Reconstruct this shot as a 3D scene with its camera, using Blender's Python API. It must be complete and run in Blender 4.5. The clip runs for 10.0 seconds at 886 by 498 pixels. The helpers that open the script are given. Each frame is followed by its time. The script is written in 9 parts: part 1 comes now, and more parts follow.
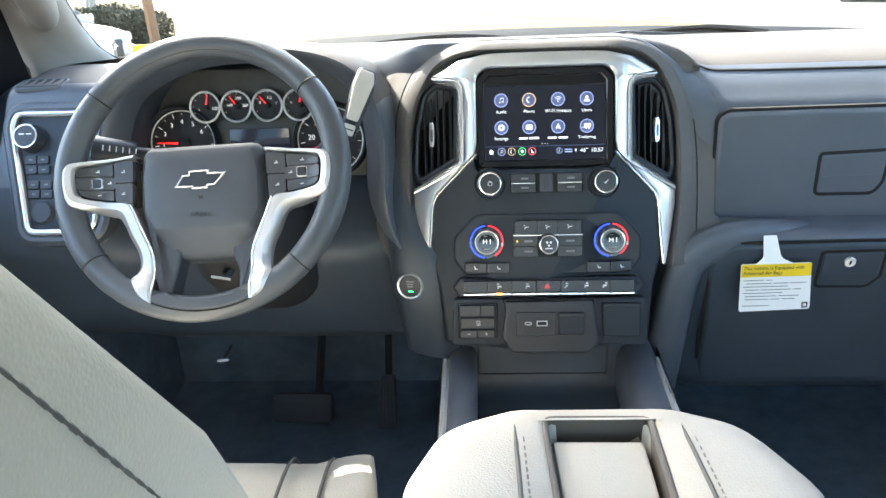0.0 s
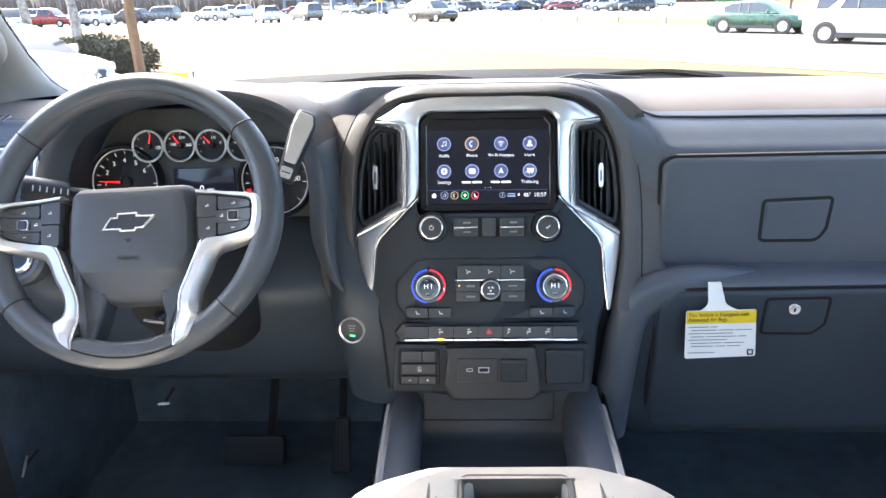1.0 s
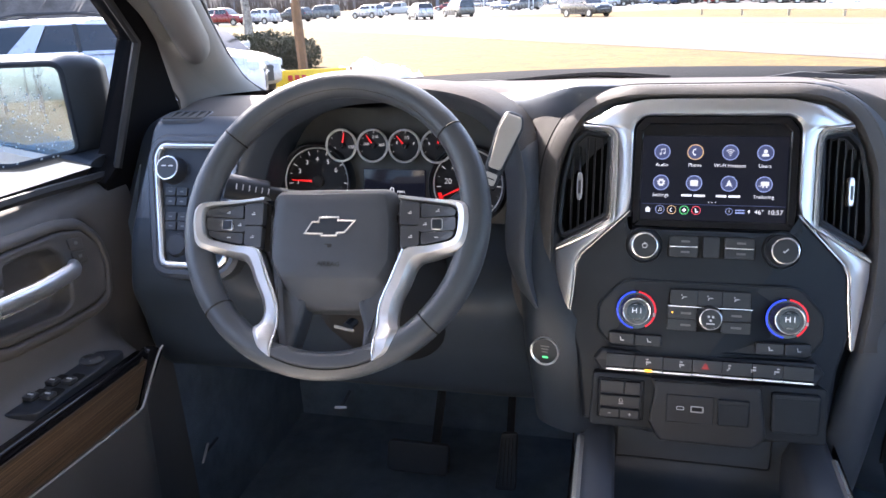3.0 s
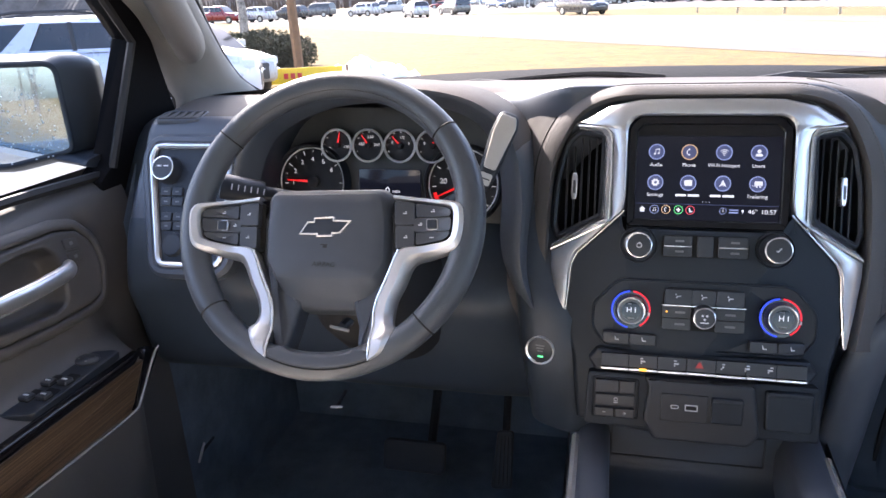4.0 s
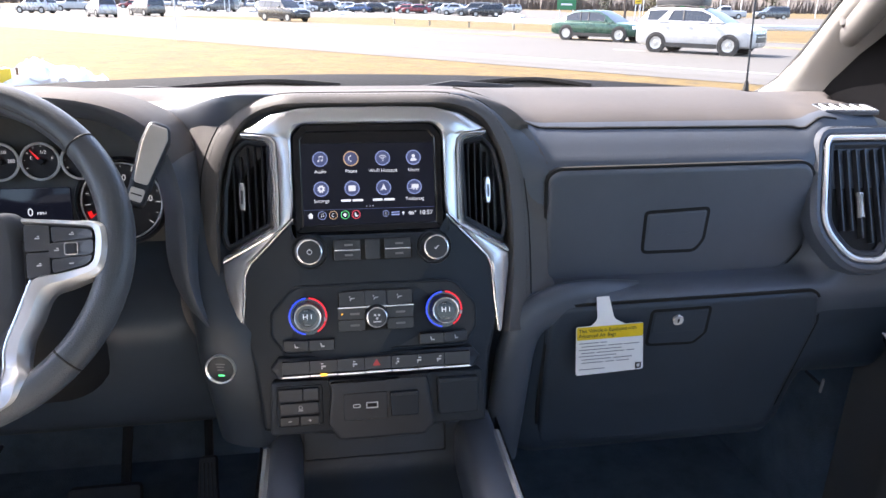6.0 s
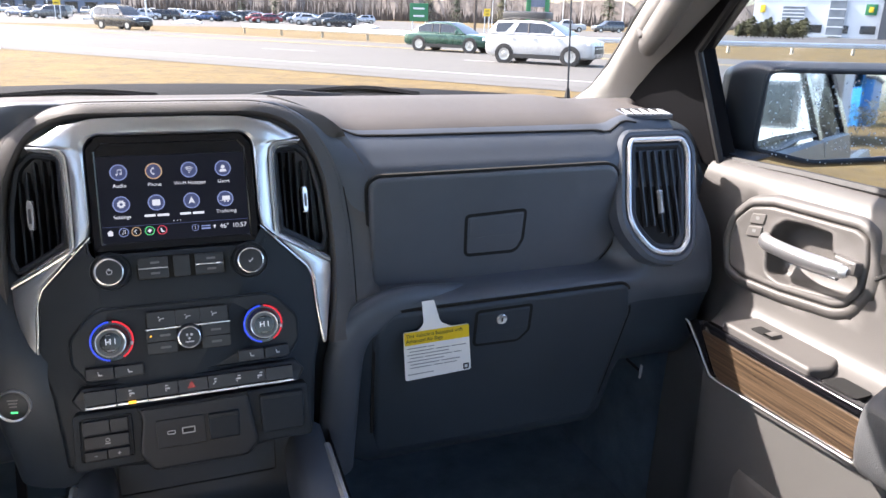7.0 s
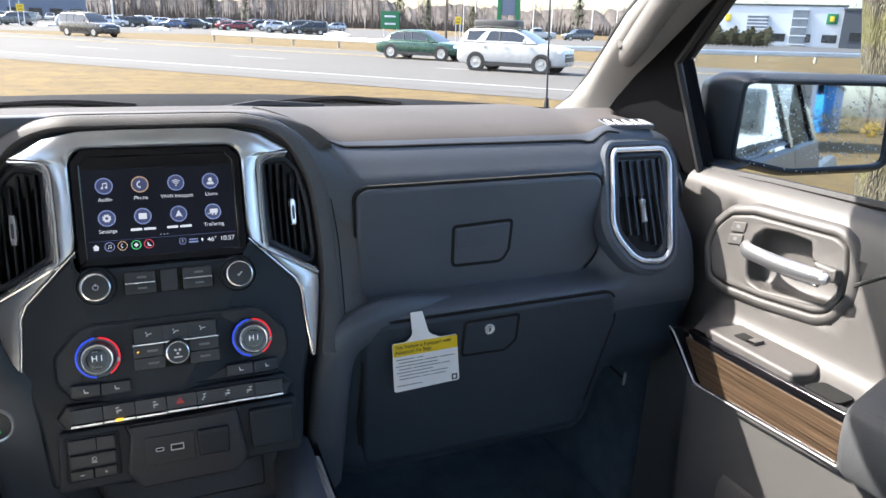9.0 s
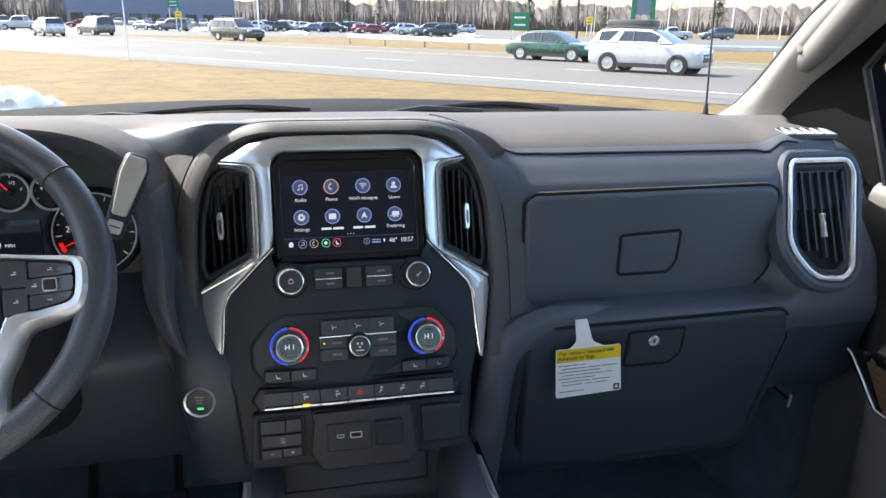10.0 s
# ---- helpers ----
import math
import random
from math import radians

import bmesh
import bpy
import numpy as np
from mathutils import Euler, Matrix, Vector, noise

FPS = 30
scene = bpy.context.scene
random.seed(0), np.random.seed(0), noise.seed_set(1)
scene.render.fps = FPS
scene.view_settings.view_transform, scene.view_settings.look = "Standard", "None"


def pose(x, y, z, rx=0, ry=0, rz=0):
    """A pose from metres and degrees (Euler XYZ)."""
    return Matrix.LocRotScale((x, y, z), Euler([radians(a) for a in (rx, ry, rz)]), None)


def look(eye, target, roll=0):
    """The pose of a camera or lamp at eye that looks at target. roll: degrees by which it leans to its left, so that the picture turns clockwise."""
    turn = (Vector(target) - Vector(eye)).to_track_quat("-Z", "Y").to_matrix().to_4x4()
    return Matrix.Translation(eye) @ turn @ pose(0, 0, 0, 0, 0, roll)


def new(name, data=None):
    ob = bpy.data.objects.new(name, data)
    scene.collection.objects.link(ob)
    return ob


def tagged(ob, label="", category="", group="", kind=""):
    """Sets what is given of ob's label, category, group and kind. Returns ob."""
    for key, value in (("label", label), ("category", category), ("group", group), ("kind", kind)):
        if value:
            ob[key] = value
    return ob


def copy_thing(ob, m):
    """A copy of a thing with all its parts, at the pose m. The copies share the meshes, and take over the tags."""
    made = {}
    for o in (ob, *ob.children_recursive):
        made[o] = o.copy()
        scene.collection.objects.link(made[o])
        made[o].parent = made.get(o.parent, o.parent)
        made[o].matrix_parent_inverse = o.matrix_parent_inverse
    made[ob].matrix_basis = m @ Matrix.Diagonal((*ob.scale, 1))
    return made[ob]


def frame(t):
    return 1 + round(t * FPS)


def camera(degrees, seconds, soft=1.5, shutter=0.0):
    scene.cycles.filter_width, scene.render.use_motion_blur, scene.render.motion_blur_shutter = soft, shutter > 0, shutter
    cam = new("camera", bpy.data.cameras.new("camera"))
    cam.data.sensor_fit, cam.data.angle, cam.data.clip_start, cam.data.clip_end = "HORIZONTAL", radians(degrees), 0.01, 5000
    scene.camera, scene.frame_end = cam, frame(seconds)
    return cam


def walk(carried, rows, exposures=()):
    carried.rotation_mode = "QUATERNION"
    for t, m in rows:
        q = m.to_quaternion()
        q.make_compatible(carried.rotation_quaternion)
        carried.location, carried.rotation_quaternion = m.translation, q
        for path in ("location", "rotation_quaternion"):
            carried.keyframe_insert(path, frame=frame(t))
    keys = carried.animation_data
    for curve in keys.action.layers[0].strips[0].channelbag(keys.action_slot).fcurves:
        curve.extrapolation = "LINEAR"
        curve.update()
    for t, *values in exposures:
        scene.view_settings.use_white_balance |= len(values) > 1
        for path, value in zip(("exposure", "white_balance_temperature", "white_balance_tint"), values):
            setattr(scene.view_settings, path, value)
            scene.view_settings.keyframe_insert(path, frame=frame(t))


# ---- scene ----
cam = camera(63.7, 10.0)
PATH = [
    (0, (-0.091, 0.148, 1.824), (-0.205, 2.003, 1.087), -2.2),
    (0.5, (-0.045, 0.163, 1.832), (-0.119, 2.044, 1.156), -1.5),
    (1, (-0.029, 0.17, 1.834), (-0.1, 2.058, 1.179), -1.2),
    (1.5, (-0.03, 0.19, 1.83), (-0.159, 2.076, 1.178), -1.5),
    (2, (-0.063, 0.228, 1.826), (-0.313, 2.102, 1.173), -1.9),
    (2.5, (-0.101, 0.245, 1.828), (-0.48, 2.097, 1.174), -2.4),
    (2.7, (-0.112, 0.246, 1.829), (-0.539, 2.097, 1.175), -2.2),
    (3.8, (-0.134, 0.25, 1.835), (-0.606, 2.079, 1.166), -2.1),
    (4, (-0.122, 0.246, 1.834), (-0.565, 2.081, 1.174), -2.1),
    (4.5, (-0.107, 0.248, 1.836), (-0.427, 2.108, 1.175), -1.5),
    (5, (-0.091, 0.251, 1.837), (-0.231, 2.133, 1.174), -0.9),
    (5.5, (-0.073, 0.254, 1.841), (0.019, 2.138, 1.175), 0.0),
    (6, (-0.057, 0.256, 1.835), (0.261, 2.12, 1.183), 0.8),
    (7.3, (0.01, 0.244, 1.832), (0.774, 1.987, 1.216), 2.0),
    (7.5, (0.009, 0.25, 1.834), (0.818, 1.972, 1.217), 2.3),
    (8, (0.014, 0.243, 1.835), (0.88, 1.943, 1.233), 2.3),
    (8.5, (0.003, 0.249, 1.838), (0.852, 1.957, 1.237), 2.3),
    (9, (-0.017, 0.254, 1.837), (0.738, 2.007, 1.24), 1.8),
    (9.5, (-0.049, 0.261, 1.845), (0.564, 2.064, 1.232), 1.5),
    (10, (-0.087, 0.263, 1.846), (0.348, 2.12, 1.244), 1.0),
]
EXPOSURES = [(0, 3.44, 6800, 4), (0.5, 3.36, 6700, 7), (1.0, 3.25, 6650, 12), (1.5, 3.12, 6620, 15), (2.0, 2.95, 6620, 17), (2.5, 2.77, 6620, 18), (4.0, 2.68, 6680, 20), (4.5, 2.68, 6680, 20), (5.0, 2.67, 6680, 19), (6.0, 2.55, 6650, 18), (7.5, 2.27, 6620, 15), (10.0, 2.17, 6450, 10)]
walk(cam, [(t, look(eye, target, roll)) for t, eye, target, roll in PATH], EXPOSURES)

# ---------------- sky and sun ----------------
SUN_WAY = Vector((-0.80, 0.70, 1.0)).normalized()      # towards the sun
world = bpy.data.worlds.new("sky")
world.use_nodes = True
scene.world = world
wn = world.node_tree.nodes
sky = wn.new("ShaderNodeTexSky")
sky.sky_type = "NISHITA"
sky.sun_disc = False
sky.sun_elevation = math.asin(SUN_WAY.z)
sky.sun_rotation = math.atan2(SUN_WAY.x, SUN_WAY.y)
sky.dust_density = 2.5
sky.air_density = 1.0
wn["Background"].inputs["Strength"].default_value = 0.15
world.node_tree.links.new(sky.outputs["Color"], wn["Background"].inputs["Color"])
sun = new("sun", bpy.data.lights.new("sun", "SUN"))
sun.data.energy, sun.data.angle, sun.data.color = 3.8, radians(0.6), (1.0, 0.955, 0.88)
sun.rotation_euler = (-SUN_WAY).to_track_quat("-Z", "Y").to_euler()


# ---------------- materials ----------------
def material(name, color, rough=0.5, metal=0.0, vary=0.15, scale=8.0, fine=0.0, fine_scale=900.0, stain=0.0,
             spec=0.5, coat=0.0, per_object=0.0, rough_vary=0.08, second=None, aniso=0.0):
    """A surface with broad and fine variation of colour, roughness and relief; scale in waves per metre."""
    m = bpy.data.materials.new(name)
    m.use_nodes = True
    n, l = m.node_tree.nodes, m.node_tree.links
    b = n["Principled BSDF"]
    b.inputs["Metallic"].default_value = metal
    b.inputs["Specular IOR Level"].default_value = spec
    b.inputs["Coat Weight"].default_value = coat
    b.inputs["Coat Roughness"].default_value = 0.08
    b.inputs["Anisotropic"].default_value = aniso
    at = n.new("ShaderNodeTexCoord")
    big = n.new("ShaderNodeTexNoise")
    big.inputs["Scale"].default_value = scale
    big.inputs["Detail"].default_value = 6
    big.inputs["Roughness"].default_value = 0.65
    l.new(at.outputs["Object"], big.inputs["Vector"])
    ramp = n.new("ShaderNodeValToRGB")
    c = Vector(color[:3])
    d = Vector(second) if second else c * (1 - vary)
    e = c * (1 + vary)
    ramp.color_ramp.elements[0].position, ramp.color_ramp.elements[1].position = 0.3, 0.72
    ramp.color_ramp.elements[0].color = (*d, 1)
    ramp.color_ramp.elements[1].color = (*e, 1)
    l.new(big.outputs["Fac"], ramp.inputs["Fac"])
    out = ramp.outputs["Color"]
    if stain:
        spot = n.new("ShaderNodeTexNoise")
        spot.inputs["Scale"].default_value = scale * 5
        spot.inputs["Detail"].default_value = 8
        l.new(at.outputs["Object"], spot.inputs["Vector"])
        mix = n.new("ShaderNodeMix")
        mix.data_type, mix.blend_type = "RGBA", "MULTIPLY"
        mix.inputs["Factor"].default_value = stain
        l.new(out, mix.inputs[6])
        l.new(spot.outputs["Fac"], mix.inputs[7])
        out = mix.outputs[2]
    if per_object:
        info = n.new("ShaderNodeObjectInfo")
        hue = n.new("ShaderNodeHueSaturation")
        span = n.new("ShaderNodeMapRange")
        span.inputs["To Min"].default_value, span.inputs["To Max"].default_value = 1 - per_object, 1 + per_object
        l.new(info.outputs["Random"], span.inputs["Value"])
        l.new(span.outputs["Result"], hue.inputs["Value"])
        l.new(out, hue.inputs["Color"])
        out = hue.outputs["Color"]
    l.new(out, b.inputs["Base Color"])
    rr = n.new("ShaderNodeMapRange")
    rr.inputs["To Min"].default_value = max(0.02, rough - rough_vary)
    rr.inputs["To Max"].default_value = min(1.0, rough + rough_vary)
    l.new(big.outputs["Fac"], rr.inputs["Value"])
    l.new(rr.outputs["Result"], b.inputs["Roughness"])
    if fine:
        small = n.new("ShaderNodeTexVoronoi")
        small.inputs["Scale"].default_value = fine_scale
        l.new(at.outputs["Object"], small.inputs["Vector"])
        bump = n.new("ShaderNodeBump")
        bump.inputs["Strength"].default_value = fine
        bump.inputs["Distance"].default_value = 0.6 / fine_scale
        l.new(small.outputs["Distance"], bump.inputs["Height"])
        l.new(bump.outputs["Normal"], b.inputs["Normal"])
    return m


def glow(name, color, strength):
    m = bpy.data.materials.new(name)
    m.use_nodes = True
    b = m.node_tree.nodes["Principled BSDF"]
    b.inputs["Base Color"].default_value = (*[0.3 * c for c in color], 1)
    b.inputs["Emission Color"].default_value = (*color, 1)
    b.inputs["Emission Strength"].default_value = strength
    b.inputs["Roughness"].default_value = 0.3
    return m


def clear(name, tint=(1, 1, 1), gloss=0.05, fall=5.0, most=0.8):
    """Thin clear glass: straight through, with a gloss that grows towards grazing."""
    m = bpy.data.materials.new(name)
    m.use_nodes = True
    n, l = m.node_tree.nodes, m.node_tree.links
    n.remove(n["Principled BSDF"])
    thru, shine, mix = n.new("ShaderNodeBsdfTransparent"), n.new("ShaderNodeBsdfGlossy"), n.new("ShaderNodeMixShader")
    edge, power, scale = n.new("ShaderNodeLayerWeight"), n.new("ShaderNodeMath"), n.new("ShaderNodeMath")
    power.operation, scale.operation = "POWER", "MULTIPLY_ADD"
    power.inputs[1].default_value = fall
    scale.inputs[1].default_value, scale.inputs[2].default_value = most, 0.03
    edge.inputs["Blend"].default_value = 0.5
    thru.inputs["Color"].default_value = (*tint, 1)
    shine.inputs["Roughness"].default_value = gloss
    l.new(edge.outputs["Facing"], power.inputs[0])
    l.new(power.outputs[0], scale.inputs[0])
    l.new(scale.outputs[0], mix.inputs["Fac"])
    l.new(thru.outputs["BSDF"], mix.inputs[1])
    l.new(shine.outputs["BSDF"], mix.inputs[2])
    l.new(mix.outputs["Shader"], n["Material Output"].inputs["Surface"])
    return m


def striped(name, a, b, rough, axis=1, scale=90.0, stretch=14.0, coat=0.3):
    """Wood: fine streaks along one axis over slow bands."""
    m = bpy.data.materials.new(name)
    m.use_nodes = True
    n, l = m.node_tree.nodes, m.node_tree.links
    p = n["Principled BSDF"]
    at, mp = n.new("ShaderNodeTexCoord"), n.new("ShaderNodeMapping")
    s = [1.0, 1.0, 1.0]
    s[axis] = 1.0 / stretch
    mp.inputs["Scale"].default_value = s
    l.new(at.outputs["Object"], mp.inputs["Vector"])
    grain = n.new("ShaderNodeTexNoise")
    grain.inputs["Scale"].default_value, grain.inputs["Detail"].default_value, grain.inputs["Roughness"].default_value = scale, 7, 0.7
    l.new(mp.outputs["Vector"], grain.inputs["Vector"])
    ramp = n.new("ShaderNodeValToRGB")
    ramp.color_ramp.elements[0].position, ramp.color_ramp.elements[1].position = 0.36, 0.64
    ramp.color_ramp.elements[0].color, ramp.color_ramp.elements[1].color = (*a, 1), (*b, 1)
    l.new(grain.outputs["Fac"], ramp.inputs["Fac"])
    l.new(ramp.outputs["Color"], p.inputs["Base Color"])
    bump = n.new("ShaderNodeBump")
    bump.inputs["Strength"].default_value, bump.inputs["Distance"].default_value = 0.3, 0.002
    l.new(grain.outputs["Fac"], bump.inputs["Height"])
    l.new(bump.outputs["Normal"], p.inputs["Normal"])
    p.inputs["Roughness"].default_value, p.inputs["Coat Weight"].default_value = rough, coat
    return m


# PAD's leather again, its colour lightened where the hood catches less sun
HOOD = material("charcoal pad leather, lightened copy", (0.108, 0.103, 0.101), 0.55, fine=0.32, fine_scale=620, scale=6, vary=0.12, spec=0.2)
SOFT = material("charcoal soft-touch trim", (0.073, 0.086, 0.107), 0.40, fine=0.2, fine_scale=1100, scale=5, vary=0.1, spec=0.55)
PAD = material("charcoal leather-grain pad", (0.080, 0.073, 0.070), 0.6, fine=0.32, fine_scale=620, scale=6, vary=0.12, spec=0.1)
LOWER = material("black grained plastic", (0.030, 0.042, 0.058), 0.46, fine=0.2, fine_scale=1300, scale=6)
SATIN = material("satin black plastic", (0.024, 0.029, 0.037), 0.42, fine=0.05, fine_scale=1500, scale=10, spec=0.35)
PANEL = material("black grained panel plastic", (0.018, 0.025, 0.034), 0.50, fine=0.2, fine_scale=1300, scale=6, spec=0.3)
GLOSS = material("gloss black plastic", (0.008, 0.008, 0.010), 0.12, scale=20, rough_vary=0.03)
KEY_BLACK = material("black rubberised key plastic", (0.030, 0.034, 0.041), 0.42, scale=30)
# near-black colour that carries the shade in gaps, recesses and vent openings
GROOVE = material("near-black gap and recess shade", (0.004, 0.004, 0.004), 0.8)
SILVER = material("brushed galvano silver trim", (0.68, 0.685, 0.70), 0.30, metal=0.88, scale=14, vary=0.05, aniso=0.4, rough_vary=0.05)
SPOKE = material("satin silver spoke trim", (0.60, 0.605, 0.62), 0.44, metal=0.85, scale=14, vary=0.05, aniso=0.3, rough_vary=0.05)
POCKET = material("dark taupe pocket plastic", (0.10, 0.088, 0.076), 0.55, scale=20, vary=0.1)
CHROME = material("polished chrome", (0.88, 0.89, 0.90), 0.22, metal=0.72, scale=25, vary=0.03, rough_vary=0.04)
WHEEL = material("dark wheel leather", (0.058, 0.067, 0.080), 0.34, fine=0.25, fine_scale=650, scale=12, vary=0.14)
HUB = material("charcoal airbag cover plastic", (0.064, 0.072, 0.085), 0.44, fine=0.18, fine_scale=1100, scale=9, vary=0.1, spec=0.28)
THREAD = material("grey stitching thread", (0.075, 0.072, 0.070), 0.8, scale=60)
LIGHT_THREAD = material("grey seat thread", (0.20, 0.19, 0.18), 0.8, scale=60)
SEAT = material("light grey perforated leather", (0.45, 0.42, 0.365), 0.45, fine=0.3, fine_scale=520, scale=7, vary=0.07)
SEAT_DARK = material("seat piping shadow", (0.10, 0.095, 0.09), 0.6, scale=30)
ARMPAD = material("charcoal armrest leather", (0.080, 0.083, 0.088), 0.5, fine=0.28, fine_scale=620, scale=7, vary=0.1, spec=0.3)
DOOR = material("warm grey door vinyl", (0.084, 0.079, 0.076), 0.5, fine=0.2, fine_scale=800, scale=6, vary=0.07)
DOOR_LOW = material("grey door plastic", (0.105, 0.102, 0.098), 0.5, fine=0.2, fine_scale=1000, scale=6, vary=0.07)
PILLAR = material("grey woven pillar lining", (0.265, 0.252, 0.236), 0.65, fine=0.3, fine_scale=1400, scale=9, vary=0.06)
# lining out of view, made paler to bounce more light into the cab
LINER = material("pale headliner cloth", (0.80, 0.79, 0.77), 0.9, fine=0.4, fine_scale=1500, scale=9, vary=0.05)
# black carpet, its colour raised and blued to carry the footwell's hazy light
CARPET = material("black carpet lifted to blue-grey", (0.150, 0.208, 0.275), 0.95, fine=0.8, fine_scale=420, scale=12, vary=0.3)
SAIL = material("dull black door frame trim", (0.007, 0.007, 0.008), 0.8, scale=20, fine=0.2, fine_scale=1200, spec=0.04)
COWL = material("dull black cowl plastic", (0.007, 0.007, 0.008), 0.75, scale=9, vary=0.2, fine=0.2, fine_scale=500, spec=0.1)
RUBBER = material("black rubber", (0.012, 0.012, 0.013), 0.65, scale=30)
WOOD = striped("open-pore brown wood", (0.015, 0.009, 0.006), (0.125, 0.082, 0.049), 0.36, scale=420.0, stretch=130.0)
PAINT = material("grey metallic truck paint", (0.070, 0.073, 0.080), 0.42, metal=0.25, scale=30, vary=0.06, coat=0.12)
MIRROR = material("mirror silvering", (0.86, 0.88, 0.90), 0.02, metal=1.0, vary=0.01, scale=3, rough_vary=0.005)
GLASS = clear("clear car glass", (0.96, 0.98, 0.97), 0.02, 5.0, 0.2)
GLASS_FRONT = clear("front side glass", (0.66, 0.74, 0.80), 0.02, 4.0, 0.14)
GLASS_SIDE = clear("tinted side glass", (0.28, 0.34, 0.40), 0.02, 4.0, 0.14)
# opaque pale colour that stands in for the glint of clear drops
DROP = material("water drop with painted glint", (0.60, 0.63, 0.66), 0.08, scale=90)
TAGW = material("white tag card", (0.88, 0.88, 0.87), 0.45, scale=14, vary=0.03)
TAGY = material("yellow tag print", (0.80, 0.56, 0.01), 0.45, scale=20, vary=0.04)
INK = material("black ink", (0.015, 0.015, 0.015), 0.6, scale=40)
INK_GREY = material("grey small print", (0.26, 0.27, 0.29), 0.6, scale=40)
MARK = material("pale printed marking", (0.62, 0.63, 0.65), 0.5, scale=50)
DIAL_PRINT = glow("backlit dial print", (0.8, 0.82, 0.85), 0.10)
DIM = material("dim printed marking", (0.17, 0.174, 0.18), 0.5, scale=50)
RED = glow("red dial edge", (0.85, 0.03, 0.05), 0.2)
BLUE = glow("blue dial edge", (0.03, 0.08, 0.85), 0.22)
NEEDLE = glow("red needle", (0.9, 0.02, 0.02), 0.16)
AMBER = glow("amber indicator", (1.0, 0.45, 0.03), 0.5)
GREEN = glow("green indicator", (0.05, 0.9, 0.25), 0.4)
WHITE_LIT = glow("white lit legend", (0.85, 0.9, 1.0), 0.15)
SCREEN = glow("unlit display black", (0.010, 0.012, 0.022), 0.12)
SCREEN.node_tree.nodes["Principled BSDF"].inputs["Roughness"].default_value = 0.06
ICON = glow("blue display icon", (0.10, 0.13, 0.30), 0.08)
ICON_RIM = glow("pale display icon rim", (0.35, 0.45, 0.85), 0.11)
ORANGE_RIM = glow("orange display icon rim", (0.95, 0.62, 0.35), 0.10)
RED_RIM = glow("red display icon rim", (0.8, 0.08, 0.12), 0.2)
GREEN_RIM = glow("green display icon rim", (0.1, 0.75, 0.25), 0.2)


# ---------------- building helpers ----------------
def thing(name, at, label="", category="", group="", kind=""):
    """The Empty at the base of a thing with parts."""
    e = new(name)
    e.location = at
    e.empty_display_size = 0.05
    return tagged(e, label, category, group, kind)


def part(name, bm, mat, parent=None, label="", smooth=True, sharp=40, normals=True):
    """Links a bmesh, in world metres, as one mesh under a thing or under a part."""
    if normals:
        bmesh.ops.recalc_face_normals(bm, faces=bm.faces[:])
    me = bpy.data.meshes.new(name)
    bm.to_mesh(me)
    bm.free()
    mats = mat if isinstance(mat, (list, tuple)) else [mat]
    for one in mats:
        me.materials.append(one)
    if smooth:
        for f in me.polygons:
            f.use_smooth = True
        me.set_sharp_from_angle(angle=radians(sharp))
    ob = new(name, me)
    if parent is not None:
        ob.parent = parent
        ob.matrix_parent_inverse = Matrix.Translation(base_of(parent)).inverted()
    if label:
        ob["label"] = label
    return ob


def base_of(ob):
    """Where a parent's own frame lies: parts are modelled in world metres, so theirs is the world's."""
    return Vector(ob.location) if ob.type == "EMPTY" else Vector((0, 0, 0))


def single(name, bm, mat, label, category, group="", kind="", **kw):
    """A thing of one mesh."""
    return tagged(part(name, bm, mat, None, **kw), label, category, group, kind)


def frame_of(o, x, y):
    """A frame with origin o and axes x, y (made square) and their normal."""
    x = Vector(x).normalized()
    z = x.cross(Vector(y)).normalized()
    y = z.cross(x)
    m = Matrix((x, y, z)).transposed().to_4x4()
    m.translation = o
    return m


def rounded(pts, r, seg=4):
    """A polygon with rounded corners; r: one radius or one for each corner."""
    out = []
    k = len(pts)
    for i in range(k):
        p, a, b = Vector(pts[i]), Vector(pts[i - 1]), Vector(pts[(i + 1) % k])
        ri = r[i] if isinstance(r, (list, tuple)) else r
        u, v = (a - p), (b - p)
        ang = u.angle(v) if u.length > 1e-9 and v.length > 1e-9 else math.pi
        if ri <= 0 or ang > math.pi - 0.05:
            out.append(p)
            continue
        d = min(ri / math.tan(ang / 2), 0.48 * u.length, 0.48 * v.length)
        s, e = p + u.normalized() * d, p + v.normalized() * d
        for j in range(seg + 1):
            w = j / seg
            out.append(s * (1 - w) ** 2 + p * 2 * w * (1 - w) + e * w ** 2)
    return [(q.x, q.y) for q in out]


def rect(cx, cy, w, h, r=0.0, seg=3):
    return rounded([(cx - w / 2, cy - h / 2), (cx + w / 2, cy - h / 2), (cx + w / 2, cy + h / 2), (cx - w / 2, cy + h / 2)], r, seg)


def disc(cx, cy, r, n=28):
    return [(cx + r * math.cos(2 * math.pi * i / n), cy + r * math.sin(2 * math.pi * i / n)) for i in range(n)]


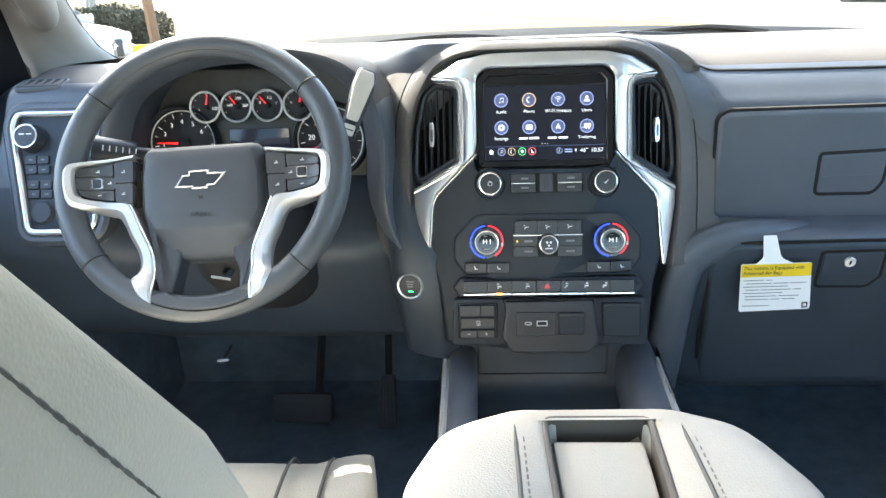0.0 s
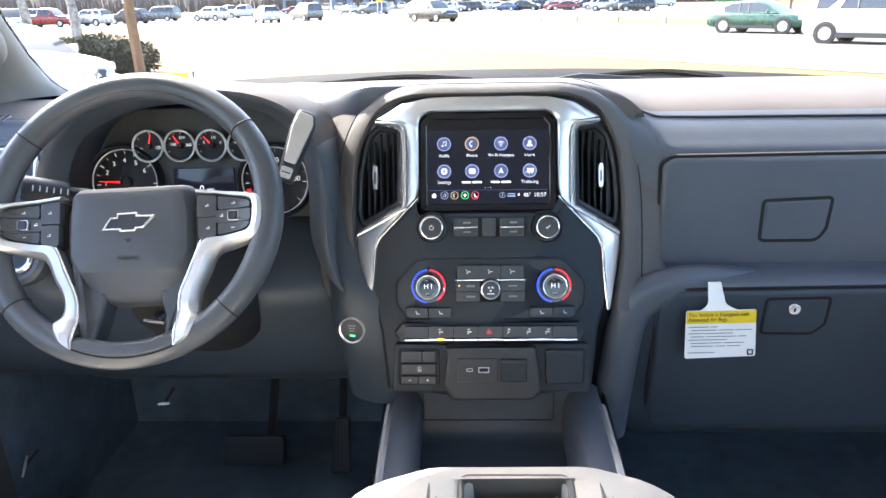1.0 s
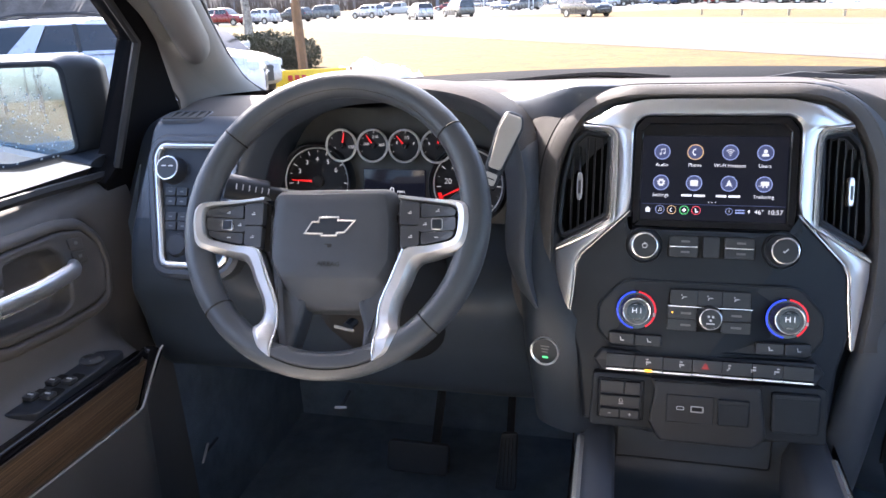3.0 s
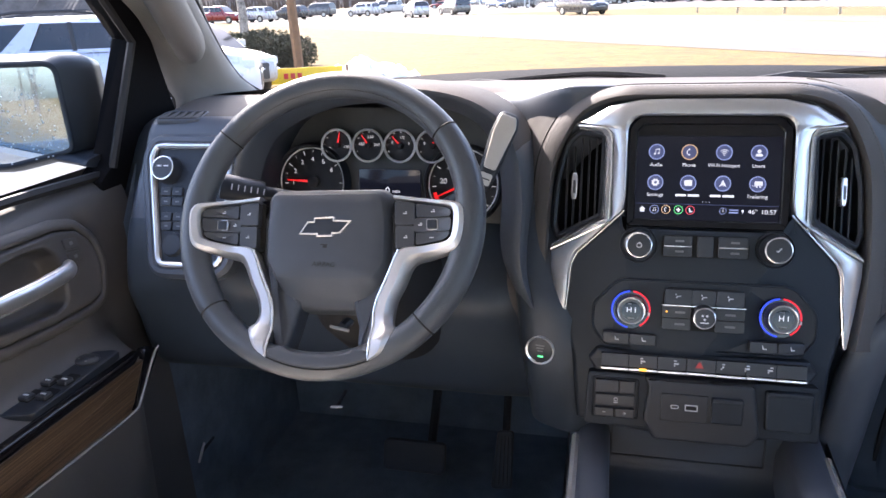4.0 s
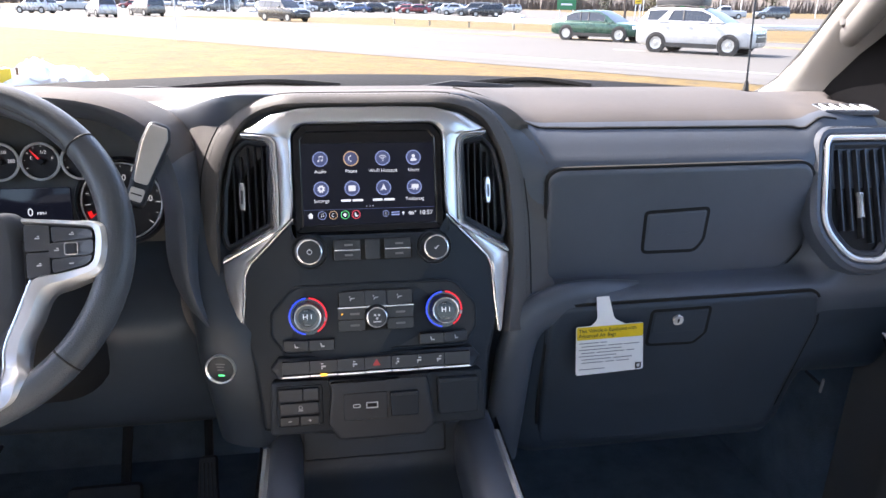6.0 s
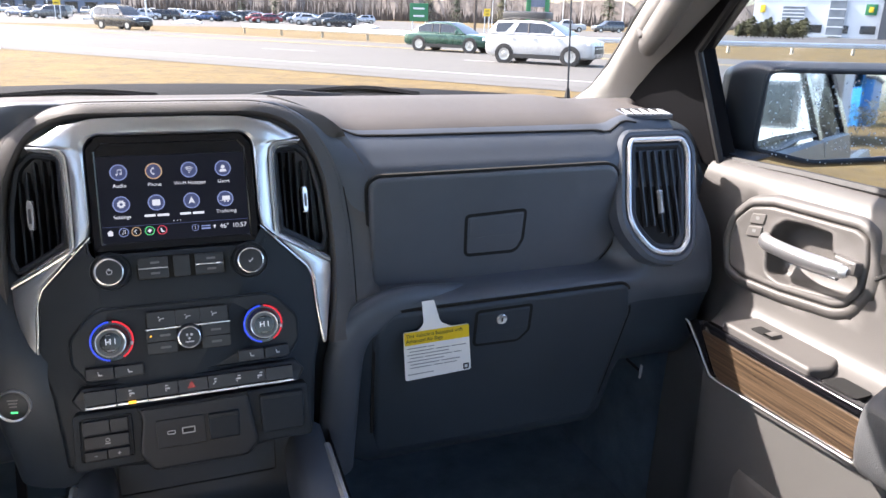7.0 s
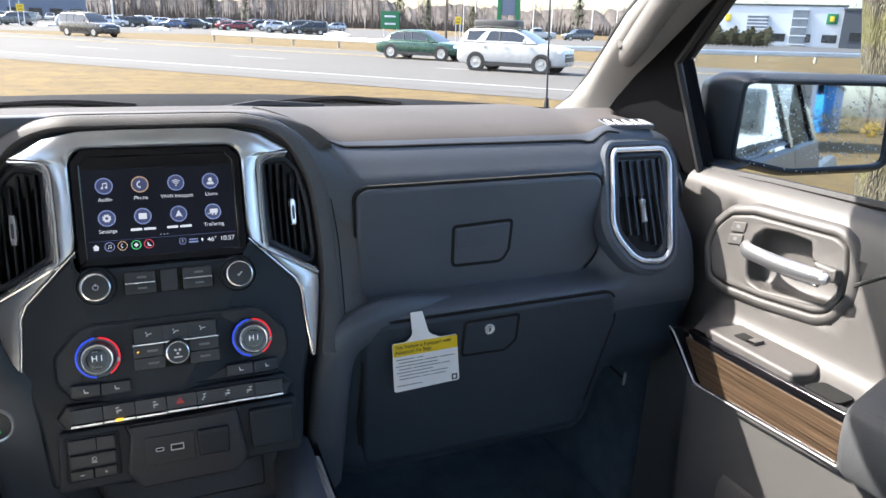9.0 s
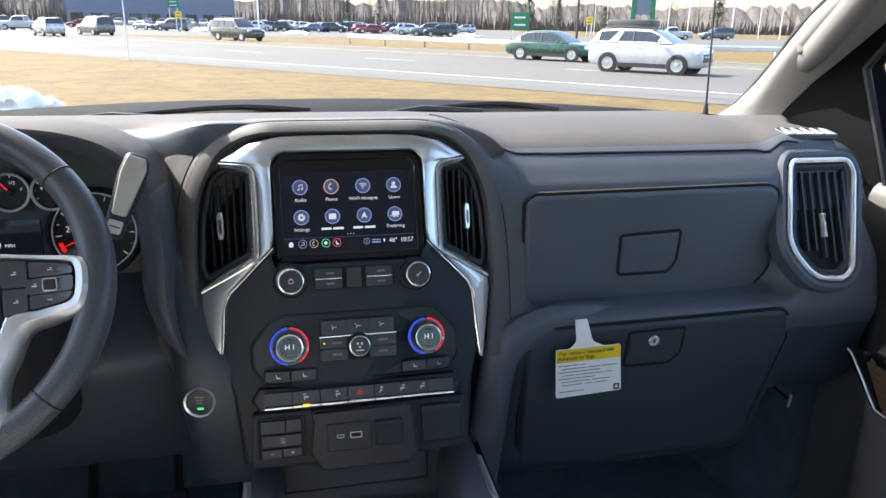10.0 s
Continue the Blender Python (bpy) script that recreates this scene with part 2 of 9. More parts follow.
def inset(pts, d):
    """The outline moved inwards by d (counter-clockwise outlines)."""
    out, k = [], len(pts)
    area = sum(pts[i - 1][0] * pts[i][1] - pts[i][0] * pts[i - 1][1] for i in range(k))
    sgn = 1 if area > 0 else -1
    for i in range(k):
        p, a, b = Vector(pts[i]), Vector(pts[i - 1]), Vector(pts[(i + 1) % k])
        n1, n2 = (p - a), (b - p)
        n1 = Vector((-n1.y, n1.x)).normalized() if n1.length > 1e-9 else Vector((0, 0))
        n2 = Vector((-n2.y, n2.x)).normalized() if n2.length > 1e-9 else n1
        n = (n1 + n2)
        n = n.normalized() if n.length > 1e-9 else n1
        c = max(0.45, n.dot(n2))
        q = p + n * (sgn * d / c)
        out.append((q.x, q.y))
    return out


def put_ring(bm, pts, n, m, bend=None):
    ring = []
    for u, v in pts:
        w = Vector((u, v, n))
        if bend:
            w = bend(w)
        ring.append(bm.verts.new(m @ w))
    return ring


def skin(bm, a, b, closed=True):
    k = len(a)
    for i in range(k if closed else k - 1):
        j = (i + 1) % k
        bm.faces.new((a[i], a[j], b[j], b[i]))


def prism(bm, pts, n0, n1, m, bevel=0.0, bend=None, back=False, steps=2, fan=False):
    """An outline raised from n0 to n1 in the frame m, its front edge rounded."""
    rings = [put_ring(bm, pts, n0, m, bend)]
    if bevel:
        sg = 1 if n1 > n0 else -1
        for i in range(steps + 1):
            a = math.pi / 2 * i / steps
            rings.append(put_ring(bm, inset(pts, bevel * (1 - math.cos(a))), n1 - sg * bevel * (1 - math.sin(a)), m, bend))
        rings.append(put_ring(bm, inset(pts, bevel * 1.3), n1, m, bend))
    else:
        rings.append(put_ring(bm, pts, n1, m, bend))
    for a, b in zip(rings, rings[1:]):
        skin(bm, a, b)
    turns = [(Vector(p) - Vector(o)).cross(Vector(q) - Vector(p)) for o, p, q in zip(pts[-1:] + pts[:-1], pts, pts[1:] + pts[:1])]
    if fan or (bevel and (min(turns) > -1e-9 or max(turns) < 1e-9)):
        k = len(pts)
        mid = put_ring(bm, [(sum(p[0] for p in pts) / k, sum(p[1] for p in pts) / k)], n1, m, bend)[0]
        for a, b in zip(rings[-1], rings[-1][1:] + rings[-1][:1]):
            bm.faces.new((a, b, mid))
    else:
        bm.faces.new(rings[-1])
    if back:
        bm.faces.new(rings[0])
    return bm


def band(bm, pts, width, n0, n1, m, bevel=0.0, bend=None):
    """A closed frame: the outline, width wide, raised from n0 to n1."""
    inner = inset(pts, width)
    b = bevel
    rings = [put_ring(bm, pts, n0, m, bend), put_ring(bm, pts, n1 - b, m, bend)]
    if b:
        rings.append(put_ring(bm, inset(pts, b), n1, m, bend))
        rings.append(put_ring(bm, inset(pts, width - b), n1, m, bend))
    rings += [put_ring(bm, inner, n1 - b, m, bend), put_ring(bm, inner, n0, m, bend)]
    for i, j in zip(rings, rings[1:]):
        skin(bm, i, j)
    skin(bm, rings[-1], rings[0])
    return bm


def tube(bm, pts, r, n=8, closed=False, caps=True, flat=1.0, up=None):
    """A round bar through the points; r: one radius or one for each point."""
    pts = [Vector(p) for p in pts]
    k = len(pts)
    rings = []
    side = None
    for i, p in enumerate(pts):
        a = pts[i - 1] if (closed or i) else p
        b = pts[(i + 1) % k] if (closed or i < k - 1) else p
        t = (b - a).normalized()
        if side is None:
            ref = Vector(up) if up else (Vector((0, 0, 1)) if abs(t.z) < 0.9 else Vector((1, 0, 0)))
            side = t.cross(ref).normalized()
        side = (side - t * side.dot(t)).normalized()
        top = side.cross(t)
        ri = r[i] if isinstance(r, (list, tuple)) else r
        rings.append([bm.verts.new(p + side * (ri * math.cos(2 * math.pi * j / n)) + top * (ri * flat * math.sin(2 * math.pi * j / n))) for j in range(n)])
    for a, b in zip(rings, rings[1:]):
        skin(bm, a, b)
    if closed:
        skin(bm, rings[-1], rings[0])
    elif caps:
        bm.faces.new(rings[0])
        bm.faces.new(rings[-1])
    return bm


def lathe(bm, prof, m, n=32, cx=0.0, cy=0.0, bend=None):
    """A turned form: prof of (radius, height) about the normal of m through (cx, cy)."""
    rings = [put_ring(bm, disc(cx, cy, max(r, 1e-5), n), h, m, bend) for r, h in prof]
    for a, b in zip(rings, rings[1:]):
        skin(bm, a, b)
    bm.faces.new(rings[-1])
    return bm


def loft(bm, rings, closed=False, caps=False):
    made = [[bm.verts.new(Vector(p)) for p in r] for r in rings]
    for a, b in zip(made, made[1:]):
        skin(bm, a, b, closed)
    if caps:
        bm.faces.new(made[0])
        bm.faces.new(made[-1])
    return bm


def box(bm, cx, cy, cz, sx, sy, sz, bevel=0.0, m=None):
    """A box with rounded edges round its upright axis and top."""
    m = (m or Matrix()) @ Matrix.Translation((cx, cy, cz))
    pts = rect(0, 0, sx, sy, min(bevel * 1.5, 0.45 * min(sx, sy)), 2)
    return prism(bm, pts, -sz / 2, sz / 2, m, min(bevel, 0.3 * min(sx, sy)), back=True)


def smooth_path(pts, per=6, closed=False):
    """Points along a Catmull-Rom curve."""
    pts = [Vector(p) for p in pts]
    k = len(pts)
    out = []
    for i in range(k if closed else k - 1):
        p0 = pts[i - 1] if (i or closed) else pts[0]
        p1, p2 = pts[i], pts[(i + 1) % k]
        p3 = pts[(i + 2) % k] if (closed or i + 2 < k) else pts[-1]
        for j in range(per):
            t = j / per
            out.append(0.5 * ((2 * p1) + (p2 - p0) * t + (2 * p0 - 5 * p1 + 4 * p2 - p3) * t * t + (3 * p1 - p0 - 3 * p2 + p3) * t ** 3))
    if not closed:
        out.append(pts[-1])
    return out


def stitches(bm, pts, length=0.0045, gap=0.003, r=0.0007):
    """A row of single stitches along a line."""
    pts = [Vector(p) for p in pts]
    for a, b in zip(pts, pts[1:]):
        d = (b - a).length
        k = max(1, int(d / (length + gap)))
        w = (b - a) / k
        for i in range(k):
            s = a + w * i
            e = s + w * (length / (length + gap))
            tube(bm, [s, e], r, 4, caps=False)
    return bm


def lettering(name, text, size, m, mat, parent, align="CENTER", depth=0.0002, label=""):
    """Words in the built-in font, laid on the frame m."""
    cu = bpy.data.curves.new(name, "FONT")
    cu.body, cu.size, cu.align_x, cu.align_y, cu.extrude = text, size, align, "CENTER", depth
    tmp = bpy.data.objects.new(name, cu)
    me = bpy.data.meshes.new_from_object(tmp)
    bpy.data.objects.remove(tmp)
    me.transform(m)
    me.materials.append(mat)
    ob = new(name, me)
    ob.parent = parent
    ob.matrix_parent_inverse = Matrix.Translation(base_of(parent)).inverted()
    if label:
        ob["label"] = label
    return ob


def star(pts, c, k):
    """k points of an outline, met by rays from c at even angles."""
    out = []
    for i in range(k):
        a = 2 * math.pi * i / k
        d = Vector((math.cos(a), math.sin(a)))
        best = None
        for p, q in zip(pts, pts[1:] + pts[:1]):
            p, e = Vector(p) - Vector(c), Vector(q) - Vector(p)
            den = d.x * e.y - d.y * e.x
            if abs(den) < 1e-12:
                continue
            t = (p.x * e.y - p.y * e.x) / den
            w = (p.x * d.y - p.y * d.x) / den
            if t > 0 and -1e-6 <= w <= 1 + 1e-6 and (best is None or t < best):
                best = t
        out.append((c[0] + d.x * best, c[1] + d.y * best))
    return out


def shift(m, u, v, n=0.0):
    return m @ Matrix.Translation((u, v, n))


def lerp_keys(keys, x):
    """Values between keyed rows (x, values), eased."""
    if x <= keys[0][0]:
        return keys[0][1]
    for (a, va), (b, vb) in zip(keys, keys[1:]):
        if x <= b:
            w = (x - a) / (b - a)
            w = w * w * (3 - 2 * w)
            return [(p[0] * (1 - w) + q[0] * w, p[1] * (1 - w) + q[1] * w) for p, q in zip(va, vb)]
    return keys[-1][1]


# ---------------- cab shell ----------------
FLOOR_Z, ROOF_Z, GROUND_Z = 0.80, 2.02, 0.15

bm = bmesh.new()
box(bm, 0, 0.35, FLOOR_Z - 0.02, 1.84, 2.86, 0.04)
single("floor", bm, CARPET, "black cab floor carpet, lifted to blue-grey", "floor", kind="structure")

bm = bmesh.new()
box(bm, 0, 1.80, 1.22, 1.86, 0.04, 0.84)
single("wall_firewall", bm, CARPET, "black padded bulkhead behind the pedals, lifted to blue-grey", "wall", kind="structure")

# the lining ends at the head of the windscreen, further back on the driver's side; this unseen edge is shaped to place
# sun and shade
HEAD = [(-0.80, 0.99), (-0.62, 1.00), (-0.54, 1.10), (-0.46, 1.16), (0.0, 1.19), (0.4, 1.225), (0.80, 1.225)]


def head_y(x):
    for (x0, y0), (x1, y1) in zip(HEAD, HEAD[1:]):
        if x <= x1:
            return y0 + (y1 - y0) * max(0.0, (x - x0) / (x1 - x0))
    return HEAD[-1][1]


bm = bmesh.new()
for lift in (0.0, 0.035):
    loft(bm, [[(x, (y if y < 0.9 else head_y(x)), z + lift) for x, _ in HEAD] for y, z in ((1.0, 1.998), (0.85, ROOF_Z), (0.4, ROOF_Z + 0.02), (-1.0, ROOF_Z + 0.01))])
single("ceiling", bm, LINER, "pale cloth headliner of the cab", "ceiling", kind="structure")

# added wall behind the view, kept pale to bounce light forward
bm = bmesh.new()
box(bm, 0, -1.06, 0.98, 1.86, 0.05, 0.36)
box(bm, 0, -1.06, 2.0, 1.70, 0.05, 0.08)
for s in (-1, 1):
    box(bm, s * 0.89, -1.06, 1.56, 0.08, 0.05, 0.80)
single("wall_back", bm, SEAT, "added pale grey back wall that bounces light into the cab", "wall", kind="structure")
# unseen rear window, enlarged to brighten the cab from behind
bm = bmesh.new()
box(bm, 0, -1.06, 1.56, 1.70, 0.005, 0.80)
ob = single("window_back", bm, GLASS, "clear rear window, oversized to light the cab", "window", kind="structure")
ob.visible_shadow = False


def body_side(s):
    """Outer door skins, pillars and glass of one side of the truck."""
    side = "right" if s > 0 else "left"
    t = thing("truck_body_side", (s * 0.97, 0, GROUND_Z + 0.4), "dark grey metallic side of the truck with wet glass", "truck body", kind="structure")
    for y0, y1, nm in ((0.02, 1.28, "front_door_skin"), (-1.02, 0.0, "rear_door_skin")):
        bm = bmesh.new()
        prof = [(0.965, 1.592), (0.985, 1.585), (1.0, 1.50), (1.012, 1.30), (1.005, 1.05), (0.98, 0.80), (0.95, 0.62)]
        loft(bm, [[(s * x, y, z) for x, z in prof] for y in (y0, y0 + 0.3 * (y1 - y0), y0 + 0.7 * (y1 - y0), y1)])
        part(nm, bm, PAINT, t)
    bm = bmesh.new()
    prof = [(0.94, 1.44), (0.985, 1.44), (1.01, 1.38), (1.015, 1.1), (1.0, 0.72)]
    loft(bm, [[(s * x, y, z) for x, z in prof] for y in (-2.75, -2.0, -1.6, -1.06)])
    part("bed_side", bm, PAINT, t)
    for y0, y1, tp in ((-0.06, 0.03, -0.02), (-1.08, -0.90, 0.06)):
        bm = bmesh.new()
        loft(bm, [[(s * 0.975, y0, 1.59), (s * 0.975, y1, 1.59), (s * 0.955, y1, 1.59), (s * 0.955, y0, 1.59)],
                  [(s * 0.83, y0 + tp, 2.03), (s * 0.83, y1 + tp, 2.03), (s * 0.81, y1 + tp, 2.03), (s * 0.81, y0 + tp, 2.03)]], closed=True, caps=True)
        part("pillar", bm, GLOSS, t)
    bm = bmesh.new()
    tube(bm, [(s * 0.815, 1.12, 2.02), (s * 0.82, 0.5, 2.04), (s * 0.815, -1.05, 2.03)], 0.03, 8)
    part("roof_rail", bm, PAINT, t)
    for y0, y1, t0, t1 in ((0.03, 1.25, 0.01, 1.04), (-0.90, -0.06, -0.84, -0.08)):
        bm = bmesh.new()
        if y1 > 1:
            loft(bm, [[(s * 0.962, y0, 1.59), (s * 0.962, 1.25, 1.59)], [(s * 0.905, 0.02, 1.80), (s * 0.905, 1.31, 1.79)], [(s * 0.83, t0, 2.02), (s * 0.83, t1, 2.02)]])
        else:
            loft(bm, [[(s * 0.962, y0, 1.59), (s * 0.962, y1, 1.59)], [(s * 0.83, t0, 2.02), (s * 0.83, t1, 2.02)]])
        g = part("pane", bm, GLASS_FRONT if y1 > 1 else GLASS_SIDE, t)
        g.visible_shadow = False
    return t


body_side(1)
body_side(-1)

# the painted roof skin over the headliner, and the load bed behind the cab
bm = bmesh.new()
loft(bm, [[(x, y, z - 0.05 * (abs(x) / 0.82) ** 4) for x in [-0.82 + 1.64 * i / 12 for i in range(13)]] for y, z in ((1.02, 2.075), (0.8, 2.098), (0.3, 2.112), (-0.5, 2.108), (-1.09, 2.09))])
single("roof_skin", bm, PAINT, "dark grey metallic roof of the truck cab", "truck body", kind="structure")
bm = bmesh.new()
box(bm, 0, -1.92, 0.92, 1.86, 1.66, 0.06, 0.01)
single("floor_bed", bm, SATIN, "black floor of the load bed", "truck body", kind="structure")
bm = bmesh.new()
box(bm, 0, -2.76, 1.16, 1.90, 0.06, 0.54, 0.02)
single("wall_tailgate", bm, PAINT, "dark grey metallic tailgate of the load bed", "truck body", kind="structure")

# ---------------- windscreen, cowl and wipers ----------------
def screen_at(x, w):
    """A point of the windscreen: w from its foot (0) to its head (1)."""
    y = 1.80 - 0.16 * abs(x / 0.9) ** 2.2
    half = 0.93 - 0.13 * w
    return Vector((x * half / 0.93, y * (1 - w) + head_y(x * 0.86) * w, 1.635 * (1 - w) + 2.01 * w))


bm = bmesh.new()
loft(bm, [[screen_at(-0.93 + 1.86 * i / 16, w) for i in range(17)] for w in (0, 0.25, 0.5, 0.75, 1.0)])
ob = single("windshield", bm, GLASS, "clear raked windscreen glass", "windscreen", kind="structure")
ob.visible_shadow = False

bm = bmesh.new()
rows = []
for y0, z in ((1.66, 1.645), (1.74, 1.668), (1.88, 1.682), (1.97, 1.674), (2.03, 1.60)):
    rows.append([(x, y0 + 0.02 - (0.34 if y0 > 1.8 else 0.14) * abs(x / 0.9) ** 2.4, z - 0.012 * abs(x / 0.9) ** 2) for x in [-0.92 + 1.84 * i / 20 for i in range(21)]])
loft(bm, rows)
single("cowl_panel", bm, COWL, "black plastic cowl below the windscreen", "cowl", kind="structure")


def wiper(x0, x1, y0, y1):
    t = thing("windshield_wiper", (x0, y0, 1.66), "black wiper arm and blade parked on the cowl", "wiper", group="wipers")
    bm = bmesh.new()
    tube(bm, smooth_path([(x0, y0, 1.668), ((x0 + x1) / 2 + 0.02, (y0 + y1) / 2 + 0.015, 1.680), (x1, y1, 1.672)], 5), [0.014 - 0.0007 * i for i in range(11)], 6, flat=0.6)
    part("arm", bm, COWL, t)
    bm = bmesh.new()
    d = (x1 - x0) * 0.75
    tube(bm, [(x1 - d * 0.5, y1 - 0.045, 1.668), (x1 + d * 0.1, y1 - 0.03, 1.672), (x1 + d * 0.6, y1 - 0.06, 1.664)], [0.006, 0.010, 0.006], 6)
    part("blade", bm, RUBBER, t)
    return t


wiper(-0.02, -0.36, 1.79, 1.72)
wiper(0.52, 0.24, 1.76, 1.80)

# ---------------- dashboard ----------------
dash = thing("dashboard", (0, 1.45, 1.2), "charcoal soft-touch dashboard with a stitched pad", "dashboard")
CENTRE = [(1.80, 1.655), (1.66, 1.680), (1.50, 1.700), (1.36, 1.713), (1.27, 1.719), (1.24, 1.718), (1.228, 1.708), (1.245, 1.60), (1.235, 1.52), (1.228, 1.46), (1.224, 1.44), (1.222, 1.43), (1.220, 1.41), (1.220, 1.36), (1.220, 1.30), (1.24, 1.235), (1.45, 1.18)]
RIGHT = [(1.78, 1.655), (1.64, 1.680), (1.48, 1.694), (1.37, 1.688), (1.305, 1.676), (1.272, 1.658), (1.245, 1.633), (1.226, 1.605), (1.222, 1.53), (1.224, 1.458), (1.206, 1.442), (1.176, 1.436), (1.163, 1.418), (1.178, 1.34), (1.204, 1.24), (1.232, 1.13), (1.45, 1.08)]
VENT = [(1.70, 1.655), (1.60, 1.674), (1.46, 1.688), (1.36, 1.687), (1.30, 1.684), (1.274, 1.678), (1.259, 1.660), (1.246, 1.625), (1.213, 1.56), (1.180, 1.49), (1.172, 1.462), (1.166, 1.44), (1.163, 1.410), (1.178, 1.36), (1.195, 1.29), (1.25, 1.235), (1.45, 1.18)]
VENT_L = [(1.70, 1.650), (1.60, 1.664), (1.46, 1.674), (1.36, 1.674), (1.30, 1.672), (1.274, 1.666), (1.259, 1.650), (1.246, 1.620)] + VENT[8:]
EDGE = [(1.60, 1.640), (1.54, 1.655), (1.44, 1.668), (1.36, 1.668), (1.32, 1.660), (1.305, 1.650), (1.292, 1.635), (1.277, 1.605), (1.245, 1.54), (1.214, 1.47), (1.205, 1.442), (1.20, 1.42), (1.195, 1.39), (1.21, 1.34), (1.23, 1.27), (1.28, 1.215), (1.45, 1.16)]
GAUGE = [(1.78, 1.655), (1.64, 1.680), (1.50, 1.698), (1.40, 1.702), (1.36, 1.700), (1.335, 1.69), (1.325, 1.67), (1.32, 1.62), (1.31, 1.56), (1.27, 1.505), (1.235, 1.475), (1.20, 1.445), (1.18, 1.41), (1.188, 1.36), (1.205, 1.29), (1.25, 1.225), (1.45, 1.17)]
DASH_KEYS = [(-0.93, EDGE), (-0.905, VENT_L), (-0.70, VENT_L), (-0.63, GAUGE), (-0.29, GAUGE), (-0.17, CENTRE), (0.12, CENTRE), (0.265, RIGHT), (0.68, RIGHT), (0.72, VENT), (0.905, VENT), (0.93, EDGE)]


def dash_end(x, y, z):
    """Towards the doors the dash's front draws in as it rises."""
    if abs(x) < 0.74:
        return x
    end = 0.876 - 0.32 * max(0.0, z - 1.5) if x > 0 else 0.885 - 0.13 * max(0.0, z - 1.5)
    lim = 0.93 + (end - 0.93) * max(0.0, min(1.0, (1.52 - y) / 0.14))
    return math.copysign(0.74 + (abs(x) - 0.74) * (lim - 0.74) / 0.19, x)


bm = bmesh.new()
sections = []
xs = [-0.93 + 1.86 * i / 124 for i in range(125)]
for x in xs:
    prof = smooth_path([(0, y, z) for y, z in lerp_keys(DASH_KEYS, x)], 4)
    sections.append([bm.verts.new((dash_end(x, p.y, p.z), p.y, p.z)) for p in prof])
for a, b in zip(sections, sections[1:]):
    for i in range(len(a) - 1):
        f = bm.faces.new((a[i], a[i + 1], b[i + 1], b[i]))
        # on the driver's side black plastic starts higher, partly standing in for shade
        f.material_index = 0 if i < 18 else (1 if i < (50 if a[0].co.x > -0.22 else 34) else 2)
part("dash_body", bm, [PAD, SOFT, LOWER], dash, sharp=60)


def dash_point(x, k, out=0.0):
    """A point on the dash at x, k along its profile."""
    prof = lerp_keys(DASH_KEYS, x)
    i = int(k)
    w = k - i
    y, z = (prof[i][0] * (1 - w) + prof[i + 1][0] * w, prof[i][1] * (1 - w) + prof[i + 1][1] * w)
    return Vector((x, y - out * 0.6, z + out * 0.8))


def dash_front(x, z):
    """How far ahead the dash's front face lies at a height."""
    prof = smooth_path([(0, y, h) for y, h in lerp_keys(DASH_KEYS, x)], 4)[20:]
    for a, b in zip(prof, prof[1:]):
        if b.z <= z <= a.z and a.z > b.z:
            return a.y + (b.y - a.y) * (a.z - z) / (a.z - b.z)
    return 1.24


def dash_top(x, y):
    """The height of the dash's top pad."""
    prof = smooth_path([(0, d, h) for d, h in lerp_keys(DASH_KEYS, x)], 4)
    for a, b in zip(prof, prof[1:]):
        if b.y <= y <= a.y and a.y > b.y:
            return a.z + (b.z - a.z) * (a.y - y) / (a.y - b.y)
    return 1.70


# the seam where the top pad meets the front, with a fine stitched line
bm = bmesh.new()
SEAM = [(0.13, [(3.2, 0)]), (0.18, [(3.9, 0)]), (0.22, [(4.6, 0)]), (0.27, [(4.85, 0)]), (0.34, [(4.9, 0)]), (0.66, [(4.95, 0)]), (0.70, [(5.2, 0)]), (0.76, [(5.5, 0)])]
tube(bm, [dash_point(0.14 + 0.60 * i / 60, lerp_keys(SEAM, 0.14 + 0.60 * i / 60)[0][0], 0.0004) for i in range(61)], 0.0027, 6)
part("pad_seam", bm, GROOVE, dash)


def defroster(x0, x1, y0, y1, z, turn, tilt, lit):
    """A side demister outlet in the top pad with slanting ribs; lit colours them as if sunlit."""
    t = thing("defroster_grille", ((x0 + x1) / 2, y0, z), "black slatted demister grille in the dash top", "air vent", group="demister grilles")
    m = frame_of(((x0 + x1) / 2, (y0 + y1) / 2, z), (1, turn, 0.0), (0, 1, tilt))
    w, h = x1 - x0, y1 - y0
    bm = bmesh.new()
    prism(bm, rect(0, 0, w, h, 0.008), -0.004, 0.0010, m)
    part("opening", bm, GROOVE, t)
    bm = bmesh.new()
    band(bm, rect(0, 0, w + 0.006, h + 0.006, 0.010), 0.003, -0.005, 0.0016, m, 0.001)
    part("rim", bm, SOFT, t)
    for i in range(5):
        u = -w / 2 + w * (i + 0.5) / 5
        bm = bmesh.new()
        prism(bm, [(u - 0.007, -h / 2 + 0.004), (u + 0.006, -h / 2 + 0.004), (u + 0.002, h / 2 - 0.004), (u - 0.001, h / 2 - 0.004)], -0.002, 0.0024, m, 0.0006)
        # the sunlight on the ribs is put into their pale colour
        part("rib", bm, MARK if lit else DOOR, t, "slanting rib coloured sunlit pale" if lit else "")
    return t


defroster(0.732, 0.816, 1.272, 1.316, 1.6838, -0.16, 0.10, True)
defroster(-0.836, -0.766, 1.268, 1.308, 1.6700, 0.08, 0.16, False)
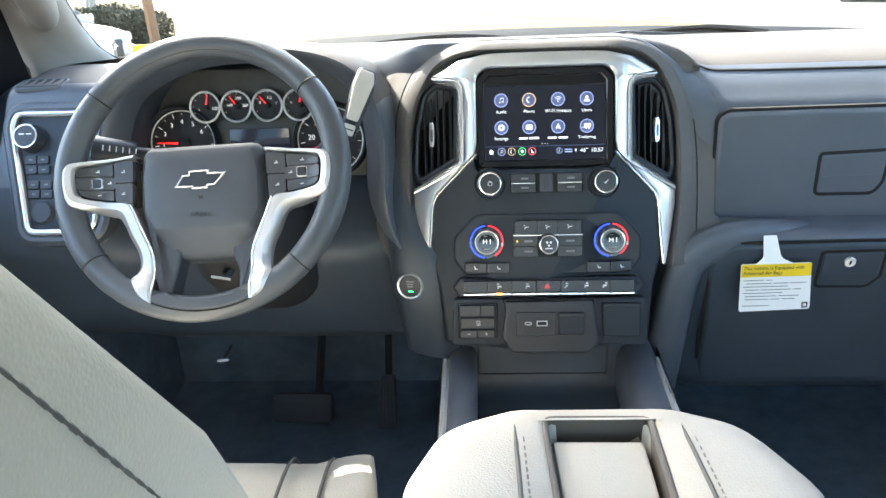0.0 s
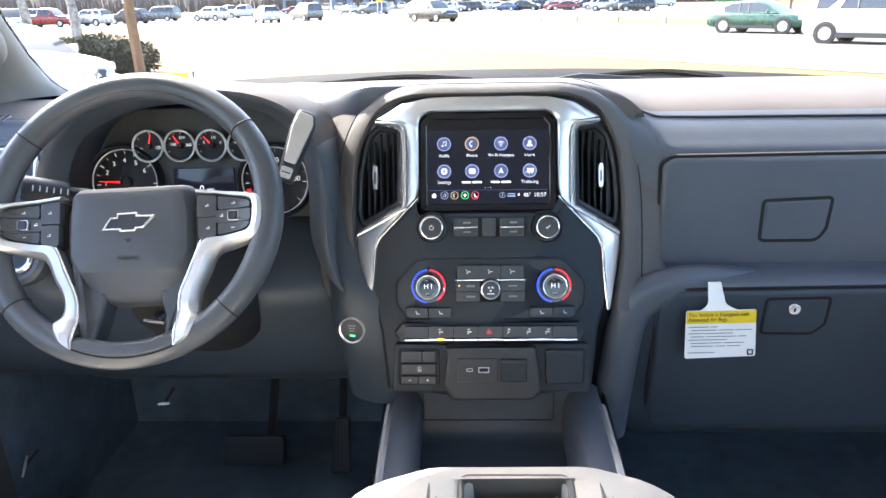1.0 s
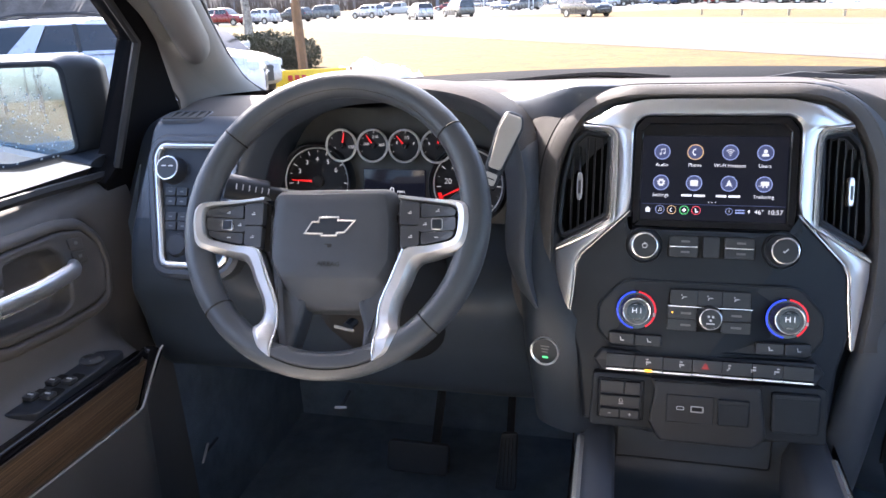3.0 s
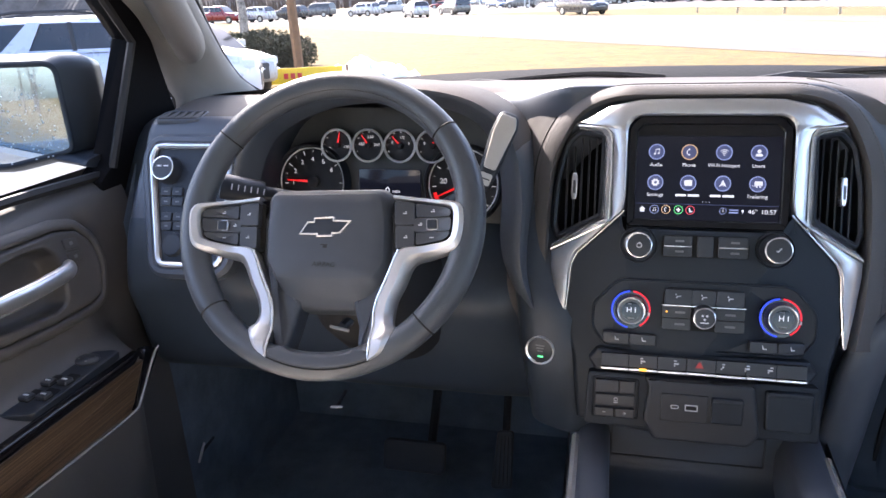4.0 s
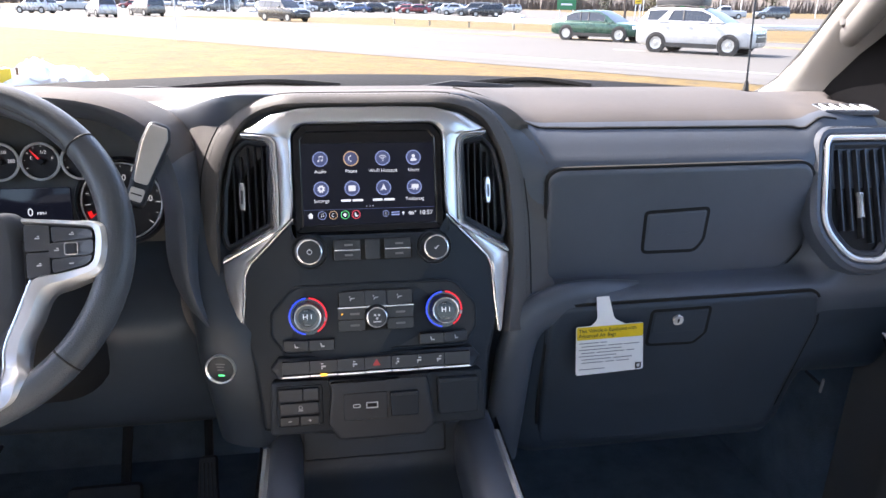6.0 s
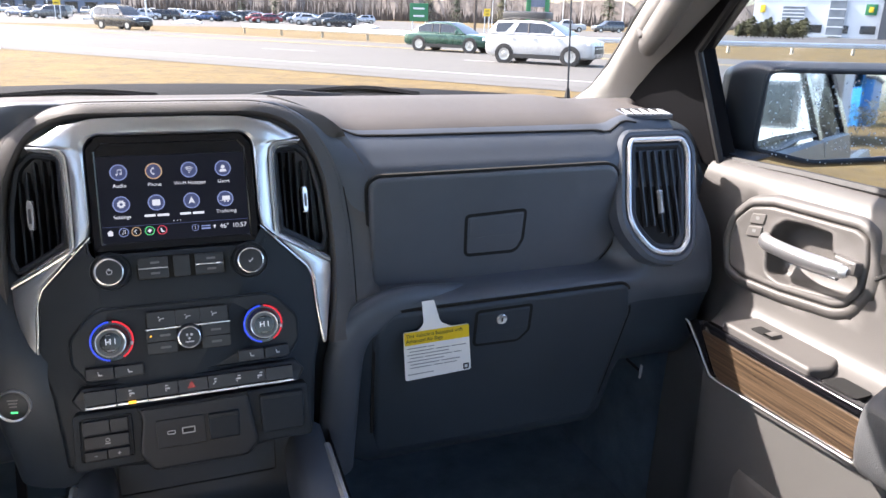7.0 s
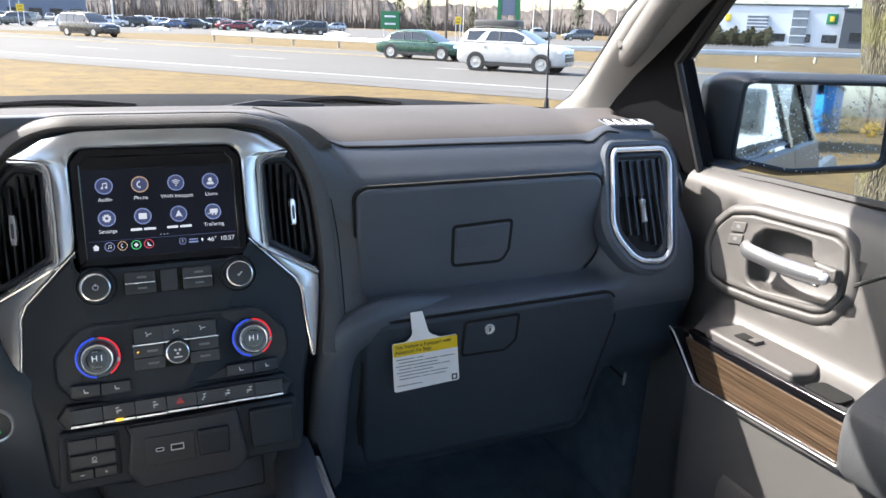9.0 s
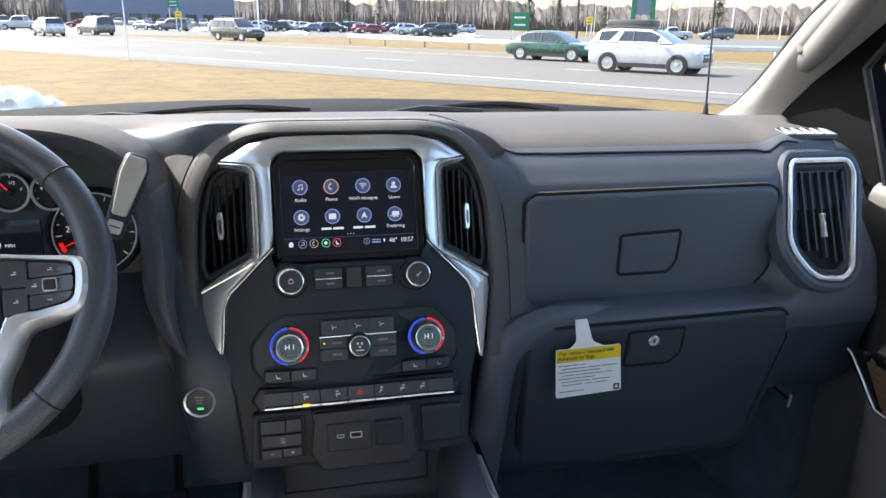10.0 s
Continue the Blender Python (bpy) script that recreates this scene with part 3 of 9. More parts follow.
for s in (-1, 1):      # the dash ends roll away towards the doors
    prof = [(dash_end(s * 0.93, p.y, p.z), p.y, p.z) for p in smooth_path([(0, y, z) for y, z in lerp_keys(DASH_KEYS, s * 0.93)], 4)]
    bm = bmesh.new()
    loft(bm, [[(x + s * dx, y + dy, z + dz) for x, y, z in prof] for dx, dy, dz in ((-0.003, 0, 0), (0.006, 0.003, -0.002), (0.012, 0.014, -0.006), (0.03, 0.030, -0.012))]
         + [[(s * max(0.95, abs(x) + 0.03), y + 0.034, z - 0.016) for x, y, z in prof]])
    part("end_roll", bm, LOWER, dash)

# ---------------- glove boxes ----------------
G = frame_of((0, 1.2215, 0), (1, 0, 0), (0, 0, 1))
box_up = thing("glove_box", (0.46, 1.22, 1.44), "charcoal upper glove box door flush in the dashboard", "glove box", group="glove boxes")
up_out = rounded([(0.262, 1.438), (0.652, 1.440), (0.689, 1.478), (0.683, 1.613), (0.275, 1.610), (0.259, 1.60)], [0.022, 0.03, 0.06, 0.03, 0.02, 0.02], 6)
# strip wider than the gap, to paint in its soft shadow
bm = bmesh.new()
band(bm, inset(up_out, -0.0032), 0.0065, -0.012, 0.0012, G)
part("shut_line", bm, GROOVE, box_up)
bm = bmesh.new()
prism(bm, inset(up_out, 0.0008), -0.012, 0.0060, G, 0.007, steps=4, fan=True)
door_up = part("door", bm, SOFT, box_up)
latch_out = rounded([(0.414, 1.481), (0.500, 1.481), (0.511, 1.500), (0.514, 1.547), (0.414, 1.543)], [0.008, 0.018, 0.012, 0.006, 0.006], 4)
bm = bmesh.new()
band(bm, inset(latch_out, -0.0032), 0.0062, 0.0, 0.0064, G)
part("latch_gap", bm, GROOVE, door_up)
bm = bmesh.new()
prism(bm, inset(latch_out, 0.002), 0.0, 0.0070, G, 0.0008)
part("latch_recess", bm, SOFT, door_up)
bm = bmesh.new()
prism(bm, inset(rounded([(0.416, 1.506), (0.508, 1.508), (0.512, 1.545), (0.416, 1.541)], 0.004), 0.002), 0.0, 0.0080, G, 0.0012)
part("latch", bm, SOFT, door_up)

G2 = frame_of((0, 1.164, 1.418), (1, 0, 0), (0, -0.20, 1))
box_low = thing("glove_box", (0.46, 1.17, 1.25), "charcoal lower glove box door with a key lock", "glove box", group="glove boxes")
low_out = rounded([(0.262, -0.27), (0.672, -0.27), (0.700, -0.05), (0.686, 0.008), (0.272, 0.004), (0.255, -0.03)], [0.03, 0.03, 0.03, 0.025, 0.05, 0.03], 6)
bm = bmesh.new()
band(bm, inset(low_out, -0.0026), 0.0052, -0.02, 0.0015, G2)
part("shut_line", bm, GROOVE, box_low)
bm = bmesh.new()
prism(bm, inset(low_out, 0.001), -0.02, 0.0060, G2, 0.008, steps=4, fan=True)
door_low = part("door", bm, LOWER, box_low)
latch_low = rounded([(0.416, -0.072), (0.492, -0.073), (0.508, -0.055), (0.506, -0.008), (0.414, -0.010)], [0.008, 0.014, 0.01, 0.006, 0.006], 4)
bm = bmesh.new()
band(bm, inset(latch_low, -0.0030), 0.0058, 0.0, 0.0064, G2)
part("latch_gap", bm, GROOVE, door_low)
bm = bmesh.new()
prism(bm, inset(latch_low, 0.002), 0.0, 0.0068, G2, 0.0006)
part("latch_recess", bm, LOWER, door_low)
bm = bmesh.new()
prism(bm, inset(rounded([(0.417, -0.052), (0.506, -0.050), (0.504, -0.010), (0.416, -0.012)], 0.004), 0.002), 0.0, 0.0078, G2, 0.0010)
part("latch", bm, LOWER, door_low)
bm = bmesh.new()
lathe(bm, [(0.0088, 0.006), (0.0088, 0.0105), (0.0078, 0.0115), (0.004, 0.0112)], G2, 28, 0.456, -0.026)
part("lock", bm, CHROME, door_low, "polished key lock")
bm = bmesh.new()
prism(bm, rect(0.456, -0.026, 0.0025, 0.007, 0.001), 0.011, 0.0119, G2)
part("keyhole", bm, GROOVE, door_low)

# hang tag on the lower glove box
tag = thing("airbag_tag", (0.347, 1.150, 1.31), "white and yellow airbag hang tag on the glove box", "tag")
T = frame_of((0.347, 1.149, 1.356), (1, 0.02, 0.012), (0, 0.14, 1))
tag_out = rounded([(-0.052, -0.038), (0.054, -0.036), (0.052, 0.037), (0.024, 0.037), (0.006, 0.046), (-0.002, 0.080), (-0.021, 0.080), (-0.020, 0.046), (-0.030, 0.037), (-0.052, 0.037)],
                  [0.004, 0.004, 0.004, 0.01, 0.012, 0.001, 0.001, 0.012, 0.01, 0.004], 4)


def tag_bend(w):
    return Vector((w.x, w.y, w.z - 0.02 * max(0, w.y - 0.05) / 0.03 * 0.1 - 0.6 * (w.x * w.x)))


bm = bmesh.new()
prism(bm, tag_out, 0, 0.0008, T, bend=tag_bend, back=True)
part("card", bm, TAGW, tag)
bm = bmesh.new()
prism(bm, rect(0, 0.0265, 0.103, 0.0195, 0.002), 0.0009, 0.0013, T)
part("yellow_strip", bm, TAGY, tag)
lettering("heading", "This Vehicle is Equipped with\nAdvanced Air Bags", 0.0076, shift(T, -0.049, 0.0265, 0.0016), INK, tag, "LEFT")
for i in range(9):
    bm = bmesh.new()
    v = 0.0115 - 0.0050 * i
    x = -0.048 + (0.004 if i in (1, 3, 5, 6) else 0.0)
    for w in ((0.030, 0.010), (0.038, 0.022, 0.024), (0.066,), (0.020, 0.044, 0.012), (0.058,), (0.046, 0.030), (0.034, 0.014, 0.020), (), (0.040,))[i]:
        prism(bm, rect(x + w / 2, v, w, 0.0011), 0.0009, 0.0013, T)
        x += w + 0.003
    if bm.verts:
        part("print_line", bm, INK_GREY, tag)
    else:
        bm.free()
bm = bmesh.new()
band(bm, rect(0.045, -0.029, 0.009, 0.009), 0.002, 0.0009, 0.0013, T)
part("print_box", bm, INK, tag)

# ---------------- end vent on the passenger side ----------------
RV = frame_of((0.765, 1.2105, 1.56), (1, 0, 0), (0, 0.466, 0.885))
rv_out = rounded([(-0.048, 0.096), (0.060, 0.096), (0.069, 0.070), (0.032, -0.088), (0.010, -0.108), (-0.044, -0.103), (-0.084, -0.048), (-0.057, 0.082)], [0.03, 0.045, 0.05, 0.035, 0.045, 0.05, 0.07, 0.035], 7)


def end_vent(m, out, shape_name, label, cat):
    t = thing(shape_name, m.translation, label, cat)
    bm = bmesh.new()
    band(bm, inset(out, -0.016), 0.018, -0.02, 0.010, m, 0.006)
    part("surround", bm, SOFT, t)
    bm = bmesh.new()
    band(bm, out, 0.0085, -0.01, 0.0135, m, 0.003)
    part("chrome_ring", bm, CHROME, t, "bright chrome ring")
    return t


rv = end_vent(RV, rv_out, "air_vent", "black slatted end air vent in a chrome ring", "air vent")
bm = bmesh.new()
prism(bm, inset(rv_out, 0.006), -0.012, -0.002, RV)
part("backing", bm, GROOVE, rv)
bm = bmesh.new()
band(bm, inset(rv_out, 0.008), 0.012, -0.01, 0.008, RV, 0.004)
part("inner_rim", bm, SATIN, rv)
for i in range(6):
    u = -0.040 + 0.0155 * i
    dx = -0.005
    bm = bmesh.new()
    top, bot = 0.073, -0.055 - 0.012 * (i % 6 > 1) - 0.008 * (i > 2)
    loft(bm, [[RV @ Vector((u + 0.006 + du, top, n)) for du, n in ((-0.0012, -0.004), (0.0012, -0.004), (0.0016, 0.008), (-0.0010, 0.008))],
              [RV @ Vector((u + dx + du, bot, n)) for du, n in ((-0.0012, -0.004), (0.0012, -0.004), (0.0016, 0.008), (-0.0010, 0.008))]], closed=True, caps=True)
    part("vane", bm, KEY_BLACK, rv)
bm = bmesh.new()
prism(bm, rounded([(-0.0175, -0.036), (-0.0105, -0.036), (-0.0115, -0.026), (-0.0090, -0.006), (-0.0065, 0.002), (-0.0150, 0.004), (-0.0135, -0.006), (-0.0155, -0.026)], 0.0015), 0.006, 0.015, RV, 0.002)
part("tab", bm, CHROME, rv, "chrome vent tab")
bm = bmesh.new()
stitches(bm, [RV @ Vector((u, v, 0.0125)) for u, v in inset(rv_out, -0.0115)[6:] + inset(rv_out, -0.0115)[:8]], r=0.0006)
part("stitching", bm, THREAD, rv)

# ---------------- light and drive controls on the driver's side ----------------
LP = frame_of((-0.77, 1.2105, 1.55), (1, 0, 0), (0, 0.466, 0.885))
lp_out = rounded([(-0.030, -0.108), (0.085, -0.108), (0.080, 0.090), (-0.058, 0.090), (-0.066, 0.066)], [0.02, 0.03, 0.03, 0.028, 0.035], 6)
lp = end_vent(LP, lp_out, "light_control_panel", "black light and drive control panel in a chrome ring", "control panel")
bm = bmesh.new()
prism(bm, inset(lp_out, 0.007), -0.012, 0.004, LP, 0.002)
part("face", bm, SATIN, lp)


def turn_knob(t, m, u, v, r, h, ring=CHROME, name="knob", n0=0.004):
    bm = bmesh.new()
    lathe(bm, [(r * 1.12, n0), (r * 1.10, n0 + h * 0.35), (r, n0 + h * 0.5), (r * 0.97, n0 + h * 0.95), (r * 0.93, n0 + h)], m, 32, u, v)
    k = part(name, bm, SATIN, t)
    bm = bmesh.new()
    lathe(bm, [(r * 0.955, n0 + h * 0.9), (r * 0.955, n0 + h * 1.03), (r * 0.86, n0 + h * 1.06), (r * 0.84, n0 + h * 0.98)], m, 32, u, v)
    part("ring", bm, ring, k)
    bm = bmesh.new()
    lathe(bm, [(r * 0.845, n0 + h * 0.9), (r * 0.845, n0 + h * 1.0), (r * 0.6, n0 + h * 1.02)], m, 28, u, v)
    part("cap", bm, KEY_BLACK, k)
    return k


kn = turn_knob(lp, LP, -0.030, 0.046, 0.020, 0.020)
bm = bmesh.new()
prism(bm, rect(-0.036, 0.049, 0.008, 0.002), 0.0242, 0.0248, LP)
prism(bm, rect(-0.024, 0.049, 0.008, 0.002), 0.0242, 0.0248, LP)
part("marking", bm, MARK, kn)
for i, (u, v) in enumerate([(-0.030, 0.012), (-0.010, 0.012), (-0.028, -0.004), (-0.008, -0.004), (-0.024, -0.028), (-0.003, -0.028), (-0.022, -0.043), (-0.001, -0.043)]):
    bm = bmesh.new()
    prism(bm, rect(u, v, 0.0185, 0.0135, 0.002), 0.003, 0.0075, LP, 0.0012)
    k = part("key", bm, KEY_BLACK, lp)
    bm = bmesh.new()
    prism(bm, rect(u, v, 0.006, 0.0022), 0.0075, 0.0079, LP)
    part("key_mark", bm, DIM, k)
kn = turn_knob(lp, LP, -0.008, -0.072, 0.0175, 0.006, SATIN, "drive_mode_knob")

# ---------------- instrument binnacle and cluster ----------------
lip = [(-0.664, 1.50), (-0.654, 1.585), (-0.628, 1.650), (-0.588, 1.690), (-0.51, 1.722), (-0.43, 1.731), (-0.335, 1.725), (-0.272, 1.702), (-0.240, 1.66), (-0.228, 1.59), (-0.231, 1.51), (-0.224, 1.46), (-0.203, 1.41)]
lip = smooth_path([(x, 1.15, z) for x, z in lip], 5)
cx, cz = -0.441, 1.585


def scaled(k, y, dz=0.0):
    return [((p.x - cx) * k + cx, y, (p.z - cz) * k + cz + dz) for p in lip]


bm = bmesh.new()
loft(bm, [scaled(1.04, 1.36, -0.034), scaled(1.03, 1.26, -0.008), scaled(1.01, 1.18, 0.0), scaled(1.0, 1.155), scaled(0.985, 1.146), scaled(0.955, 1.148), scaled(0.93, 1.154, -0.001), scaled(0.88, 1.166, -0.002), scaled(0.845, 1.178, -0.003)])
# sunlit brown on the upper faces, shaded blue-grey below, put in by material
for i, f in enumerate(bm.faces):
    f.material_index = 0 if i < 4 * (len(lip) - 1) and max(v.co.z for v in f.verts) > 1.655 else 1
part("binnacle_hood", bm, [PAD, SOFT], dash)
bm = bmesh.new()
loft(bm, [scaled(0.845, 1.178, -0.003), scaled(0.835, 1.184, -0.003), scaled(0.85, 1.21, -0.003), scaled(0.86, 1.275, -0.004)])
part("binnacle_throat", bm, LOWER, dash)

IC = frame_of((-0.449, 1.2665, 1.60), (1, 0, 0), (0, 0.20, 1))
RING = material("bright satin gauge ring", (0.80, 0.80, 0.80), 0.4, metal=0.2, scale=20, vary=0.03)
DIAL = material("matt black dial face", (0.024, 0.024, 0.027), 0.45, scale=30, spec=0.25)
CLUSTER = material("grey cluster surround", (0.082, 0.084, 0.080), 0.5, scale=30, fine=0.1, fine_scale=1200)
cluster = thing("instrument_cluster", (-0.449, 1.28, 1.52), "black instrument cluster with chrome-ringed gauges and red needles", "instrument cluster")
bm = bmesh.new()
prism(bm, rounded([(-0.225, -0.085), (0.225, -0.085), (0.205, 0.05), (0.15, 0.085), (-0.15, 0.085), (-0.205, 0.05)], 0.02, 4), -0.03, 0.0, IC)
part("face", bm, CLUSTER, cluster)


def gauge(u, v, r, name, start, stop, marks, needle, texts, tsize, zone=None, IC=IC):
    bm = bmesh.new()
    lathe(bm, [(r, 0.0), (r, 0.006), (r * 0.96, 0.008), (r * 0.93, 0.0065), (r * 0.925, 0.001)], IC, 48, u, v)
    g = part("gauge", bm, DIAL, cluster, name)
    if r > 0.04:
        bm = bmesh.new()
        rings = [put_ring(bm, disc(u, v, q, 48), h, IC) for q, h in ((r * 1.0, 0.004), (r * 1.01, 0.016), (r * 1.05, 0.018), (r * 1.10, 0.012), (r * 1.12, 0.0))]
        for a, b in zip(rings, rings[1:]):
            skin(bm, a, b)
        part("gauge_hood", bm, SATIN, g)
    bm = bmesh.new()
    k = 56
    a = [math.radians(360 * i / k) for i in range(k)]
    tube(bm, [IC @ Vector((u + r * 0.955 * math.cos(x), v + r * 0.955 * math.sin(x), 0.0078)) for x in a], 0.0019 if r < 0.04 else 0.0013, 6, closed=True)
    part("ring", bm, RING, g, "thin bright ring")
    bm = bmesh.new()
    for i in range(marks + 1):
        x = math.radians(start + (stop - start) * i / marks)
        big = i % 2 == 0
        c, s = math.cos(x), math.sin(x)
        w, r0, r1 = (0.0011 if big else 0.0006), r * (0.78 if big else 0.83), r * 0.90
        q = [(u + r0 * c - w / 2 * s, v + r0 * s + w / 2 * c), (u + r1 * c - w / 2 * s, v + r1 * s + w / 2 * c), (u + r1 * c + w / 2 * s, v + r1 * s - w / 2 * c), (u + r0 * c + w / 2 * s, v + r0 * s - w / 2 * c)]
        prism(bm, q, 0.0012, 0.0016, IC)
    part("scale_marks", bm, DIAL_PRINT, g)
    if zone:
        bm = bmesh.new()
        x0, x1 = [math.radians(z) for z in zone]
        arc = [x0 + (x1 - x0) * i / 12 for i in range(13)]
        prism(bm, [(u + r * 0.90 * math.cos(x), v + r * 0.90 * math.sin(x)) for x in arc] + [(u + r * 0.80 * math.cos(x), v + r * 0.80 * math.sin(x)) for x in reversed(arc)], 0.0012, 0.0017, IC)
        part("red_zone", bm, NEEDLE, g)
    x = math.radians(needle)
    c, s = math.cos(x), math.sin(x)
    bm = bmesh.new()
    w = max(0.0016, r * 0.045)
    prism(bm, [(u - 0.12 * r * c - w * s, v - 0.12 * r * s + w * c), (u - 0.12 * r * c + w * s, v - 0.12 * r * s - w * c), (u + 0.80 * r * c + 0.25 * w * s, v + 0.80 * r * s - 0.25 * w * c), (u + 0.80 * r * c - 0.25 * w * s, v + 0.80 * r * s + 0.25 * w * c)], 0.004, 0.0052, IC)
    part("needle", bm, NEEDLE, g, "red needle")
    bm = bmesh.new()
    lathe(bm, [(r * 0.17, 0.001), (r * 0.17, 0.006), (r * 0.13, 0.007)], IC, 20, u, v)
    part("needle_hub", bm, DIAL, g)
    for txt, ang, rr in texts:
        x = math.radians(ang)
        lettering("numeral", txt, tsize, shift(IC, u + r * rr * math.cos(x), v + r * rr * math.sin(x), 0.0018), DIAL_PRINT, g)
    return g


for i, (ang, tx) in enumerate([(80, (("0", 200, 0.55), ("120", -10, 0.55))), (125, (("160", 170, 0.5), ("210", 80, 0.52), ("260", 5, 0.5))), (132, (("E", 160, 0.55), ("1/2", 80, 0.5), ("F", 15, 0.55))), (78, (("9", 165, 0.55), ("18", 5, 0.55)))]):
    gauge(-0.077 + 0.0498 * i, 0.028, 0.0248, ("oil pressure", "coolant temperature", "fuel", "battery")[i] + " gauge with a chrome ring", 205, -25, 8, ang, tx, 0.0064, None, shift(IC, 0, 0, 0.009))
gauge(-0.121, -0.028, 0.0545, "tachometer with white numerals", 222, -40, 14, 178, [(str(j), 184 - 30.5 * (j - 1), 0.63) for j in range(1, 7)], 0.0098, None)
gauge(0.118, -0.028, 0.0545, "speedometer with white numerals", 222, -40, 14, 205, [("20", 172, 0.58), ("40", 130, 0.58), ("60", 90, 0.58), ("80", 48, 0.58), ("100", 5, 0.55)], 0.0115, (196, 222))
bm = bmesh.new()
prism(bm, rect(0.003, -0.033, 0.098, 0.052, 0.003), 0, 0.004, IC, 0.001)
disp = part("information_display", bm, SCREEN, cluster, "dark driver display")
lettering("speed_digit", "0", 0.015, shift(IC, 0.0, -0.040, 0.0045), WHITE_LIT, disp)
lettering("speed_unit", "MPH", 0.006, shift(IC, 0.014, -0.0415, 0.0045), WHITE_LIT, disp)

# ---------------- steering column, stalks ----------------
col = thing("steering_column", (-0.441, 1.24, 1.42), "black plastic steering column shroud", "steering column")
bm = bmesh.new()
ax = Vector((0, 0.82, -0.50)).normalized()
c0 = Vector((-0.441, 1.035, 1.553))
rings = []
for d, w, h in ((0.04, 0.045, 0.042), (0.05, 0.060, 0.060), (0.12, 0.080, 0.088), (0.24, 0.090, 0.100)):
    o = c0 + ax * d - Vector((0, 0.50, 0.82)) * (h - 0.042) * 0.6
    up = Vector((0, 0.50, 0.82))
    rings.append([o + Vector((1, 0, 0)) * w * math.copysign(abs(math.cos(a)) ** 0.7, math.cos(a)) + up * h * math.copysign(abs(math.sin(a)) ** 0.7, math.sin(a)) for a in [2 * math.pi * i / 32 for i in range(32)]])
loft(bm, rings, closed=True, caps=True)
part("shroud", bm, RUBBER, col)
bm = bmesh.new()
tube(bm, [(-0.440, 1.09, 1.440), (-0.456, 1.048, 1.430)], 0.007, 8)
part("tilt_lever", bm, SATIN, col)
bm = bmesh.new()
tube(bm, [(-0.471, 1.042, 1.433), (-0.444, 1.042, 1.428)], 0.0024, 8)
part("lever_edge", bm, CHROME, col)

stalk = thing("wiper_stalk", (-0.50, 1.08, 1.60), "black turn signal and wiper stalk with printed marks", "stalk")
bm = bmesh.new()
tube(bm, smooth_path([(-0.478, 1.112, 1.582), (-0.535, 1.098, 1.592), (-0.588, 1.080, 1.604)], 4), [0.008, 0.0082, 0.0085, 0.009, 0.0095, 0.0098, 0.0100, 0.0105, 0.011], 12)
part("arm", bm, SATIN, stalk)
bm = bmesh.new()
tube(bm, [(-0.566, 1.088, 1.599), (-0.570, 1.086, 1.600), (-0.612, 1.066, 1.613), (-0.615, 1.0645, 1.614), (-0.6155, 1.0642, 1.6142)], [0.0140, 0.0160, 0.0170, 0.0158, 0.011], 18)
k = part("end_knob", bm, KEY_BLACK, stalk)
bm = bmesh.new()
for i in range(6):
    q = Vector((-0.556, 1.077, 1.600)) + Vector((-0.0070, -0.0034, 0.0021)) * i
    tube(bm, [q + Vector((0, -0.0118, 0.0035)), q + Vector((0.001, -0.0095, 0.0105))], 0.0009, 4)
part("marking", bm, MARK, k)

# the grip's lit side: its grey is raised to include the sunlight
GRIP = material("grey satin plastic in a sunlit tone", (0.50, 0.48, 0.45), 0.42, scale=20, vary=0.08)
lever = thing("shift_lever", (-0.33, 1.13, 1.57), "dark column shift lever with a grip face coloured sunlit grey", "shift lever")
bm = bmesh.new()
tube(bm, smooth_path([(-0.37, 1.14, 1.55), (-0.315, 1.115, 1.585), (-0.283, 1.108, 1.622)], 4), [0.014, 0.014, 0.013, 0.013, 0.0125, 0.012, 0.012, 0.0115, 0.0115], 10)
part("stem", bm, SATIN, lever)
SH = frame_of((-0.257, 1.116, 1.660), (0.86, 0.05, -0.34), (0.28, 0.40, 0.87))
grip = rounded([(-0.010, -0.057), (0.010, -0.057), (0.0160, 0.028), (0.011, 0.043), (-0.013, 0.043), (-0.0155, 0.015)], [0.006, 0.006, 0.012, 0.01, 0.01, 0.02], 5)
bm = bmesh.new()
prism(bm, grip, -0.016, 0.010, SH, 0.006, back=True, steps=3)
part("grip", bm, SATIN, lever)
bm = bmesh.new()
prism(bm, inset(rounded([(-0.0095, -0.034), (0.0100, -0.034), (0.0153, 0.026), (0.0105, 0.040), (-0.0122, 0.040), (-0.0145, 0.015)], 0.006, 4), 0.002), 0.009, 0.0125, SH, 0.002)
part("grip_face", bm, GRIP, lever, "grip face coloured sunlit grey")
bm = bmesh.new()
prism(bm, rounded([(-0.0075, -0.053), (0.0075, -0.053), (0.0080, -0.038), (-0.0080, -0.038)], 0.003), 0.009, 0.0125, SH, 0.001)
b2 = part("gear_button", bm, GRIP, lever)
bm = bmesh.new()
prism(bm, rect(0, -0.0455, 0.012, 0.0015), 0.0124, 0.0128, SH)
part("button_line", bm, INK, b2)

# start button
SB = frame_of((-0.203, 1.135, 1.373), (1, -0.18, 0), (0, 0.12, 1))
start = thing("start_button", (-0.203, 1.135, 1.373), "chrome-ringed engine start button with a green lamp", "start button")
bm = bmesh.new()
lathe(bm, [(0.0208, -0.006), (0.0208, 0.004), (0.0198, 0.006), (0.0174, 0.005), (0.0172, 0.0)], SB, 36)
part("ring", bm, CHROME, start, "chrome ring")
bm = bmesh.new()
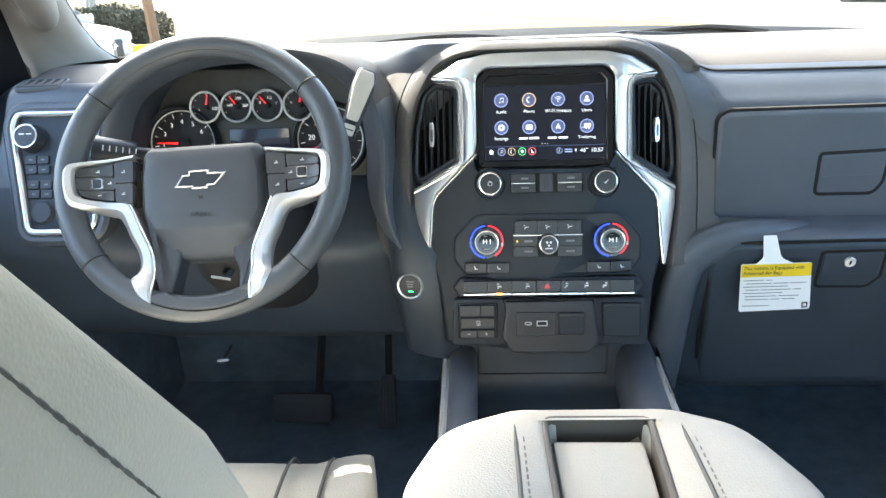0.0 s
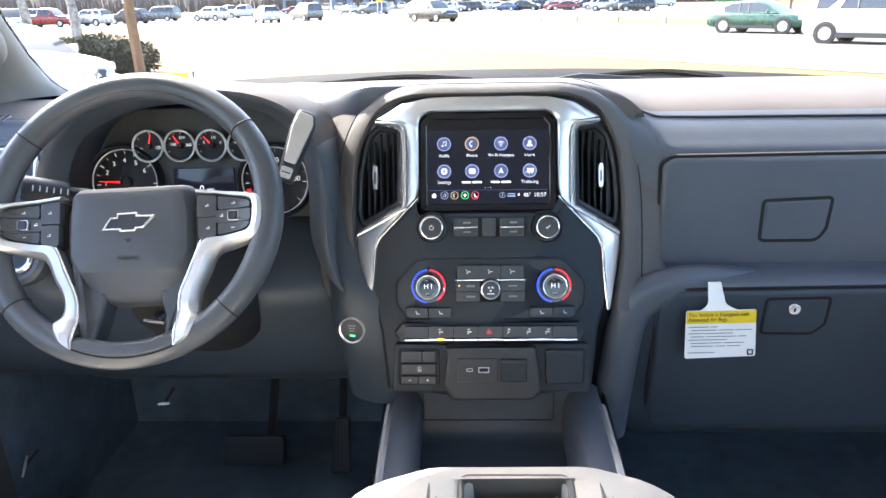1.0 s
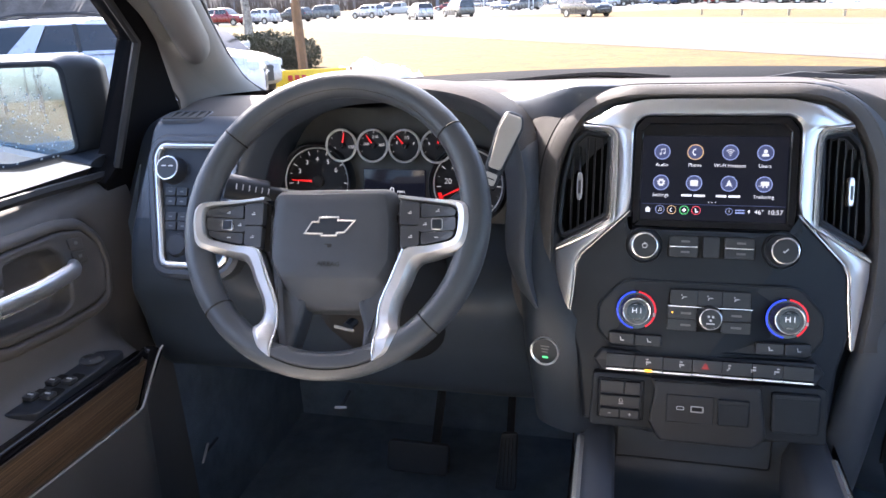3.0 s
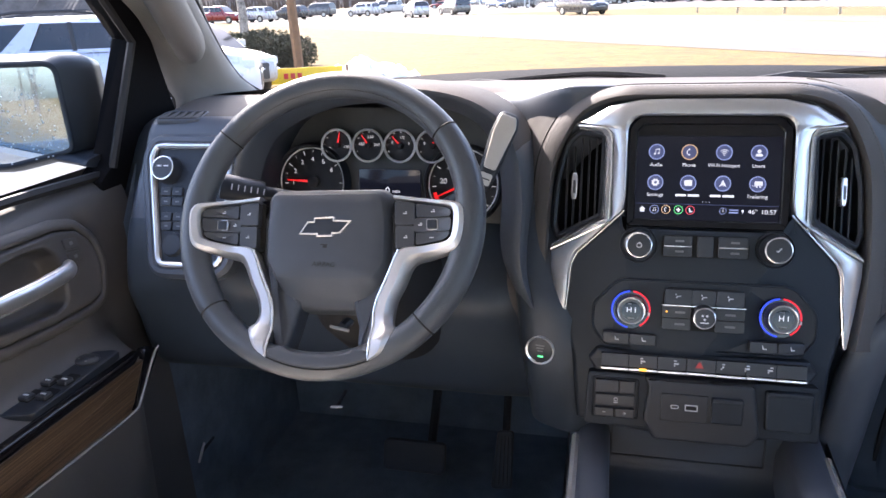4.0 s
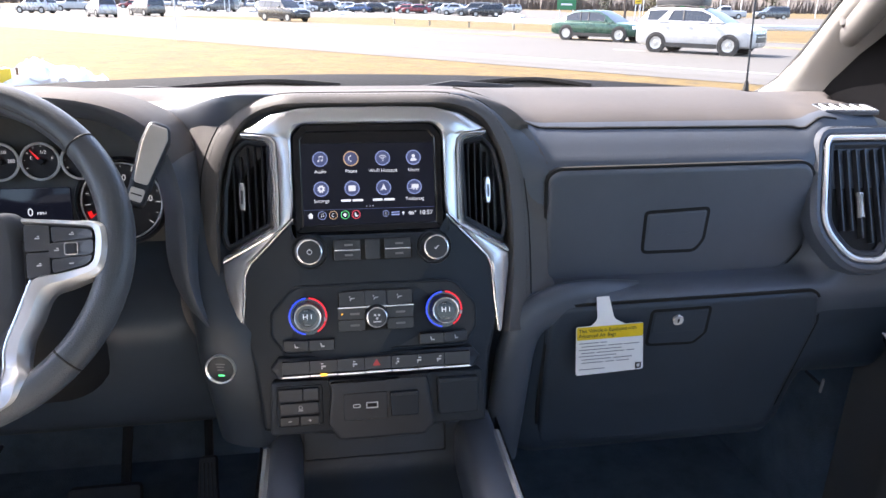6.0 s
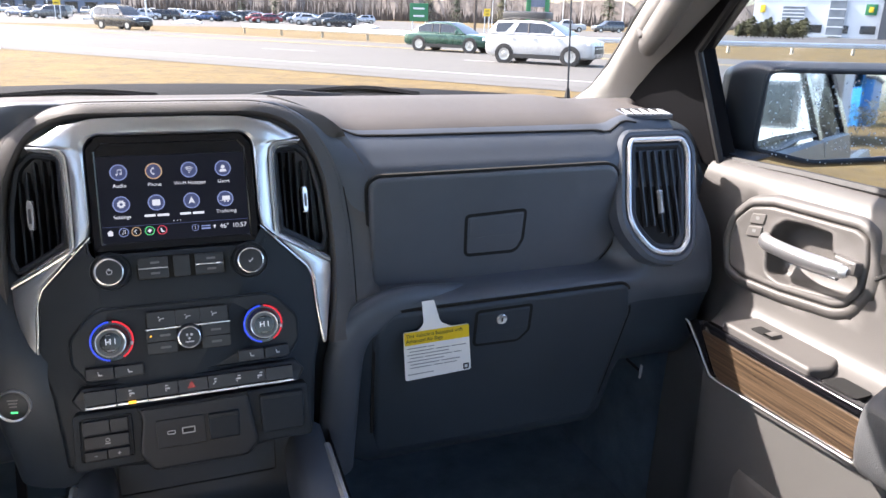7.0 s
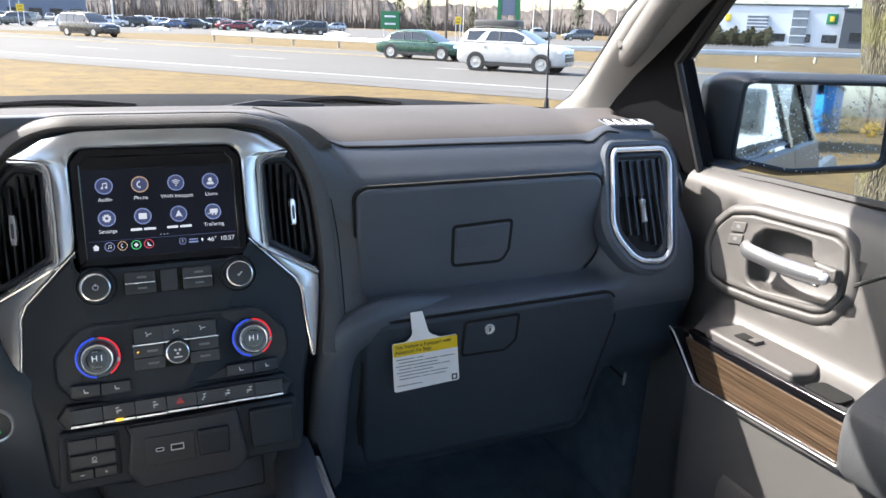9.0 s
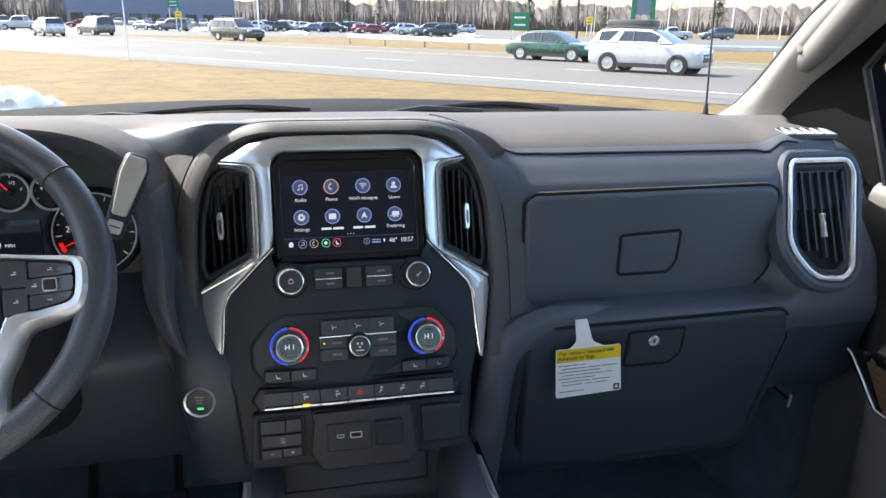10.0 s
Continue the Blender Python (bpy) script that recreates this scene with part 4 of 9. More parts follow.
lathe(bm, [(0.0172, -0.004), (0.0172, 0.003), (0.015, 0.0042)], SB, 32)
part("cap", bm, KEY_BLACK, start)
bm = bmesh.new()
prism(bm, rect(0.001, -0.0085, 0.008, 0.0022, 0.001), 0.004, 0.0047, SB)
part("lamp", bm, GREEN, start, "green lamp")
bm = bmesh.new()
for i in range(3):
    prism(bm, rect(0, 0.007 - 0.004 * i, 0.012 - 0.002 * i, 0.0016), 0.004, 0.0046, SB)
part("legend", bm, DIM, start)

# ---------------- centre stack ----------------
S = frame_of((0, 1.088, 1.335), (1, 0, 0), (0, 0.287, 0.958))


def wrap(w):
    """The stack's face falls back towards its sides."""
    d = max(0.0, abs(w.x) - 0.10)
    return Vector((w.x, w.y, w.z - 0.34 * d - 1.0 * d * d))


stack = thing("center_stack", (0, 1.12, 1.29), "black center stack with silver wing trim, display and controls", "center stack")

# the leather-grained hood that arches round the stack
half_in = [(0.1850, 0.075), (0.1950, 0.130), (0.1990, 0.17), (0.2000, 0.21), (0.1985, 0.25), (0.1930, 0.305), (0.176, 0.347), (0.155, 0.374), (0.118, 0.3885), (0.06, 0.3900), (0.03, 0.3900)]
half_out = [(0.2320, 0.075), (0.2330, 0.130), (0.2335, 0.17), (0.2330, 0.21), (0.2310, 0.25), (0.2210, 0.315), (0.197, 0.364), (0.165, 0.3930), (0.120, 0.4020), (0.06, 0.4035), (0.03, 0.4035)]
left_out = [(0.2020, 0.075), (0.2190, 0.130), (0.2210, 0.17), (0.2220, 0.21), (0.2240, 0.25), (0.2190, 0.315)] + half_out[6:]
arch_in = smooth_path([(u, v, 0) for u, v in half_in] + [(-u, v, 0) for u, v in reversed(half_in)], 5)
arch_out = smooth_path([(u, v, 0) for u, v in half_out] + [(-u, v, 0) for u, v in reversed(left_out)], 5)
lean = [max(0.0, (q - p).normalized().y) ** 2 for p, q in zip(arch_in, arch_out)]     # over the top the pad lies back
arch_out = [Vector((q.x, q.y + 0.006 * k, q.z)) for q, k in zip(arch_out, lean)]
rows = [[] for _ in range(11)]
for p, q, up in zip(arch_in, arch_out, lean):
    d = (q - p).normalized()
    w = wrap(Vector((p.x, p.y, 0))).z
    wo = wrap(Vector((q.x, q.y, 0))).z
    lay = [(p, w - 0.060), (p, w - 0.004), (p * 0.88 + q * 0.12, w + 0.001), (p * 0.45 + q * 0.55, (w + wo) / 2 + 0.0040 - 0.006 * up), (p * 0.12 + q * 0.88, wo + 0.0022 - 0.0155 * up), (q, wo - 0.0012 - 0.0205 * up)]
    pts = [S @ Vector((a.x, a.y, n)) for a, n in lay]
    # outwards the pad runs in a soft hollow into the dash
    e = pts[-1]
    k = abs(d.x) * abs(d.x) * (3 - 2 * abs(d.x))
    sx = math.copysign(1, e.x)
    side = Vector((e.x + sx * 0.040, dash_front(e.x + sx * 0.040, e.z - 0.002) - 0.0006, e.z - 0.002))
    top = Vector((e.x + sx * 0.012 * k, 1.268, dash_top(e.x, 1.268) + 0.0006))
    end = top * (1 - k) + side * k
    mid = e + (S.to_3x3() @ Vector((d.x * 0.014, d.y * 0.006, -0.004))) * (1 if sx > 0 else 0.6)
    for t in (0.22, 0.5, 0.78, 1.0):
        pts.append(e * (1 - t) ** 2 + mid * 2 * t * (1 - t) + end * t * t)
    pts.append(end + Vector((sx * 0.006 * k, 0.02, -0.004)))
    for i, a in enumerate(pts):
        rows[i].append(a)
bm = bmesh.new()
loft(bm, rows)
part("hood", bm, HOOD, stack, "charcoal stitched pad arching over the stack", sharp=50)
bm = bmesh.new()
line = [S @ (lambda a: Vector((a.x, a.y, (wrap(Vector((p.x, p.y, 0))).z * 0.2 + wrap(Vector((q.x, q.y, 0))).z * 0.8) + 0.0031 - 0.012 * up)))(p * 0.24 + q * 0.76) for p, q, up in zip(arch_in, arch_out, lean)]
stitches(bm, line[3:-3], 0.0030, 0.0020, 0.00032)
part("hood_stitching", bm, THREAD, stack)
bm = bmesh.new()
tube(bm, [S @ Vector((q.x, q.y, wrap(Vector((q.x, q.y, 0))).z - 0.0008 - 0.0205 * up)) for q, up in zip(arch_out, lean)], 0.0012, 5)
part("hood_seam", bm, GROOVE, stack)

# black lower panel
panel = [(0.0988, 0.2230), (0.0992, 0.2445), (0.1020, 0.2440), (0.170, 0.180), (0.174, 0.10), (0.160, 0.05), (0.150, -0.036), (0.06, -0.042)]
panel_out = rounded([(-u, v) for u, v in panel] + [(u, v) for u, v in reversed(panel)], 0.004, 3)
bm = bmesh.new()
prism(bm, panel_out, -0.06, 0.0, S, 0.005, bend=wrap)
part("panel", bm, PANEL, stack)
oval = rounded([(-0.118, 0.066), (0.122, 0.066), (0.140, 0.090), (0.140, 0.122), (0.108, 0.158), (-0.104, 0.158), (-0.136, 0.122), (-0.136, 0.090)], [0.01, 0.01, 0.02, 0.02, 0.03, 0.03, 0.02, 0.02], 5)
bm = bmesh.new()
band(bm, oval, 0.004, -0.02, 0.0022, S, 0.0015, bend=wrap)
part("climate_rim", bm, PANEL, stack)
bm = bmesh.new()
prism(bm, inset(oval, 0.004), -0.02, 0.0006, S, bend=wrap)
part("climate_face", bm, SATIN, stack)

# silver wings
OUT = [(0, 0.3875), (0.05, 0.3875), (0.086, 0.3865), (0.125, 0.3790), (0.163, 0.3600), (0.146, 0.3565), (0.1280, 0.3535), (0.1200, 0.3465), (0.1168, 0.3315), (0.1168, 0.2378), (0.1268, 0.2220), (0.150, 0.2105), (0.1945, 0.1875), (0.1945, 0.170), (0.1885, 0.13), (0.179, 0.080)]
INN = [(0, 0.3665), (0.05, 0.3665), (0.082, 0.3665), (0.091, 0.363), (0.097, 0.356), (0.099, 0.350), (0.0995, 0.344), (0.0995, 0.33), (0.0995, 0.30), (0.0995, 0.262), (0.102, 0.246), (0.124, 0.224), (0.160, 0.187), (0.167, 0.170), (0.170, 0.13), (0.1755, 0.078)]
C_OUT = [(0.1640, 0.3575), (0.1290, 0.3530), (0.1212, 0.3460), (0.1178, 0.3315), (0.1178, 0.2382), (0.1274, 0.2230), (0.1950, 0.1885)]
C_INN = [(0.1610, 0.3508), (0.1365, 0.3465), (0.1295, 0.3400), (0.1272, 0.3305), (0.1272, 0.2420), (0.1352, 0.2306), (0.1940, 0.1975)]
for s in (-1, 1):
    rows = [[] for _ in range(7)]
    for (uo, vo), (ui, vi) in zip(OUT, INN):
        for i, (w, n) in enumerate(((0, -0.014), (0, 0.0), (0.08, 0.0028), (0.5, 0.0048), (0.90, 0.0036), (1, 0.0008), (1, -0.014))):
            rows[i].append(S @ wrap(Vector((s * (uo + (ui - uo) * w), vo + (vi - vo) * w, n))))
    bm = bmesh.new()
    loft(bm, rows)
    part("silver_trim", bm, SILVER, stack, "brushed silver wing trim", sharp=35)
    rows = [[] for _ in range(6)]
    for (uo, vo), (ui, vi) in zip(C_OUT, C_INN):
        for i, (w, n) in enumerate(((0, -0.010), (0.03, 0.0022), (0.25, 0.0030), (0.55, 0.0008), (0.95, -0.0060), (1, -0.016))):
            rows[i].append(S @ wrap(Vector((s * (uo + (ui - uo) * w), vo + (vi - vo) * w, n))))
    bm = bmesh.new()
    loft(bm, [smooth_path(r, 2) for r in rows])
    part("bright_edge", bm, CHROME, stack, "bright chrome edge round the vent", sharp=45)
    bm = bmesh.new()
    tube(bm, [S @ wrap(Vector((s * u, v, 0.0015))) for u, v in ((0.0998, 0.2445), (0.159, 0.186), (0.1660, 0.170), (0.1690, 0.13), (0.175, 0.078))], 0.0011, 5)
    part("bright_line", bm, CHROME, stack)

# stack vents
def stack_vent(s):
    t = thing("air_vent", S @ Vector((s * 0.152, 0.28, -0.03)), "black center air vent with upright vanes and a chrome tab", "air vent", group="center vents")
    out = [(0.128, 0.343), (0.160, 0.350), (0.178, 0.334), (0.189, 0.285), (0.193, 0.225), (0.188, 0.207), (0.130, 0.238)]
    out = rounded([(s * u, v) for u, v in (out if s < 0 else out[::-1])], [0.006, 0.012, 0.02, 0.04, 0.012, 0.006, 0.008] if s < 0 else [0.008, 0.006, 0.012, 0.04, 0.02, 0.012, 0.006], 4)
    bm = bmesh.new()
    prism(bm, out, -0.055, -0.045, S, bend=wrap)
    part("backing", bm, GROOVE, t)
    bm = bmesh.new()
    band(bm, inset(out, -0.004), 0.0075, -0.055, -0.006, S, 0.004, bend=wrap)
    part("rim", bm, SATIN, t)
    for i in range(5):
        u = 0.138 + 0.0098 * i
        top = 0.341 if u < 0.158 else 0.341 - (u - 0.158) * 1.2
        bot = 0.240 - (u - 0.130) * 0.52
        bm = bmesh.new()
        rows = []
        for v in (bot, (bot + top) / 2, top):
            rows.append([S @ wrap(Vector((s * (u + du), v, n))) for du, n in ((-0.0009, -0.045), (0.0009, -0.045), (0.0012, -0.013), (0.0, -0.0115), (-0.0012, -0.013))])
        loft(bm, rows, closed=True, caps=True)
        part("vane", bm, KEY_BLACK, t)
    bm = bmesh.new()
    prism(bm, rounded([(s * 0.166 - 0.0030, 0.258), (s * 0.166 + 0.0030, 0.258), (s * 0.166 + 0.0042, 0.266), (s * 0.166 + 0.0042, 0.286), (s * 0.166 + 0.0030, 0.294), (s * 0.166 - 0.0030, 0.294), (s * 0.166 - 0.0042, 0.286), (s * 0.166 - 0.0042, 0.266)], 0.002), -0.02, -0.003, S, 0.0018, bend=wrap)
    tab = part("tab", bm, CHROME, t, "chrome vent tab")
    bm = bmesh.new()
    prism(bm, rect(s * 0.166, 0.275, 0.0034, 0.018, 0.0012), -0.006, -0.0026, S, bend=wrap)
    part("tab_inset", bm, KEY_BLACK, tab)


stack_vent(-1)
stack_vent(1)

# display
bm = bmesh.new()
bez = rounded([(-0.0975, 0.2245), (0.0975, 0.2245), (0.0975, 0.350), (0.084, 0.3655), (-0.084, 0.3655), (-0.0975, 0.350)], [0.006, 0.006, 0.006, 0.008, 0.008, 0.006], 4)
band(bm, bez, 0.0105, -0.03, -0.001, S, 0.0015)
prism(bm, [(-0.088, 0.341), (0.088, 0.341), (0.082, 0.358), (-0.082, 0.358)], -0.03, -0.004, S)
part("display_bezel", bm, GLOSS, stack, "gloss black display bezel")
bm = bmesh.new()
prism(bm, rect(0, 0.287, 0.176, 0.1095, 0.002), -0.03, -0.0075, S)
display = part("display", bm, SCREEN, stack, "lit touch display with round icons")


def icon(u, v, r, rim, fill=True, n=-0.0073):
    bm = bmesh.new()
    if fill:
        lathe(bm, [(r * 0.86, n), (r * 0.84, n + 0.0002)], S, 28, u, v)
        part("icon_disc", bm, ICON, display)
        bm = bmesh.new()
    tube(bm, [S @ Vector((u + r * 0.93 * math.cos(a), v + r * 0.93 * math.sin(a), n + 0.0001)) for a in [2 * math.pi * i / 30 for i in range(30)]], r * 0.06 + 0.00012, 5, closed=True)
    part("icon_rim", bm, rim, display)


def glyph(shapes, name="glyph", mat=None):
    bm = bmesh.new()
    for sh in shapes:
        prism(bm, sh, -0.0071, -0.0068, S)
    part(name, bm, mat or WHITE_LIT, display)


COLS, R1, R2 = (-0.0627, -0.0226, 0.0190, 0.0600), 0.3210, 0.2820
for i, u in enumerate(COLS):
    icon(u, R1, 0.0100, ORANGE_RIM if i == 1 else ICON_RIM)
    icon(u, R2, 0.0100, ICON_RIM)


def note(u, v, k):
    return [disc(u - 0.0022 * k, v - 0.0026 * k, 0.0013 * k, 10), disc(u + 0.0024 * k, v - 0.0018 * k, 0.0013 * k, 10), rect(u - 0.0012 * k, v, 0.0006 * k, 0.006 * k), rect(u + 0.0034 * k, v + 0.0008 * k, 0.0006 * k, 0.006 * k),
            [(u - 0.0015 * k, v + 0.0022 * k), (u + 0.0037 * k, v + 0.0030 * k), (u + 0.0037 * k, v + 0.0042 * k), (u - 0.0015 * k, v + 0.0034 * k)]]


def handset(u, v, k):
    arc = [(u + 0.0005 * k + 0.0042 * k * math.cos(a), v + 0.0042 * k * math.sin(a)) for a in [math.radians(120 + 12 * i) for i in range(11)]]
    arc2 = [(u + 0.0005 * k + 0.0028 * k * math.cos(a), v + 0.0034 * k * math.sin(a)) for a in [math.radians(120 + 12 * i) for i in range(10, -1, -1)]]
    return [arc + arc2, disc(u - 0.0004 * k, v + 0.0034 * k, 0.0012 * k, 10), disc(u - 0.0004 * k, v - 0.0034 * k, 0.0012 * k, 10)]


def wifi(u, v):
    out = [disc(u, v - 0.0035, 0.0009, 10)]
    for r in (0.003, 0.0052, 0.0074):
        a = [math.radians(48 + 84 * i / 8) for i in range(9)]
        out.append([(u + r * math.cos(x), v - 0.0035 + r * math.sin(x)) for x in a] + [(u + (r - 0.001) * math.cos(x), v - 0.0035 + (r - 0.001) * math.sin(x)) for x in reversed(a)])
    return out


glyph(note(COLS[0], R1, 1))
glyph(handset(COLS[1], R1, 1))
glyph(wifi(COLS[2], R1))
glyph([disc(COLS[3], R1 + 0.0018, 0.0024, 14), rounded([(COLS[3] - 0.005, R1 - 0.0045), (COLS[3] + 0.005, R1 - 0.0045), (COLS[3] + 0.003, R1 - 0.001), (COLS[3] - 0.003, R1 - 0.001)], 0.001)])
gear = []
for i in range(24):
    a = 2 * math.pi * i / 24
    r = 0.0050 if i % 3 else 0.0038
    gear.append((COLS[0] + r * math.cos(a), R2 + r * math.sin(a)))
glyph([gear])
glyph([disc(COLS[0], R2, 0.0018, 12)], mat=ICON)
bm = bmesh.new()
prism(bm, disc(COLS[0], R2, 0.0018, 12), -0.0069, -0.0066, S)
part("glyph_hole", bm, ICON, display)
glyph([rect(COLS[1], R2, 0.0095, 0.0075, 0.0015)])
glyph([[(COLS[2] - 0.0042, R2 - 0.0042), (COLS[2], R2 - 0.002), (COLS[2] + 0.0042, R2 - 0.0042), (COLS[2], R2 + 0.0052)]])
glyph([rect(COLS[3] + 0.001, R2 + 0.0008, 0.0095, 0.0055, 0.0006), disc(COLS[3] - 0.001, R2 - 0.0032, 0.0012, 8), disc(COLS[3] + 0.003, R2 - 0.0032, 0.0012, 8), rect(COLS[3] - 0.005, R2 - 0.0022, 0.004, 0.0007)])
for i, txt in enumerate(("Audio", "Phone", "Wi-Fi Hotspot", "Users")):
    lettering("icon_label", txt, 0.0064, shift(S, COLS[i], 0.3045, -0.0072), WHITE_LIT, display)
lettering("icon_label", "Settings", 0.0064, shift(S, COLS[0], 0.2662, -0.0072), WHITE_LIT, display)
lettering("icon_label", "Trailering", 0.0064, shift(S, COLS[3], 0.2662, -0.0072), WHITE_LIT, display)
for u in COLS[1:3]:
    bm = bmesh.new()
    for du, w in ((-0.0085, 0.013), (0.007, 0.014)):
        prism(bm, rect(u + du, 0.2662, w, 0.0030, 0.0008), -0.0073, -0.0071, S)
    part("label_bar", bm, WHITE_LIT, display)
bm = bmesh.new()
prism(bm, rect(0, 0.2548, 0.172, 0.0006), -0.0073, -0.0071, S)
part("divider", bm, ICON, display)
bm = bmesh.new()
for du in (-0.004, 0, 0.004):
    prism(bm, disc(0.0 + du, 0.2582, 0.0007, 8), -0.0073, -0.0071, S)
part("page_dots", bm, WHITE_LIT, display)
glyph([[(-0.0815, 0.2475), (-0.0775, 0.2512), (-0.0735, 0.2475), (-0.0748, 0.2475), (-0.0748, 0.2440), (-0.0802, 0.2440), (-0.0802, 0.2475)]])
for u, rim in ((-0.0627, ICON_RIM), (-0.0483, ORANGE_RIM), (-0.0330, GREEN_RIM), (-0.0186, RED_RIM)):
    icon(u, 0.2475, 0.0056, rim, False)
glyph(note(-0.0627, 0.2475, 0.6))
glyph(handset(-0.0483, 0.2475, 0.6))
glyph([rect(-0.033, 0.2475, 0.005, 0.0018), rect(-0.033, 0.2475, 0.0018, 0.005)])
glyph([[(-0.0205, 0.2500), (-0.0190, 0.2500), (-0.0180, 0.2465), (-0.0158, 0.2462), (-0.0160, 0.2448), (-0.0196, 0.2448)]])
icon(0.0207, 0.2475, 0.0042, ICON_RIM, False)
lettering("status_digit", "1", 0.006, shift(S, 0.0207, 0.2475, -0.0072), WHITE_LIT, display)
glyph([rect(0.0335, 0.2490, 0.011, 0.0014), rect(0.0335, 0.2458, 0.011, 0.0020)], "status_bar", ICON_RIM)
glyph([disc(0.0440, 0.2482, 0.0014, 10), [(0.0430, 0.2476), (0.0440, 0.2448), (0.0450, 0.2476)]])
lettering("temperature", "46\u00b0", 0.0082, shift(S, 0.0560, 0.2472, -0.0072), WHITE_LIT, display)
lettering("clock", "10:57", 0.0082, shift(S, 0.0745, 0.2472, -0.0072), WHITE_LIT, display)

# volume and tune knobs
for s, u in ((-1, -0.0805), (1, 0.0825)):
    bm = bmesh.new()
    lathe(bm, [(0.0235, 0.0), (0.0225, 0.003), (0.021, 0.0015)], S, 32, u, 0.2015)
    part("knob_seat", bm, SATIN, stack)
    k = turn_knob(stack, S, u, 0.2015, 0.0168, 0.022, CHROME, "rotary_knob", 0.0)
    bm = bmesh.new()
    if s < 0:
        band(bm, disc(u, 0.2015, 0.0034, 16), 0.0009, 0.0222, 0.0228, S)
        prism(bm, rect(u, 0.2042, 0.0012, 0.003), 0.0222, 0.0229, S)
    else:
        prism(bm, [(u - 0.003, 0.2005), (u - 0.001, 0.1985), (u + 0.0035, 0.2035), (u + 0.0025, 0.2045), (u - 0.001, 0.2005), (u - 0.0022, 0.2015)], 0.0222, 0.0228, S)
    part("symbol", bm, MARK, k)

# media keys between the knobs
bm = bmesh.new()
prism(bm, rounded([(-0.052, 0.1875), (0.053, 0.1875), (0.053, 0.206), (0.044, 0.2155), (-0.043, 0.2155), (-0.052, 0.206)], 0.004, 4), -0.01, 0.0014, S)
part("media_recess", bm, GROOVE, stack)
for u, w, v, h in ((-0.0325, 0.034, 0.2080, 0.0125), (-0.0325, 0.034, 0.1948, 0.0125), (0.0005, 0.0185, 0.2015, 0.0255), (0.0335, 0.034, 0.2080, 0.0125), (0.0335, 0.034, 0.1948, 0.0125)):
    bm = bmesh.new()
    prism(bm, rect(u, v, w + 0.0006, h + 0.0004, 0.002), 0.0, 0.0048, S, 0.0007)
    k = part("media_key", bm, KEY_BLACK, stack)
    if h < 0.02:
        bm = bmesh.new()
        prism(bm, rect(u + 0.002, v, 0.0105, 0.0026), 0.0055, 0.0059, S)
        part("key_mark", bm, DIM, k)
for u in (-0.0325, 0.0335):
    bm = bmesh.new()
    prism(bm, rect(u, 0.2014, 0.034, 0.0017), 0.0, 0.0068, S, 0.0005)
    part("bright_strip", bm, CHROME, stack)

KNOB = material("brushed dark nickel knob", (0.105, 0.108, 0.115), 0.38, metal=0.7, scale=20, vary=0.06)
# climate dials
for u, deg in ((-0.0865, 0), (0.0925, 0)):
    v = 0.1175
    bm = bmesh.new()
    lathe(bm, [(0.0252, -0.002), (0.0250, 0.003), (0.0240, 0.0042), (0.0190, 0.0042)], S, 40, u, v)
    d = part("climate_dial", bm, GLOSS, stack, "round climate dial with red and blue edge")
    for mat, a0, a1, nm in ((BLUE, 95, 262, "blue_arc"), (RED, 85, -60, "red_arc")):
        bm = bmesh.new()
        tube(bm, [S @ Vector((u + 0.0236 * math.cos(math.radians(a0 + (a1 - a0) * i / 16)), v + 0.0236 * math.sin(math.radians(a0 + (a1 - a0) * i / 16)), 0.0040)) for i in range(17)], 0.0012, 6)
        part(nm, bm, mat, d)
    bm = bmesh.new()
    lathe(bm, [(0.0205, 0.002), (0.0180, 0.0185), (0.0172, 0.0195)], S, 40, u, v)
    part("knob", bm, KNOB, d)
    bm = bmesh.new()
    lathe(bm, [(0.0176, 0.0185), (0.0174, 0.0200), (0.0166, 0.0206), (0.0156, 0.0202), (0.0154, 0.0190)], S, 40, u, v)
    part("ring", bm, CHROME, d)
    bm = bmesh.new()
    for i in range(36):
        a = 2 * math.pi * i / 36
        tube(bm, [S @ Vector((u + (0.0206 - 0.16 * (n - 0.002)) * math.cos(a), v + (0.0206 - 0.16 * (n - 0.002)) * math.sin(a), n)) for n in (0.003, 0.017)], 0.0005, 4, caps=False)
    part("knurl", bm, KNOB, d)
    bm = bmesh.new()
    lathe(bm, [(0.0157, 0.012), (0.0156, 0.0193), (0.010, 0.0196)], S, 32, u, v)
    f = part("dial_face", bm, GLOSS, d)
    lettering("temperature_setting", "H I", 0.0098, shift(S, u, v + 0.0010, 0.0199), WHITE_LIT, d)
    bm = bmesh.new()
    prism(bm, rect(u, v - 0.0092, 0.008, 0.0018), 0.0195, 0.0199, S)
    prism(bm, rect(u - 0.002, v + 0.0092, 0.005, 0.0012), 0.0195, 0.0199, S)
    part("dial_mark", bm, DIM, d)
    bm = bmesh.new()
    box(bm, 0, 0, 0, 0.003, 0.005, 0.004, 0.0006, shift(S, u + 0.0222, v - 0.0045, 0.006))
    part("pointer", bm, MARK, d)

# fan block
bm = bmesh.new()
prism(bm, rounded([(-0.0475, 0.0945), (0.0515, 0.0945), (0.0515, 0.141), (0.044, 0.1485), (-0.040, 0.1485), (-0.0475, 0.141)], 0.004, 4), -0.01, 0.0022, S)
part("fan_recess", bm, GROOVE, stack)
